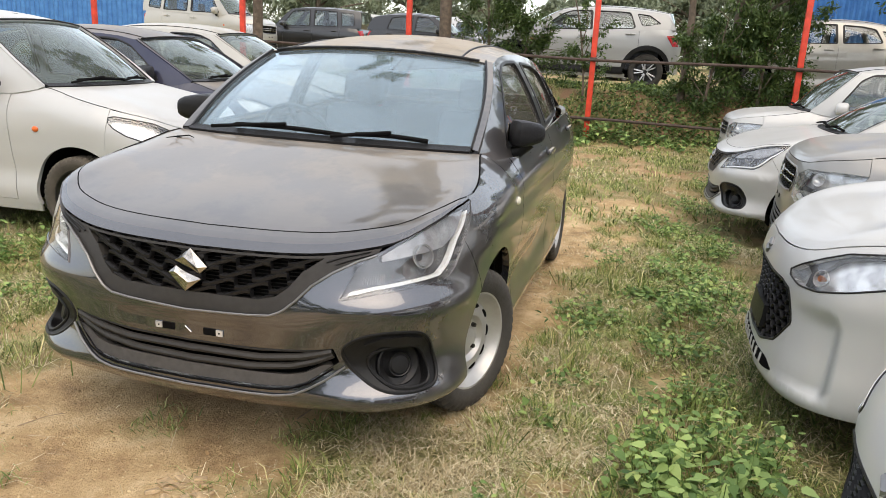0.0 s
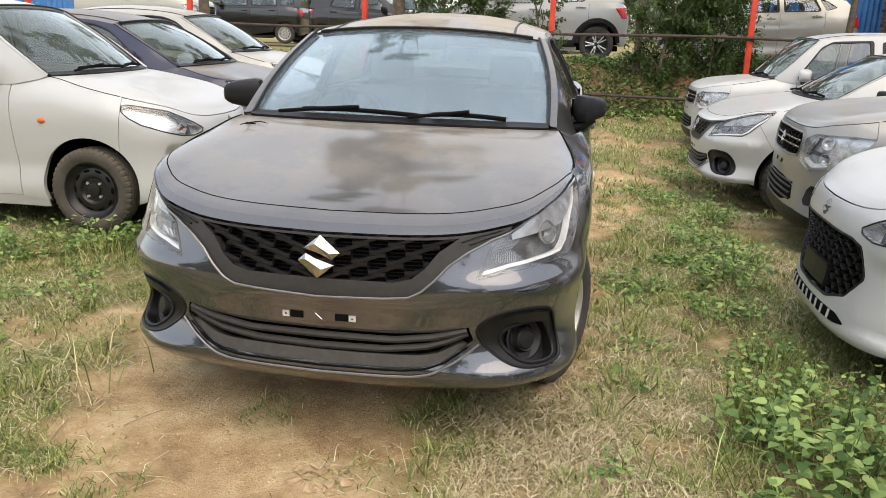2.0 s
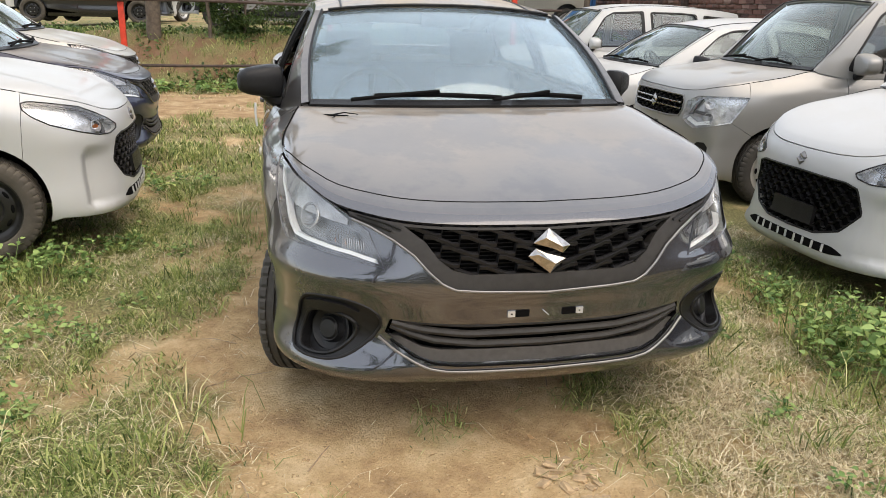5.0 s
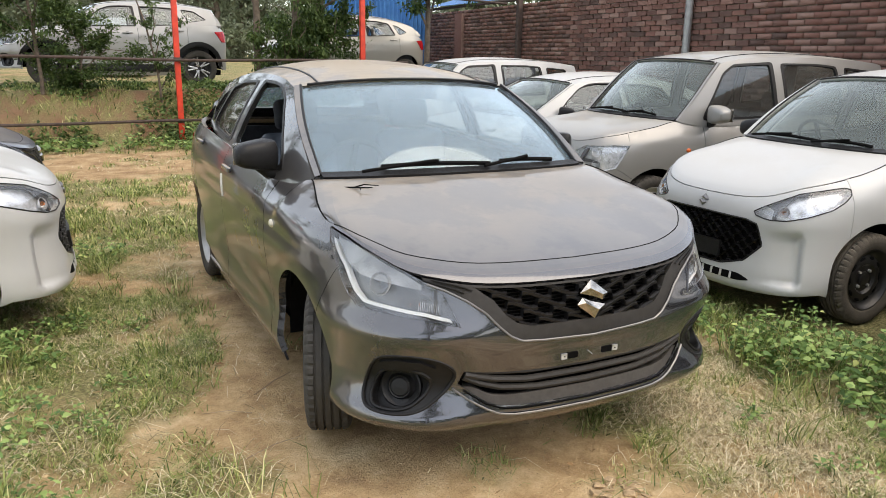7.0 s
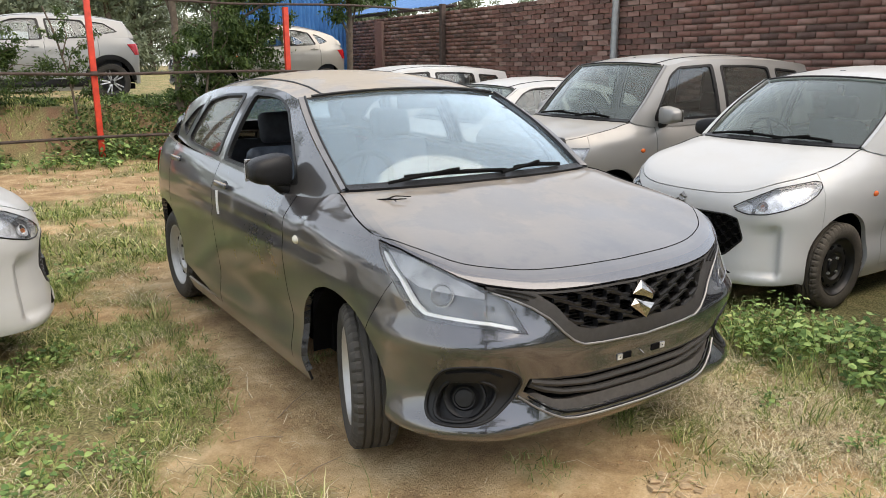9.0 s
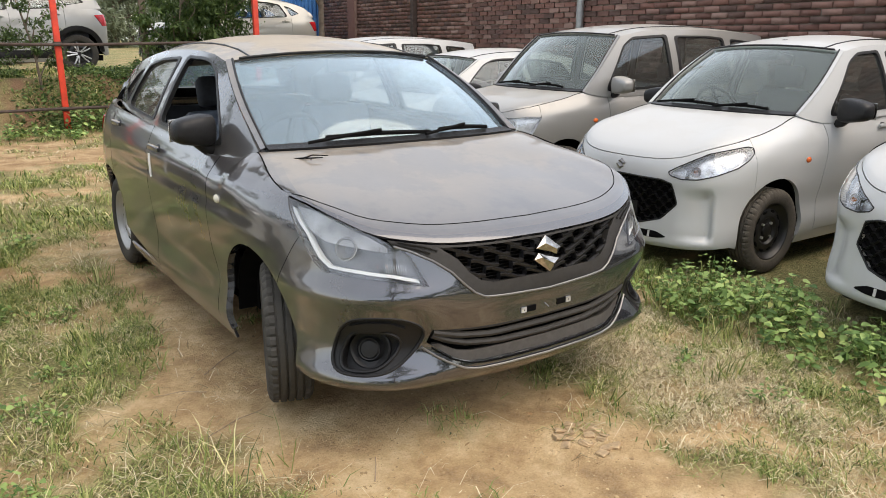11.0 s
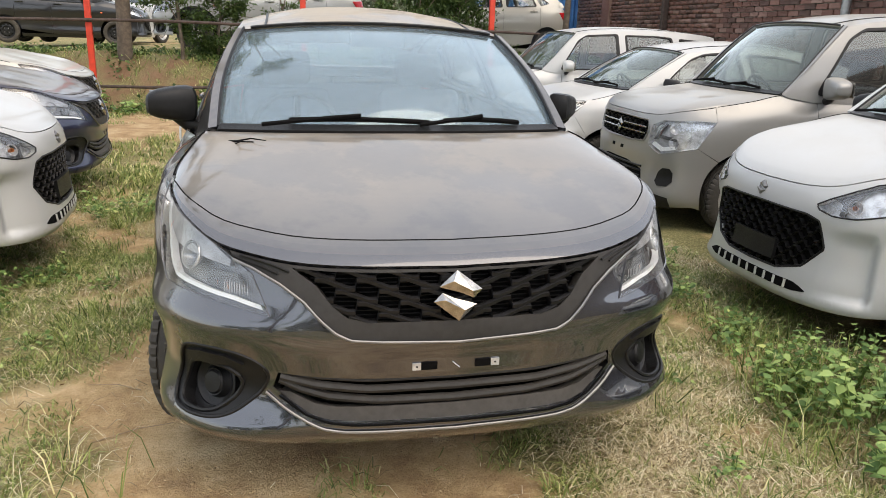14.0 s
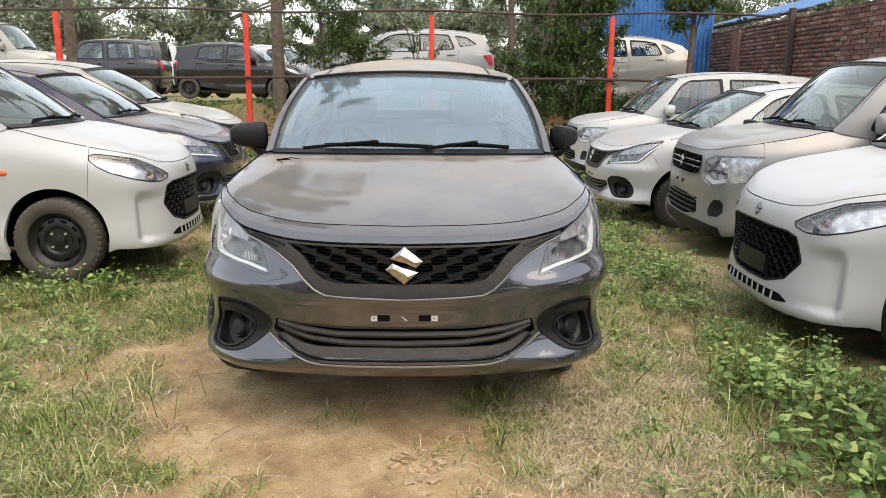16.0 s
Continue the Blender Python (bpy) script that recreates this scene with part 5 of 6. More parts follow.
def turf(x, y):
    """How much grass there is: 0 bare earth, 1 full turf."""
    x, y = np.asarray(x, float), np.asarray(y, float)
    g = 0.76 + 0.05 * smoothstep(x, 0.6, 1.2)
    path = np.exp(-((x + 0.36 + 0.12 * wobble(y, x, 0.5)) / 0.74) ** 4) * (1 - smoothstep(y, 0.7, 1.6))
    under = (1 - smoothstep(np.abs(x), 0.75, 1.15)) * smoothstep(y, 0.3, 0.8) * (1 - smoothstep(y, 4.2, 5.0))
    trail = np.exp(-((x - 1.05 - 0.03 * y) / 0.35) ** 2) * smoothstep(y, 2.0, 4.0) * (1 - smoothstep(y, 9.5, 11))
    road = np.exp(-((y - 9.6 - 0.12 * x) / 1.3) ** 4) * (1 - smoothstep(x, -0.3, 0.9))
    side = np.exp(-((x + 1.25) / 0.28) ** 2) * smoothstep(y, 0.6, 1.5) * (1 - smoothstep(y, 3.6, 5))
    g = g - 0.95 * path - 0.75 * under - 0.26 * trail - 0.85 * road - 0.30 * side
    g = g + 0.48 * wobble(x, y, 0.5) + 0.38 * wobble(x, y, 0.19, 4) + 0.22 * wobble(x, y, 0.08, 2)
    bank = smoothstep(y, 11.6, 12.1) * (1 - smoothstep(y, 12.9, 13.4))
    return np.clip(g - 0.30 * bank, 0, 1)


gx = np.unique(np.concatenate([np.arange(-4.6, 4.0, 0.055), np.linspace(-16, 12, 80), np.linspace(-500, 500, 31)]))
gy = np.unique(np.concatenate([np.arange(-5.0, -2.2, 0.11), np.arange(-2.2, 9.0, 0.055), np.arange(9.0, 15.0, 0.10), np.linspace(-6, 32, 60), np.linspace(-500, 600, 31)]))
X, Y = np.meshgrid(gx, gy)
GROUND, nt, b = material("earth_with_thin_turf")
tf = nt.nodes.new("ShaderNodeAttribute")
tf.attribute_name = "turf"
n_big, n_mid, n_fine = noise_tex(nt, 1.3, 7, 0.65), noise_tex(nt, 9, 7, 0.7), noise_tex(nt, 75, 6, 0.75)
n_patch, n_speck = noise_tex(nt, 3.0, 9, 0.70), noise_tex(nt, 110, 4, 0.7)
soil = ramp(nt, n_patch, [(0.36, (0.22, 0.130, 0.062)), (0.45, (0.46, 0.298, 0.145)), (0.53, (0.64, 0.455, 0.240)), (0.61, (0.82, 0.64, 0.385))])
soil = mix(nt, arith(nt, "MULTIPLY", n_big, 0.35), soil, (0.74, 0.51, 0.275))
crack = nt.nodes.new("ShaderNodeTexVoronoi")
crack.feature = "DISTANCE_TO_EDGE"
crack.inputs["Scale"].default_value = 17.0
seam_ = ramp(nt, crack.outputs["Distance"], [(0.0, (1, 1, 1)), (0.05, (0, 0, 0))])
crumb = ramp(nt, n_mid, [(0.50, (0, 0, 0)), (0.60, (1, 1, 1))])
soil = mix(nt, arith(nt, "MULTIPLY", arith(nt, "MULTIPLY", seam_, crumb), 0.45), soil, (0.16, 0.10, 0.06))
speck = ramp(nt, n_speck, [(0.34, (0.16, 0.10, 0.06)), (0.46, (0.64, 0.45, 0.26)), (0.66, (0.95, 0.78, 0.54))])
soil = mix(nt, 0.16, soil, speck)
soil = mix(nt, arith(nt, "MULTIPLY", n_fine, 0.18), soil, (0.36, 0.23, 0.125))
thatch = ramp(nt, n_fine, [(0.34, (0.040, 0.042, 0.018)), (0.48, (0.19, 0.185, 0.075)), (0.62, (0.44, 0.39, 0.19))])
lm = nt.nodes.new("ShaderNodeAttribute")
lm.attribute_name = "loam"
soil = mix(nt, lm.outputs["Fac"], soil, mix(nt, n_mid, (0.13, 0.070, 0.042), (0.27, 0.155, 0.095)))
f = arith(nt, "MINIMUM", arith(nt, "MAXIMUM", arith(nt, "SUBTRACT", arith(nt, "MULTIPLY", tf.outputs["Fac"], 1.5), arith(nt, "MULTIPLY", n_mid, 0.6)), 0.0), 0.95)
nt.links.new(mix(nt, f, soil, thatch), b.inputs["Base Color"])
b.inputs["Roughness"].default_value = 0.95
b.inputs["Specular IOR Level"].default_value = 0.2
bump(nt, b, arith(nt, "ADD", arith(nt, "ADD", n_fine, arith(nt, "MULTIPLY", n_speck, 0.5)), arith(nt, "MULTIPLY", n_mid, 1.6)), 0.85, 0.02)
ground = part("ground", grid_mesh(np.stack([X, Y, ground_height(X, Y)], axis=2)), GROUND)
tagged(ground, "dry brown earth with worn patches of grass", "ground", kind="structure")
me = ground.data
co = np.empty(len(me.vertices) * 3)
me.vertices.foreach_get("co", co)
co = co.reshape(-1, 3)
me.attributes.new("loam", "FLOAT", "POINT").data.foreach_set("value", np.maximum(0.9 * smoothstep(co[:, 1], 11.3, 11.9) * (1 - smoothstep(co[:, 1], 13.2, 13.8)), 0.34 * smoothstep(co[:, 1], 4.5, 8.0)))
me.attributes.new("turf", "FLOAT", "POINT").data.foreach_set("value", turf(co[:, 0], co[:, 1]))


# ---- plants: many small meshes joined ----
def tri_mesh(name, verts, tris, mat, label, category, kind="stuff", parent=None):
    me = bpy.data.meshes.new(name)
    me.vertices.add(len(verts))
    me.vertices.foreach_set("co", np.ascontiguousarray(verts, dtype=np.float32).ravel())
    me.loops.add(len(tris) * 3)
    me.loops.foreach_set("vertex_index", np.ascontiguousarray(tris, dtype=np.int32).ravel())
    me.polygons.add(len(tris))
    me.polygons.foreach_set("loop_start", np.arange(0, len(tris) * 3, 3, dtype=np.int32))
    me.update(calc_edges=True)
    ob = finish(name, me, mat, parent)
    return tagged(ob, label, category, kind=kind) if label else ob


def leaf_colours(name, stops, rough=0.55, trans=0.25):
    m, nt, b = material(name)
    g = nt.nodes.new("ShaderNodeNewGeometry")
    nt.links.new(ramp(nt, g.outputs["Random Per Island"], stops), b.inputs["Base Color"])
    b.inputs["Roughness"].default_value = rough
    b.inputs["Specular IOR Level"].default_value = 0.3
    out = nt.nodes["Material Output"]
    t = nt.nodes.new("ShaderNodeBsdfTranslucent")
    nt.links.new(ramp(nt, g.outputs["Random Per Island"], stops), t.inputs["Color"])
    ms = node(nt, "ShaderNodeMixShader", Fac=trans)
    nt.links.new(b.outputs[0], ms.inputs[1])
    nt.links.new(t.outputs[0], ms.inputs[2])
    nt.links.new(ms.outputs[0], out.inputs["Surface"])
    return m


GRASS = leaf_colours("grass_green", [(0.0, (0.055, 0.095, 0.022)), (0.35, (0.21, 0.275, 0.075)), (0.8, (0.43, 0.47, 0.165)), (1.0, (0.84, 0.76, 0.42))])
STRAW = leaf_colours("straw", [(0.0, (0.20, 0.145, 0.075)), (0.5, (0.68, 0.56, 0.34)), (1.0, (0.95, 0.87, 0.65))])
WEED = leaf_colours("weed_green", [(0.0, (0.055, 0.115, 0.030)), (0.45, (0.19, 0.305, 0.090)), (0.92, (0.42, 0.55, 0.185)), (1.0, (0.56, 0.58, 0.20))])
BANK_LEAF = leaf_colours("creeper_leaf", [(0.0, (0.035, 0.070, 0.020)), (0.5, (0.095, 0.155, 0.045)), (1.0, (0.23, 0.31, 0.10))])
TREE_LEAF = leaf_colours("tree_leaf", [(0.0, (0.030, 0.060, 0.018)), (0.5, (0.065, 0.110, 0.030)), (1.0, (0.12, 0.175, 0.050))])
# far foliage: distance haze is painted in as a paler, greyer green
FAR_LEAF = leaf_colours("haze_paled_leaf", [(0.0, (0.165, 0.200, 0.130)), (0.5, (0.215, 0.255, 0.168)), (1.0, (0.27, 0.305, 0.205))])
BARK = plain("bark", (0.13, 0.10, 0.075), 0.9, 0, 0.4, 12, 0.8, 40)
rng = np.random.default_rng(7)


def blades(x, y, h, width, lean, z=None):
    n = len(x)
    a = rng.uniform(0, 2 * math.pi, n)
    d = np.stack([np.cos(a), np.sin(a)], 1)
    t = rng.uniform(0, 2 * math.pi, n)
    w = np.stack([np.cos(t), np.sin(t)], 1) * (width * rng.uniform(0.6, 1.3, n))[:, None]
    z = ground_height(x, y) if z is None else z
    l = lean * rng.uniform(0.2, 1.6, n) * h
    V = np.empty((n, 5, 3))
    base = np.stack([x, y], 1)
    V[:, 0, :2], V[:, 1, :2] = base - w, base + w
    mid, tip = base + d * (l * 0.35)[:, None], base + d * l[:, None]
    V[:, 2, :2], V[:, 3, :2], V[:, 4, :2] = mid - w * 0.8, mid + w * 0.8, tip
    V[:, 0, 2] = V[:, 1, 2] = z - 0.004
    V[:, 2, 2] = V[:, 3, 2] = z + h * 0.6
    V[:, 4, 2] = z + h * np.clip(1.05 - lean * 0.35, 0.15, 1)
    k = np.arange(n)[:, None] * 5
    T = np.concatenate([k + [0, 1, 3], k + [0, 3, 2], k + [2, 3, 4]])
    return V.reshape(-1, 3), T


def scatter(n, x0, x1, y0, y1, want):
    x, y = rng.uniform(x0, x1, n), rng.uniform(y0, y1, n)
    keep = rng.uniform(0, 1, n) < want(x, y)
    return x[keep], y[keep]


def stack(parts):
    V, T, o = [], [], 0
    for v, t in parts:
        V.append(v), T.append(t + o)
        o += len(v)
    return np.concatenate(V), np.concatenate(T)


clump = lambda x, y: np.clip(0.34 + 0.9 * wobble(x, y, 0.16, 11) + 0.5 * wobble(x, y, 0.6, 13), 0.02, 1)
sets = []
for n, box, h0, h1 in ((60000, (-5.0, 4.0, -4.5, -1.7), 0.02, 0.07), (420000, (-3.4, 2.3, -1.7, 4.5), 0.014, 0.055), (70000, (-4.5, 3.0, 4.5, 11.6), 0.03, 0.09), (40000, (-9, 6, 11.2, 14.6), 0.04, 0.15)):
    x, y = scatter(n, *box, lambda x, y: turf(x, y) ** 1.3 * clump(x, y) * np.where(x > 0.3, 0.7, 1.0))
    sets.append(blades(x, y, rng.uniform(h0, h1, len(x)) * (0.7 + 0.6 * clump(x, y)), 0.0023 if box[3] < 5 else 0.006, 1.3))
# matted low grass, lying over
x, y = scatter(300000, -3.2, 2.1, -1.6, 3.6, lambda x, y: np.clip(turf(x, y) - 0.12, 0, 1) * np.clip(0.20 + 1.0 * wobble(x, y, 0.24, 17) + 0.5 * wobble(x, y, 0.07, 19), 0.02, 1))
sets.append(blades(x, y, rng.uniform(0.018, 0.045, len(x)), 0.0019, 2.6))
# small tufts, also at the edge of the bare earth
for _ in range(900):
    cx, cy = rng.uniform(-3.2, 2.0), rng.uniform(-1.5, 5)
    if turf(cx, cy) < 0.22 + 0.3 * rng.uniform() or (abs(cx) < 0.8 and 0.2 < cy < 4.1):
        continue
    n = rng.integers(25, 70)
    r = rng.normal(0, rng.uniform(0.015, 0.04), (n, 2))
    sets.append(blades(cx + r[:, 0], cy + r[:, 1], rng.uniform(0.03, 0.085, n), 0.0022, 1.5))
# taller tufts
for _ in range(240):
    cx, cy = rng.uniform(-3.4, 2.2), rng.uniform(-1.5, 9)
    if turf(cx, cy) < 0.55 or (abs(cx) < 0.85 and 0 < cy < 4.1):
        continue
    n = rng.integers(20, 60)
    r = rng.normal(0, 0.05, (n, 2))
    sets.append(blades(cx + r[:, 0], cy + r[:, 1], rng.uniform(0.06, 0.17, n), 0.0028, 0.9))
for cx, cy, n, hh in ((-1.02, 0.35, 12, 0.22), (-1.45, 0.15, 90, 0.15), (-2.05, 2.0, 120, 0.20), (1.55, 0.55, 90, 0.30), (1.35, 0.15, 70, 0.22), (-2.6, 2.6, 120, 0.22), (1.75, 1.0, 80, 0.25), (-1.35, 1.5, 60, 0.12)):
    r = rng.normal(0, 0.09, (n, 2))
    sets.append(blades(cx + r[:, 0], cy + r[:, 1], rng.uniform(0.4, 1.0, n) * hh, 0.003, 0.8))
V, T = stack(sets)
tri_mesh("grass", V, T, GRASS, "short patchy green grass on the ground", "grass")
sets = []
x, y = scatter(200000, -3.4, 2.3, -1.7, 5.0, lambda x, y: np.clip(turf(x, y) + 0.25 - 0.0 * x, 0, 1) ** 2.0 * np.clip(0.10 - 0.8 * wobble(x, y, 0.35, 21) + 0.25 * (x > 0.4), 0.03, 1) * np.where((x > -0.9) & (x < 0.3) & (y < 0.9), 0.25, 1))
sets.append(blades(x, y, rng.uniform(0.014, 0.055, len(x)), 0.0021, 2.4))
x, y = scatter(60000, -3.2, 2.1, -1.6, 4.0, lambda x, y: np.clip(turf(x, y) - 0.05, 0, 1) * np.clip(0.35 + 0.9 * wobble(x, y, 0.3, 27), 0.05, 1))
sets.append(blades(x, y, rng.uniform(0.035, 0.075, len(x)), 0.0017, 2.7))
x, y = scatter(60000, 0.45, 1.7, -1.1, 0.9, lambda x, y: np.clip(0.30 + 0.9 * wobble(x, y, 0.22, 33), 0.03, 1) * np.exp(-((x - 0.85) / 0.38) ** 2))
sets.append(blades(x, y, rng.uniform(0.015, 0.06, len(x)), 0.0019, 2.6))
x, y = scatter(26000, -4.5, 3.0, 5.0, 11.5, lambda x, y: turf(x, y) * np.clip(0.3 - 0.8 * wobble(x, y, 0.5, 21), 0.03, 1))
sets.append(blades(x, y, rng.uniform(0.02, 0.06, len(x)), 0.004, 2.4))
V, T = stack(sets)
tri_mesh("dry_grass", V, T, STRAW, "dry straw and dead grass lying flat", "dry grass")


def leaf_cloud(P, size, template, droop=0.3, flat=0.5):
    """Leaves at the points P, each turned by chance."""
    n = len(P)
    verts, tris = template
    a, tilt, roll = rng.uniform(0, 2 * math.pi, n), rng.normal(-droop, flat, n), rng.normal(0, flat, n)
    s = size * rng.uniform(0.6, 1.35, n)
    ca, sa, ct, st, cr, sr = np.cos(a), np.sin(a), np.cos(tilt), np.sin(tilt), np.cos(roll), np.sin(roll)
    x, y, z = (verts[None, :, k] * s[:, None] for k in range(3))
    x, z = x * cr[:, None] + z * sr[:, None], z * cr[:, None] - x * sr[:, None]
    y, z = y * ct[:, None] - z * st[:, None], y * st[:, None] + z * ct[:, None]
    x, y = x * ca[:, None] - y * sa[:, None], x * sa[:, None] + y * ca[:, None]
    V = np.stack([x, y, z], 2) + P[:, None, :]
    k = (np.arange(n) * len(verts))[:, None, None]
    return V.reshape(-1, 3), (tris[None] + k).reshape(-1, 3)


BROAD = (np.array([(0, 0, 0), (0.36, 0.16, 0.03), (0.32, 0.52, 0.03), (0, 1.08, -0.12), (-0.32, 0.52, 0.03), (-0.36, 0.16, 0.03), (0, 0.45, -0.02)]),
         np.array([(0, 1, 6), (1, 2, 6), (2, 3, 6), (3, 4, 6), (4, 5, 6), (5, 0, 6)]))
NARROW = (np.array([(0, 0, 0), (0.20, 0.4, 0.03), (0, 1.0, -0.05), (-0.20, 0.4, 0.03)]), np.array([(0, 1, 2), (0, 2, 3)]))


def weed(x, y, spread, height, count, size, label="leafy green weeds growing in the grass"):
    """A clump of broad-leaved weeds: stems and leaves."""
    root = tagged(new("weed_clump"), label, "plant", "weeds")
    z0 = float(ground_height(x, y))
    root.location = (x, y, z0)
    stems = bmesh.new()
    k = max(4, count // 14)
    pts = []
    for _ in range(k):
        a, r = rng.uniform(0, 2 * math.pi), spread * math.sqrt(rng.uniform(0, 1))
        top = np.array([r * math.cos(a), r * math.sin(a), height * rng.uniform(0.45, 1.0)])
        foot = np.array([top[0] * 0.6, top[1] * 0.6, -0.01])
        tube_bm([tuple(foot), tuple((foot + top) / 2 + rng.normal(0, 0.015, 3)), tuple(top)], 0.0028, 4, stems, 0.5)
        m = rng.integers(8, 16)
        t = rng.uniform(0.35, 1.05, m)[:, None]
        pts.append(foot + (top - foot) * t + rng.normal(0, 0.035, (m, 3)) * [1, 1, 0.4])
    P = np.concatenate(pts)
    P[:, 2] = np.maximum(P[:, 2], 0.012)
    tagged(part("stem", stems, WEED, root), kind="stuff")
    V, T = leaf_cloud(P, size, BROAD, 0.12, 0.30)
    ob = tri_mesh("foliage", V, T, WEED, "", "", parent=root)
    tagged(ob, kind="stuff")
    return root


WEEDS = ((1.58, -0.22, 0.28, 0.15, 110, 0.055), (1.74, 0.20, 0.28, 0.28, 200, 0.055), (1.50, 0.42, 0.18, 0.20, 90, 0.050), (1.72, -0.55, 0.26, 0.24, 170, 0.058), (1.40, -0.75, 0.22, 0.12, 60, 0.05),
                            (1.62, 0.78, 0.22, 0.20, 130, 0.048), (1.85, 0.62, 0.18, 0.24, 110, 0.05), (1.72, 1.25, 0.2, 0.16, 90, 0.045), (1.62, 1.75, 0.20, 0.16, 90, 0.045), (1.75, 2.3, 0.26, 0.22, 150, 0.05),
                            (1.95, 2.75, 0.2, 0.2, 100, 0.05), (1.70, 3.2, 0.24, 0.18, 120, 0.05), (1.95, 4.0, 0.26, 0.20, 120, 0.05), (1.80, 4.7, 0.3, 0.2, 130, 0.05), (2.0, 6.4, 0.4, 0.22, 150, 0.055), (2.2, 7.6, 0.4, 0.25, 150, 0.055),
                            (1.30, 2.15, 0.12, 0.10, 40, 0.04), (1.18, 1.2, 0.10, 0.09, 30, 0.04), (-2.25, 2.05, 0.30, 0.20, 140, 0.050), (-2.0, 2.25, 0.2, 0.16, 80, 0.05), (-2.75, 1.75, 0.3, 0.20, 120, 0.05),
                            (-1.75, 2.55, 0.16, 0.14, 60, 0.045), (-1.55, 4.1, 0.3, 0.2, 120, 0.05), (-1.65, 1.2, 0.14, 0.08, 40, 0.035), (-1.9, 0.6, 0.14, 0.08, 40, 0.035), (1.05, 0.1, 0.12, 0.08, 36, 0.035), (0.95, -0.4, 0.14, 0.08, 40, 0.035))
for x, y, sp, hh, n, sz in WEEDS:
    weed(x, y, sp, hh, int(n * 2.8), sz * (0.76 if -0.8 < y < 0.6 and x > 1.2 else 0.62))
for _ in range(20):
    weed(rng.uniform(1.1, 1.75), rng.uniform(0.7, 6.0), rng.uniform(0.10, 0.20), rng.uniform(0.06, 0.13), int(rng.uniform(70, 150)), 0.030, "small green weeds among the grass")
for _ in range(16):
    weed(rng.uniform(-2.8, -1.35), rng.uniform(-0.6, 3.2), rng.uniform(0.08, 0.18), rng.uniform(0.05, 0.12), int(rng.uniform(60, 140)), 0.028, "small green weeds among the grass")
for x in np.arange(-7.5, 5.5, 0.62):
    y = 11.2 + rng.uniform(-0.25, 0.35)
    if abs(x - 0.2) > 0.15:
        weed(float(x), float(y), 0.42, rng.uniform(0.18, 0.34), 150, 0.075, "low leafy weeds at the foot of the bank")
# creepers on the bank
x, y = scatter(60000, -9, 6.5, 11.5, 14.2, lambda x, y: np.clip(0.36 + 0.95 * wobble(x, y, 0.5, 31) + 0.5 * (x > 0.5) - 0.25 * np.exp(-((x + 0.9) / 0.9) ** 2), 0, 1))
P = np.stack([x, y, ground_height(x, y) + np.abs(rng.normal(0.02, 0.05, len(x)))], 1)
V, T = leaf_cloud(P, 0.058, BROAD, 0.1, 0.6)
tri_mesh("bank_creeper", V, T, BANK_LEAF, "green creepers covering the earth bank", "creeper")


def tree(name, x, y, trunk_r, trunk_h, clusters, leaf, per, size, spread, label, category="tree", mat=TREE_LEAF, bend=0.15, template=NARROW, z0=None, droop=0.7):
    """A tapered trunk, limbs to each cluster, and a crown of many leaves; clusters are offsets from the foot."""
    root = tagged(new(name), label, category)
    z0 = float(ground_height(x, y)) if z0 is None else z0
    root.location = (x, y, z0)
    lean = rng.normal(0, bend, 2)
    line = [np.array([lean[0] * t * t, lean[1] * t * t, trunk_h * t - 0.08]) + np.r_[rng.normal(0, trunk_r * 0.15, 2), 0] for t in np.linspace(0, 1, 8)]
    part("trunk", tube_bm([tuple(p) for p in line], trunk_r, 12, None, 0.55), BARK, root)
    pts = []
    for c in clusters:
        c = np.array(c, float)
        k = int(np.clip(7 * min(1, (c[2] * 0.75) / trunk_h), 1, 7))
        a = line[k]
        mid = (a + c) / 2 + rng.normal(0, 0.08, 3) + [0, 0, 0.1]
        part("limb", tube_bm([tuple(a), tuple(mid), tuple(c)], max(0.012, trunk_r * 0.35), 6, None, 0.35), BARK, root)
        for _ in range(5):
            t = rng.uniform(0.3, 1.0)
            q = a + (c - a) * t
            d = rng.normal(0, 1, 3) * spread * [1, 1, 0.8]
            m = rng.integers(per // 8, per // 4)
            u = rng.uniform(0.1, 1.0, m)[:, None]
            pts.append(q + d * u + rng.normal(0, spread * 0.22, (m, 3)) * [1, 1, 0.8])
    P = np.concatenate(pts)
    P[:, 2] = np.maximum(P[:, 2], 0.1)
    V, T = leaf_cloud(P, size, template, droop, 0.6)
    tagged(tri_mesh("crown", V, T, mat, "", "", parent=root), kind="stuff")
    return root


# trees along the fence
tree("tree", -2.80, 13.0, 0.13, 6.2, [(-0.8, 0.3, 5.4), (0.7, -0.2, 5.6), (-0.5, -4.2, 8.9), (-1.2, -5.0, 9.6), (0.3, -3.2, 8.4), (-0.2, -5.8, 10.3), (0.5, -4.8, 9.9), (-0.9, -2.2, 8.0)], 0, 1500, 0.20, 0.62, "tree with a dark straight trunk beside the fence")
tree("tree", -6.75, 12.7, 0.12, 4.0, [(-0.8, 0.3, 4.2), (0.7, -0.2, 4.4), (0.1, 0.5, 5.0)], 0, 700, 0.13, 0.5, "tree with a brown trunk beside the fence")
tree("tree", 1.76, 12.55, 0.075, 3.6, [(-0.3, 0.2, 2.6), (0.5, 0.1, 2.9), (0.1, -0.2, 3.6), (-0.5, 0.2, 3.5)], 0, 500, 0.11, 0.32, "slim tree with hanging leaves beside the fence")
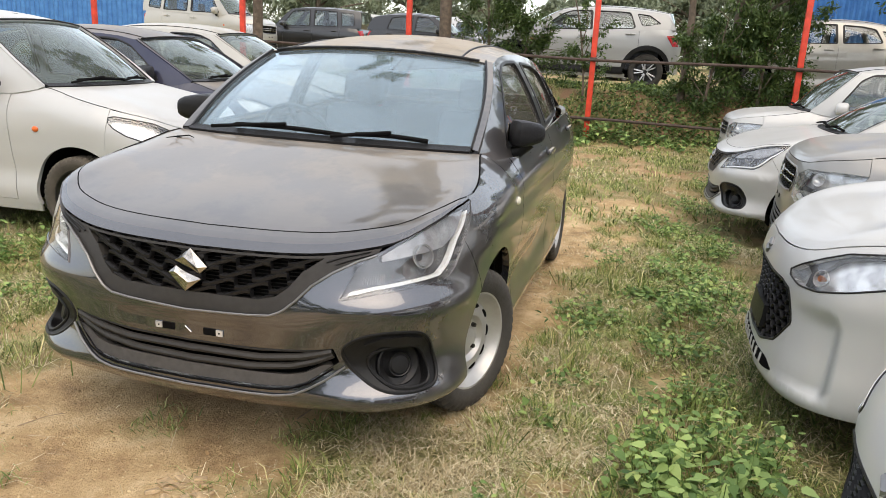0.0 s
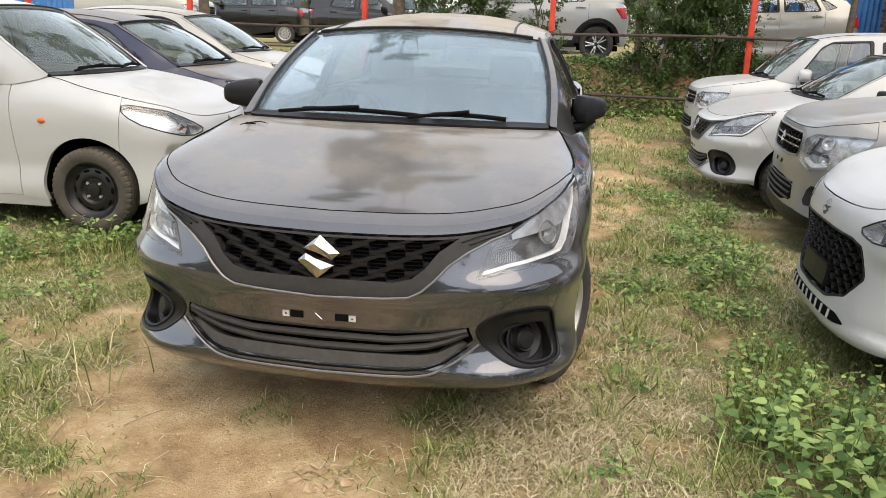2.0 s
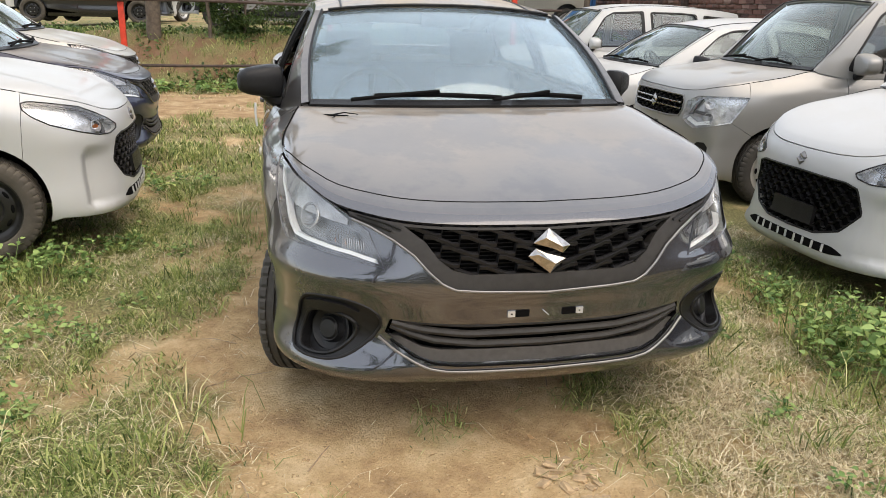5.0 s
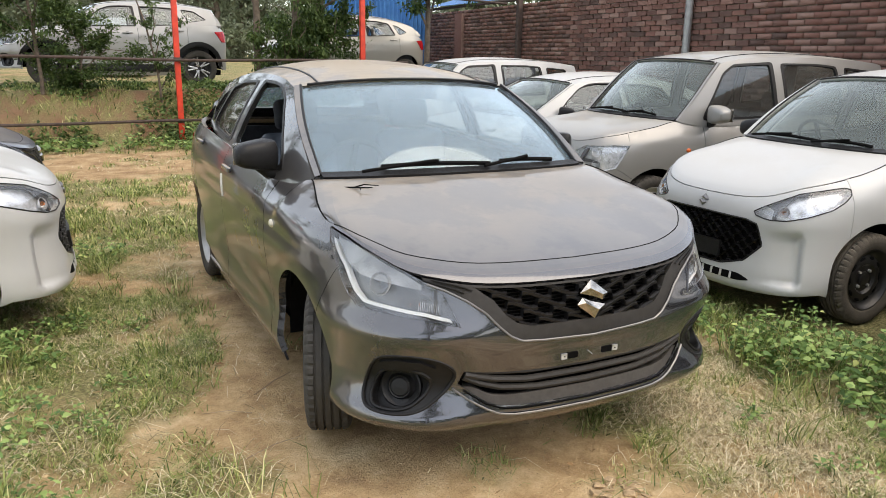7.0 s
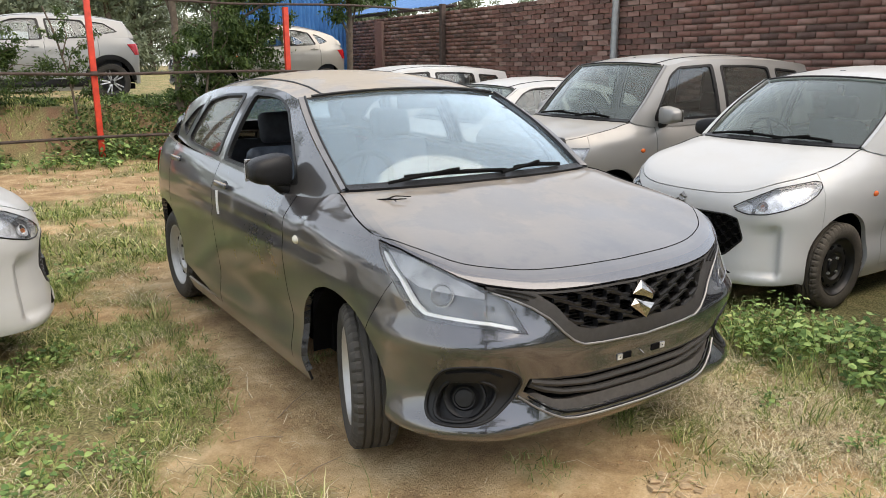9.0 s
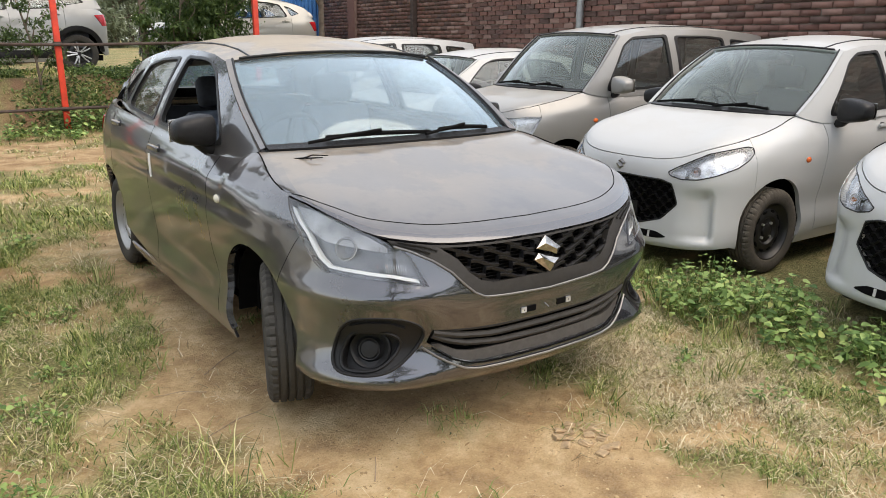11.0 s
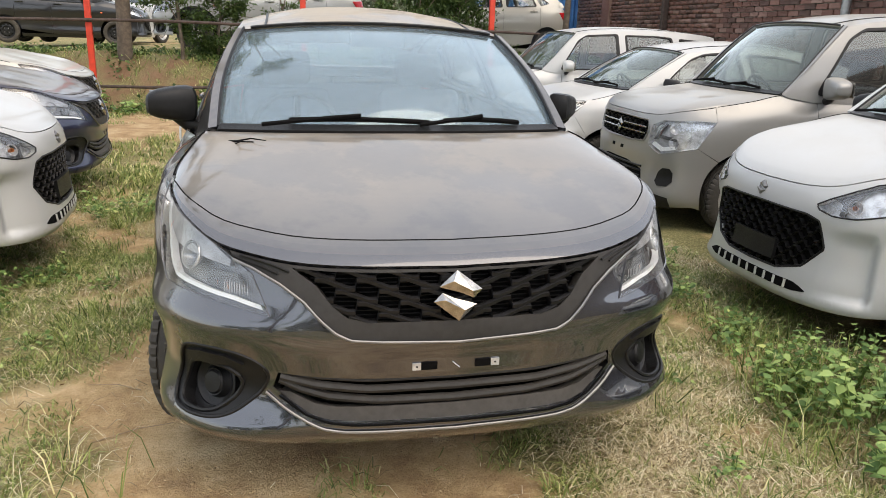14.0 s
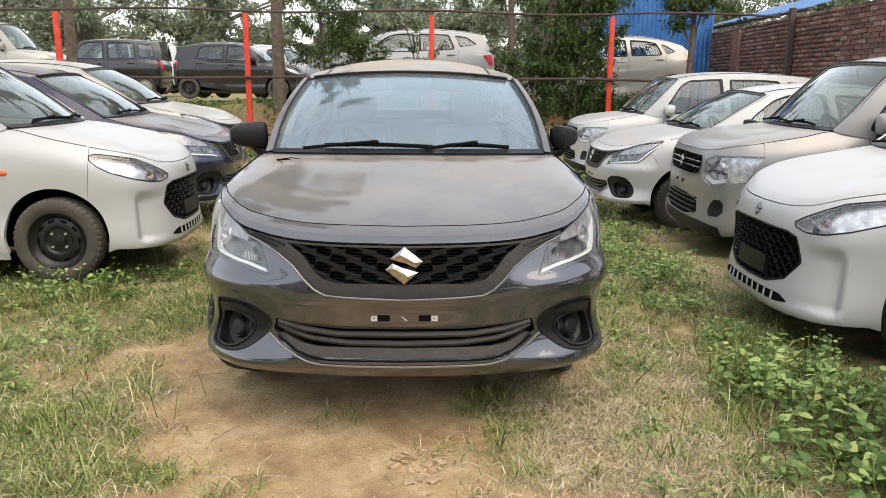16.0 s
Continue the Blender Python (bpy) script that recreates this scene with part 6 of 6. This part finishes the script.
tree("tree", 2.58, 12.75, 0.115, 3.8, [(0.5, -0.2, 2.2), (1.0, -0.3, 1.9), (1.5, -0.3, 2.6), (2.1, -0.3, 2.5), (0.3, -0.1, 1.4), (0.8, -0.1, 1.1), (-0.4, 0.0, 1.3), (0.0, -0.2, 3.2), (1.2, 0.2, 3.4), (2.3, 0.0, 3.2)], 0, 1150, 0.105, 0.36,
     "leafy tree with drooping branches over the fence")
tree("bush", 2.15, 12.35, 0.03, 1.2, [(-0.5, 0, 0.6), (0.1, -0.1, 1.2), (0.5, 0, 1.5), (-0.6, 0.1, 1.3), (0.7, 0, 0.7), (0.0, 0, 1.8), (0.3, 0, 0.4)], 0, 560, 0.085, 0.28, "tangled green shrub at the fence", "bush", droop=0.5)
tree("bush", 3.05, 12.45, 0.03, 1.2, [(-0.4, 0, 1.0), (0.2, -0.1, 1.5), (0.5, 0, 1.2), (0.9, 0, 1.7), (0.0, 0, 2.0), (0.3, 0, 0.6)], 0, 520, 0.085, 0.27, "tangled green shrub at the fence", "bush", droop=0.5)
tree("tree", 5.4, 12.9, 0.07, 3.4, [(-0.6, -0.2, 2.2), (-0.2, -0.2, 2.7), (0.4, -0.2, 2.5), (0.0, 0, 3.2), (-0.9, 0, 2.9)], 0, 900, 0.10, 0.34, "slim tree with drooping leaves beside the wall")
tree("bush", -1.25, 12.95, 0.03, 1.0, [(-0.6, 0, 0.9), (0.1, -0.1, 1.2), (0.5, 0, 1.0), (0.9, 0.1, 0.7), (-0.2, 0.1, 1.6), (-0.9, 0.1, 0.6), (0.3, 0.1, 0.5), (-0.4, -0.1, 0.4)], 0, 1300, 0.07, 0.30, "dense green bush on the earth bank", "bush", droop=0.2)
tree("tree", -1.85, 12.85, 0.035, 2.3, [(-0.6, 0, 1.3), (0.2, -0.1, 1.7), (0.6, 0, 2.1), (-0.3, 0.1, 2.3), (-0.8, 0.1, 1.9), (0.9, 0.1, 1.5), (0.1, 0, 2.6), (0.7, -0.1, 2.5)], 0, 900, 0.072, 0.27, "bushy young tree on the earth bank", droop=0.4)
tree("bush", 3.4, 12.6, 0.03, 0.7, [(-0.5, 0, 0.5), (0.1, -0.1, 0.7), (0.5, 0, 0.5), (-0.9, 0.1, 0.4), (0.8, 0, 0.3)], 0, 1000, 0.075, 0.28, "dense green bush on the earth bank", "bush", droop=0.2)
tree("sapling", 0.02, 12.5, 0.022, 1.9, [(0.1, 0, 0.9), (0.25, 0, 1.3), (-0.1, 0, 1.7), (0.3, 0, 0.6)], 0, 320, 0.075, 0.16, "thin sapling beside the red fence post", "sapling", droop=0.4)
# trees far off, their haze put into the leaf colour
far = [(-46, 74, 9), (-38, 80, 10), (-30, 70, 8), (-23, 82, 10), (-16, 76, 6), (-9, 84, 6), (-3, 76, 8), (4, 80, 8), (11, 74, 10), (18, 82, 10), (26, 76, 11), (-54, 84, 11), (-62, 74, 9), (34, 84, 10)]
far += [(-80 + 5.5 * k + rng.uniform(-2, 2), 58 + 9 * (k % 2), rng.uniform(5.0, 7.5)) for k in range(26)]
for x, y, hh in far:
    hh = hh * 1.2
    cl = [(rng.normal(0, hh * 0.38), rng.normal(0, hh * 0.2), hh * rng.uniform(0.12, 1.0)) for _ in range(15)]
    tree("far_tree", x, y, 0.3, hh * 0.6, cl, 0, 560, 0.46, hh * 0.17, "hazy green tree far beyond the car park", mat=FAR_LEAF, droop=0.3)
# trees behind the way, which show only mirrored in paint and glass
for k in range(13):
    x, y, hh = -33 + 5.4 * k + rng.uniform(-1.5, 1.5), -24 - 5 * (k % 2) + rng.uniform(-1, 1), rng.uniform(5.5, 8.5)
    cl = [(rng.normal(0, hh * 0.36), rng.normal(0, hh * 0.2), hh * rng.uniform(0.10, 1.0)) for _ in range(14)]
    tree("far_tree", x, y, 0.25, hh * 0.6, cl, 0, 560, 0.44, hh * 0.17, "dark tree mirrored in the cars", droop=0.3)
# a tree behind the way, which shows only mirrored in the glass
tree("tree", -3.6, -6.5, 0.18, 5.0, [(-0.9, 0.3, 5.0), (0.9, 0.5, 5.6), (0.3, 1.3, 6.4), (-0.4, -0.5, 5.9), (1.4, 1.2, 5.2)], 0, 900, 0.16, 0.7, "tree mirrored in the windscreens")

# ---- fence, walls and sheds ----
RED_PAINT = plain("red_post_paint", (0.62, 0.050, 0.022), 0.55, 0, 0.25, 8, 0.2, 90)
RUST = plain("rusty_iron", (0.085, 0.060, 0.050), 0.8, 0.3, 0.35, 18, 0.4, 80)
fence = tagged(new("fence"), "red and rusty iron pipe fence", "fence", kind="structure")
for x in (-9.9, -6.52, -3.14, 0.22, 3.52):
    z = float(ground_height(x, 11.7))
    b = box_bm((x - 0.045, 11.66, z - 0.1), (x + 0.045, 11.74, 2.55), 0.006)
    post = part("post", b, RED_PAINT, fence, "red painted iron post")
    for zz in (0.40, 1.42):
        part("clamp", box_bm((x - 0.055, 11.63, zz - 0.03), (x + 0.055, 11.75, zz + 0.03), 0.004), RUST, post)
for z, y, s in ((2.60, 11.70, 0.05), (1.42, 11.62, 0.028), (0.40, 11.62, 0.024)):
    pts = [(x, y, z + s * math.sin(x * 1.3 + z * 3) * 0.6) for x in np.linspace(-14, 4.4 if z < 2 else 6.6, 26)]
    part("rail", tube_bm(pts, 0.024 if z < 2 else 0.020, 8), RUST, fence, "rusty iron rail")

BRICK, nt, b = material("red_brick")
oi = nt.nodes.new("ShaderNodeObjectInfo")
gm = nt.nodes.new("ShaderNodeNewGeometry")
rnd = arith(nt, "FRACT", arith(nt, "ADD", oi.outputs["Random"], gm.outputs["Random Per Island"]))
col = ramp(nt, rnd, [(0.0, (0.060, 0.030, 0.026)), (0.35, (0.145, 0.058, 0.044)), (0.7, (0.215, 0.090, 0.068)), (1.0, (0.32, 0.20, 0.165))])
col = mix(nt, arith(nt, "MULTIPLY", noise_tex(nt, 9, 5), 0.55), col, (0.22, 0.15, 0.12))
nt.links.new(col, b.inputs["Base Color"])
b.inputs["Roughness"].default_value = 0.9
bump(nt, b, noise_tex(nt, 60, 4), 0.6, 0.01)
MORTAR = plain("mortar", (0.22, 0.185, 0.155), 0.95, 0, 0.3, 9, 0.6, 60)
wall_x = lambda y: 6.05 + 0.06 * y
BLUE, nt, b = material("blue_sheet_metal")
nt.links.new(ramp(nt, noise_tex(nt, 3, 5), [(0.3, (0.03, 0.14, 0.38)), (0.7, (0.07, 0.24, 0.52))]), b.inputs["Base Color"])
b.inputs["Roughness"].default_value, b.inputs["Metallic"].default_value = 0.45, 0.2


def corrugated(name, p, along, up, length, height, label, wave=0.02, pitch=0.11):
    p, along, up = Vector(p), Vector(along).normalized(), Vector(up).normalized()
    n = along.cross(up)
    k = int(length / pitch * 6)
    rows = [[tuple(p + along * (length * i / k) + up * h + n * (wave * math.cos(2 * math.pi * i / 6))) for i in range(k + 1)] for h in (0, height / 2, height)]
    ob = part(name, grid_mesh(np.array(rows), 0.003), BLUE)
    return tagged(ob, label, "sheet metal", kind="structure")


corrugated("wall_blue", (4.3, 16.35, 0.8), (1, 0, 0), (0, 0, 1), 2.8, 3.6, "blue corrugated metal sheet wall")
corrugated("backdrop_fence", (-40, 27, 0.85), (1, 0, 0), (0, 0, 1), 23.5, 2.3, "blue corrugated metal fence far off", 0.03, 0.25)
for k in range(5):
    corrugated("roof_sheet", (6.95, 11.6 + k * 0.92, 2.72), (0.0, 1, 0), (1, 0, 0.28), 0.95, 3.0, "blue sheet metal shed roof above the wall", 0.008, 0.16)
part_ = part("roof_beam", tube_bm([(6.9, 11.2, 2.68), (7.1, 16.3, 2.68)], 0.03, 8), RUST)
tagged(part_, "rusty beam under the shed roof", "beam", kind="structure")
post = part("shed_post", box_bm((6.60, 11.25, 0), (6.70, 11.35, 2.7), 0.01), RUST)
tagged(post, "dark rusty iron post against the brick wall", "post", kind="structure")
GALV = plain("galvanised_pipe", (0.33, 0.34, 0.34), 0.45, 0.7, 0.2, 10)
pipe = part("pipe", tube_bm([(wall_x(6.35) - 0.09, 6.35, 0), (wall_x(6.35) - 0.09, 6.35, 4.2)], 0.055, 14), GALV)
tagged(pipe, "grey steel pipe standing against the brick wall", "pipe", kind="structure")


# ---- small things on the ground ----
STONE = leaf_colours("pebble", [(0.0, (0.30, 0.20, 0.105)), (0.5, (0.52, 0.37, 0.20)), (1.0, (0.70, 0.54, 0.32))], 0.95, 0.0)
DRY_LEAF = leaf_colours("dry_leaf", [(0.0, (0.24, 0.13, 0.06)), (0.5, (0.42, 0.27, 0.13)), (1.0, (0.60, 0.48, 0.28))], 0.8, 0.1)
oct_v = np.array([(1, 0, 0), (-1, 0, 0), (0, 1, 0), (0, -1, 0), (0, 0, 0.75), (0, 0, -0.5), (0.6, 0.6, 0.4), (-0.6, 0.55, 0.45), (-0.55, -0.6, 0.4), (0.6, -0.6, 0.35)])
oct_f = np.array([(0, 6, 4), (6, 2, 4), (2, 7, 4), (7, 1, 4), (1, 8, 4), (8, 3, 4), (3, 9, 4), (9, 0, 4), (0, 2, 6), (2, 1, 7), (1, 3, 8), (3, 0, 9)])


def lumps(x, y, size):
    n = len(x)
    V = oct_v[None] * (1 + rng.normal(0, 0.18, (n, 10, 3))) * size[:, None, None]
    a = rng.uniform(0, 6.28, n)
    X = V[..., 0] * np.cos(a)[:, None] * 1.25 - V[..., 1] * np.sin(a)[:, None]
    Y = V[..., 0] * np.sin(a)[:, None] * 1.25 + V[..., 1] * np.cos(a)[:, None]
    V = np.stack([X + x[:, None], Y + y[:, None], V[..., 2] + ground_height(x, y)[:, None]], 2)
    return V.reshape(-1, 3), (oct_f[None] + (np.arange(n) * 10)[:, None, None]).reshape(-1, 3)


x, y = scatter(46000, -2.6, 1.9, -1.7, 4.6, lambda x, y: np.clip(0.9 - turf(x, y), 0.02, 1) * np.clip(0.45 + 0.8 * wobble(x, y, 0.3, 41), 0.05, 1))
V, T = lumps(x, y, np.clip(rng.lognormal(-5.95, 0.5, len(x)), 0.0012, 0.009))
tri_mesh("pebbles", V, T, STONE, "small pebbles and crumbs of dry earth", "pebbles")
x, y = scatter(900, -3.0, 2.2, -1.6, 5.0, lambda x, y: np.clip(turf(x, y) + 0.1, 0, 0.7))
P = np.stack([x, y, ground_height(x, y) + 0.012], 1)
V, T = leaf_cloud(P, 0.040, NARROW, 0.0, 0.25)
tri_mesh("fallen_leaves", V, T, DRY_LEAF, "dry brown fallen leaves in the grass", "leaves")
CLOD = plain("cracked_mud", (0.46, 0.33, 0.195), 0.95, 0, 0.3, 40, 0.7, 120)
for k in range(26):
    a, r = rng.uniform(0, 6.28), 0.11 * math.sqrt(rng.uniform(0, 1))
    x, y = 0.06 + r * math.cos(a) * 0.9, -0.18 + r * math.sin(a) * 1.2
    s = rng.uniform(0.009, 0.026)
    b = box_bm((-s, -s * rng.uniform(0.5, 1.0), -s * 0.25), (s, s * rng.uniform(0.5, 1), s * 0.3), s * 0.15, seg=1)
    for v in b.verts:
        v.co += Vector(rng.normal(0, s * 0.12, 3))
    ob = part("mud_clod", b, CLOD, smooth=False)
    ob.matrix_basis = pose(x, y, float(ground_height(x, y)) + s * 0.15, rng.uniform(-18, 18), rng.uniform(-18, 18), rng.uniform(0, 360))
    tagged(ob, "flat crumb of cracked dry mud on the earth", "mud clod", "mud clods")
TWIG = plain("dry_twig", (0.36, 0.26, 0.16), 0.9, 0, 0.3, 30)
for x, y, l, a in ((-1.0, 0.75, 0.28, 20), (-1.12, 1.1, 0.22, 160), (-0.72, 0.1, 0.16, 60), (-0.95, -0.1, 0.24, 100), (0.55, 0.35, 0.16, 30), (0.75, 0.0, 0.2, 150), (-0.6, -0.5, 0.2, 10), (0.2, 0.5, 0.14, 80), (-0.85, 1.35, 0.30, 40)):
    z = float(ground_height(x, y)) + 0.008
    c, s = math.cos(radians(a)) * l / 2, math.sin(radians(a)) * l / 2
    ob = part("twig", tube_bm([(-c, -s, 0), (0.01, 0.012, 0.008), (c, s, 0.002)], 0.003, 5, None, 0.5), TWIG)
    ob.location = (x, y, z)
    tagged(ob, "thin dry twig lying on the earth", "twig", "twigs")


# ---- the parked cars ----
FRONT = {"holes": [chaikin(FOG, 2), INTAKE]}
car, sk, bp = build_car("hatchback", HATCH, PAINT_GREY, "dusty dark grey hatchback parked on bare earth", steer=-20, step=0.027, open_windows={(-1, 0)}, repeater_mat=PALE_LENS, front=FRONT, wrap=WRAP, glass=DUSTED_GLASS, screen=WINDSCREEN)
hatch_front(car, sk, bp)
ral, sk, bp = build_car("small_car", SMALL, PAINT_WHITE, "white small hatchback with black steel wheels", step=0.035, rim=BLACK_STEEL, rubber=MUD_RUBBER, glass=DIRTY_GLASS)
small_front(ral, sk, bp)
tagged(ral, group="white small cars")
ral.matrix_basis = pose(1.922, 1.43, 0, 0, 0, -90.6)
copy_thing(ral, pose(1.89, -0.59, 0, 0, 0, -90))
lal = copy_thing(ral, pose(-1.658, 2.963, 0.05, 0, 0, 92))
tagged(lal, "dusty white small hatchback standing in grass")
wg, sk, bp = build_car("wagon", TALL, PAINT_SILVER, "dusty silver tall wagon with an amber side repeater", mirror_mat=PAINT_SILVER, glass=DIRTY_GLASS)
tall_front(wg, sk, bp)
wg.matrix_basis = pose(2.30, 3.83, -0.02, 0, 0, -93.5)
b2, sk, bp = build_car("hatchback", HATCH, PAINT_WHITE, "clean white hatchback with black mirrors", front=FRONT)
hatch_front(b2, sk, bp)
b2.matrix_basis = pose(1.945, 5.82, -0.125, 0, 0, -90)
b3, sk, bp = build_car("hatchback", HATCH, PAINT_BLUE, "dark blue hatchback with a dusty bonnet", front=FRONT, glass=DIRTY_GLASS)
hatch_front(b3, sk, bp, CHROME)
b3.matrix_basis = pose(-1.80, 5.10, 0, 0, 0, 93)
CROSS = dict(TALL, lamp_bowl=LAMP_SILVER)
w1, sk, bp = build_car("crossover", CROSS, PAINT_WHITE, "white small crossover with a black lower bumper", mirror_mat=PAINT_WHITE, step=0.09)
tall_front(w1, sk, bp)
w1.matrix_basis = pose(2.21, 8.60, -0.03, 0, 0, -90) @ Matrix.Diagonal((0.94, 0.98, 0.94, 1))


def repaint(ob, old, fresh):
    """Gives a copy of a car another paint."""
    for o in (ob, *ob.children_recursive):
        if o.type == "MESH":
            for slot in o.material_slots:
                if slot.material is old:
                    slot.link = "OBJECT"
                    slot.material = fresh
    return ob


def far_car(src, name, label, x, y, z, turn, scale, old, fresh):
    m = pose(x, y, z, 0, 0, turn)
    ob = copy_thing(src, m)
    ob.scale = scale
    ob.name = name
    tagged(ob, label, "car")
    return repaint(ob, old, fresh)


far_car(b2, "hatchback", "pale silver hatchback with a dusty windscreen", -2.25, 7.30, 0, 93, (1.0, 1.04, 1.06), PAINT_WHITE, PAINT_CREAM)
SUV = dict(HATCH, sill=0.24, chin=0.28, axles=(0.80, 3.36), wheel=0.325, arch=0.385,
    rail=[(1.70, 1.385), (1.95, 1.430), (2.4, 1.445), (2.9, 1.440), (3.35, 1.415), (3.66, 1.375)], roof_end=(3.76, 1.41),
    tail=[(3.66, 1.375), (3.78, 1.22), (3.83, 1.09)],
    windows=[HATCH["windows"][0], [(2.40, 1.055), (2.375, 1.400), (2.72, 1.398), (2.98, 1.385), (3.10, 1.12), (3.05, 1.090)],
             [(3.22, 1.14), (3.10, 1.370), (3.34, 1.345), (3.56, 1.20)]])
su, sk, bp = build_car("suv", SUV, PAINT_SHADED_WHITE, "white sport utility car with black wheel arches on the raised ground", mirror_mat=PAINT_SHADED_WHITE, step=0.10, cladding=BLACK_PLASTIC, front=FRONT, rim=ALLOY)
hatch_front(su, sk, bp)
su.matrix_basis = pose(-2.62, 15.45, 0.86, 0, 0, -90) @ Matrix.Diagonal((1.06, 1.09, 1.10, 1))
far_car(b2, "hatchback", "pale silver hatchback on the raised ground", 2.30, 14.95, 0.86, -90, (0.95, 0.95, 1.02), PAINT_WHITE, PAINT_CREAM)
far_car(ral, "small_car", "black small hatchback on the raised ground", -3.15, 19.1, 0.86, 90, (1.0, 1.0, 1.0), PAINT_WHITE, PAINT_BLACK)
far_car(w1, "suv", "dark sport utility car with a red tail lamp", -11.6, 21.3, 0.86, -84, (1.05, 1.05, 1.02), PAINT_WHITE, PAINT_BLACK)
far_car(w1, "suv", "white sport utility car with a red tail lamp", -12.3, 25.2, 0.86, -86, (1.05, 1.05, 1.05), PAINT_WHITE, PAINT_WHITE)
far_car(w1, "van", "white van with a tall cab", -8.9, 17.3, 0.86, 92, (0.95, 0.95, 1.15), PAINT_WHITE, PAINT_CREAM)
far_car(b2, "hatchback", "white car behind the black hatchback", -3.4, 22.5, 0.86, 150, (1, 1, 1), PAINT_WHITE, PAINT_WHITE)
far_car(b2, "hatchback", "white car far off behind the trees", 0.8, 23.0, 0.86, 160, (1, 1, 1), PAINT_WHITE, PAINT_WHITE)

# a withered twig on the grey car's bonnet, and a tag on its door handle
b = tube_bm([(-0.63, 0.90, 1.010), (-0.60, 0.86, 1.016), (-0.585, 0.82, 1.020), (-0.54, 0.80, 1.021)], 0.0045, 5, None, 0.5)
tube_bm([(-0.60, 0.86, 1.016), (-0.55, 0.87, 1.024), (-0.50, 0.83, 1.022)], 0.0035, 5, b, 0.5)
tube_bm([(-0.585, 0.82, 1.020), (-0.60, 0.78, 1.018)], 0.003, 5, b, 0.5)
twig = part("twig", b, MATT_BLACK)
tagged(twig, "dark withered twig lying on the bonnet", "twig")
tag = part("tag", tube_bm([(-0.905, 2.10, 0.915), (-0.907, 2.10, 0.86), (-0.902, 2.11, 0.79)], 0.006, 6), WHITE_BAR)
tagged(tag, "white strip hanging from the door handle", "tag")
for owner, y, z in ((ral, 1.72, 1.478), (wg, 1.62, 1.612)):
    for ob in [o for o in scene.objects if o.parent is None and o.name.split(".")[0] == owner.name.split(".")[0] and o.location.z < 0.5]:
        part("aerial_base", box_bm((-0.02, y, z - 0.01), (0.02, y + 0.07, z + 0.018), 0.006), BLACK_PLASTIC, ob)


# ---- the brick wall, brick by brick ----
wall = part("wall_east", grid_mesh(np.array([[(wall_x(y) + 0.02, y, z) for y in (-8, 4, 16.3)] for z in (-0.1, 2.52)])), MORTAR)
sol = bmesh.new()
for y0, y1 in ((-8, 16.3),):
    vs = [sol.verts.new(p) for p in ((wall_x(y0) + 0.015, y0, -0.1), (wall_x(y1) + 0.015, y1, -0.1), (wall_x(y1) + 0.25, y1, -0.1), (wall_x(y0) + 0.25, y0, -0.1))]
    up = [sol.verts.new((v.co.x, v.co.y, 2.52)) for v in vs]
    sol.faces.new(vs)
    sol.faces.new(up)
    for i in range(4):
        sol.faces.new((vs[i], vs[(i + 1) % 4], up[(i + 1) % 4], up[i]))
bmesh.ops.recalc_face_normals(sol, faces=sol.faces[:])
bpy.data.objects.remove(wall)
wall = part("wall_east", sol, MORTAR, smooth=False)
tagged(wall, "old red brick wall with pale mortar", "wall", kind="structure")
brick_me = []
for k in range(4):
    w, h = rng.uniform(0.106, 0.113), rng.uniform(0.0285, 0.0325)
    bm = box_bm((-0.03, -w, -h), (0.03, w, h), 0.0)
    for v in bm.verts:
        v.co += Vector(rng.normal(0, 0.0025, 3))
    me = bpy.data.meshes.new("brick")
    bm.to_mesh(me)
    bm.free()
    me.materials.append(BRICK)
    brick_me.append(me)
cube_f = np.array([(0, 1, 3), (0, 3, 2), (4, 6, 7), (4, 7, 5), (0, 4, 5), (0, 5, 1), (2, 3, 7), (2, 7, 6), (0, 2, 6), (0, 6, 4), (1, 5, 7), (1, 7, 3)])
cube_v = np.array([(a, b_, c) for a in (-0.03, 0.03) for b_ in (-0.11, 0.11) for c in (-0.031, 0.031)])
count, V, T = 0, [], []
turn = math.atan2(0.06, 1.0)
for r in range(34):
    z = 0.04 + r * 0.0755
    for c in range(-12, 68):
        y = (c + 0.5 * (r % 2)) * 0.238 + rng.normal(0, 0.004)
        x = wall_x(y) + rng.normal(0.012, 0.004)
        if y > 16.1 or y < -2.5 or z < 0.7 or z > 2.55:
            continue
        if 5.2 < y < 9.6 and z > 1.35 and count < 300:
            ob = new("brick", brick_me[int(rng.integers(4))])
            ob.parent = wall
            ob.matrix_basis = Matrix.Translation((x, y, z)) @ Matrix.Rotation(-turn, 4, "Z")
            count += 1
        else:
            o = len(V) * 8
            V.append(cube_v * [1, rng.uniform(0.94, 1.03), rng.uniform(0.93, 1.05)] + [x, y, z])
            T.append(cube_f + o)
rest = tri_mesh("brickwork", np.concatenate(V), np.concatenate(T), BRICK, "", "", parent=wall)
tagged(rest, kind="stuff")
for y in (14.2,):
    pier = part("pier", box_bm((wall_x(y) - 0.10, y - 0.17, 0), (wall_x(y) + 0.02, y + 0.17, 2.5), 0.008), BRICK, wall, "brick pier")
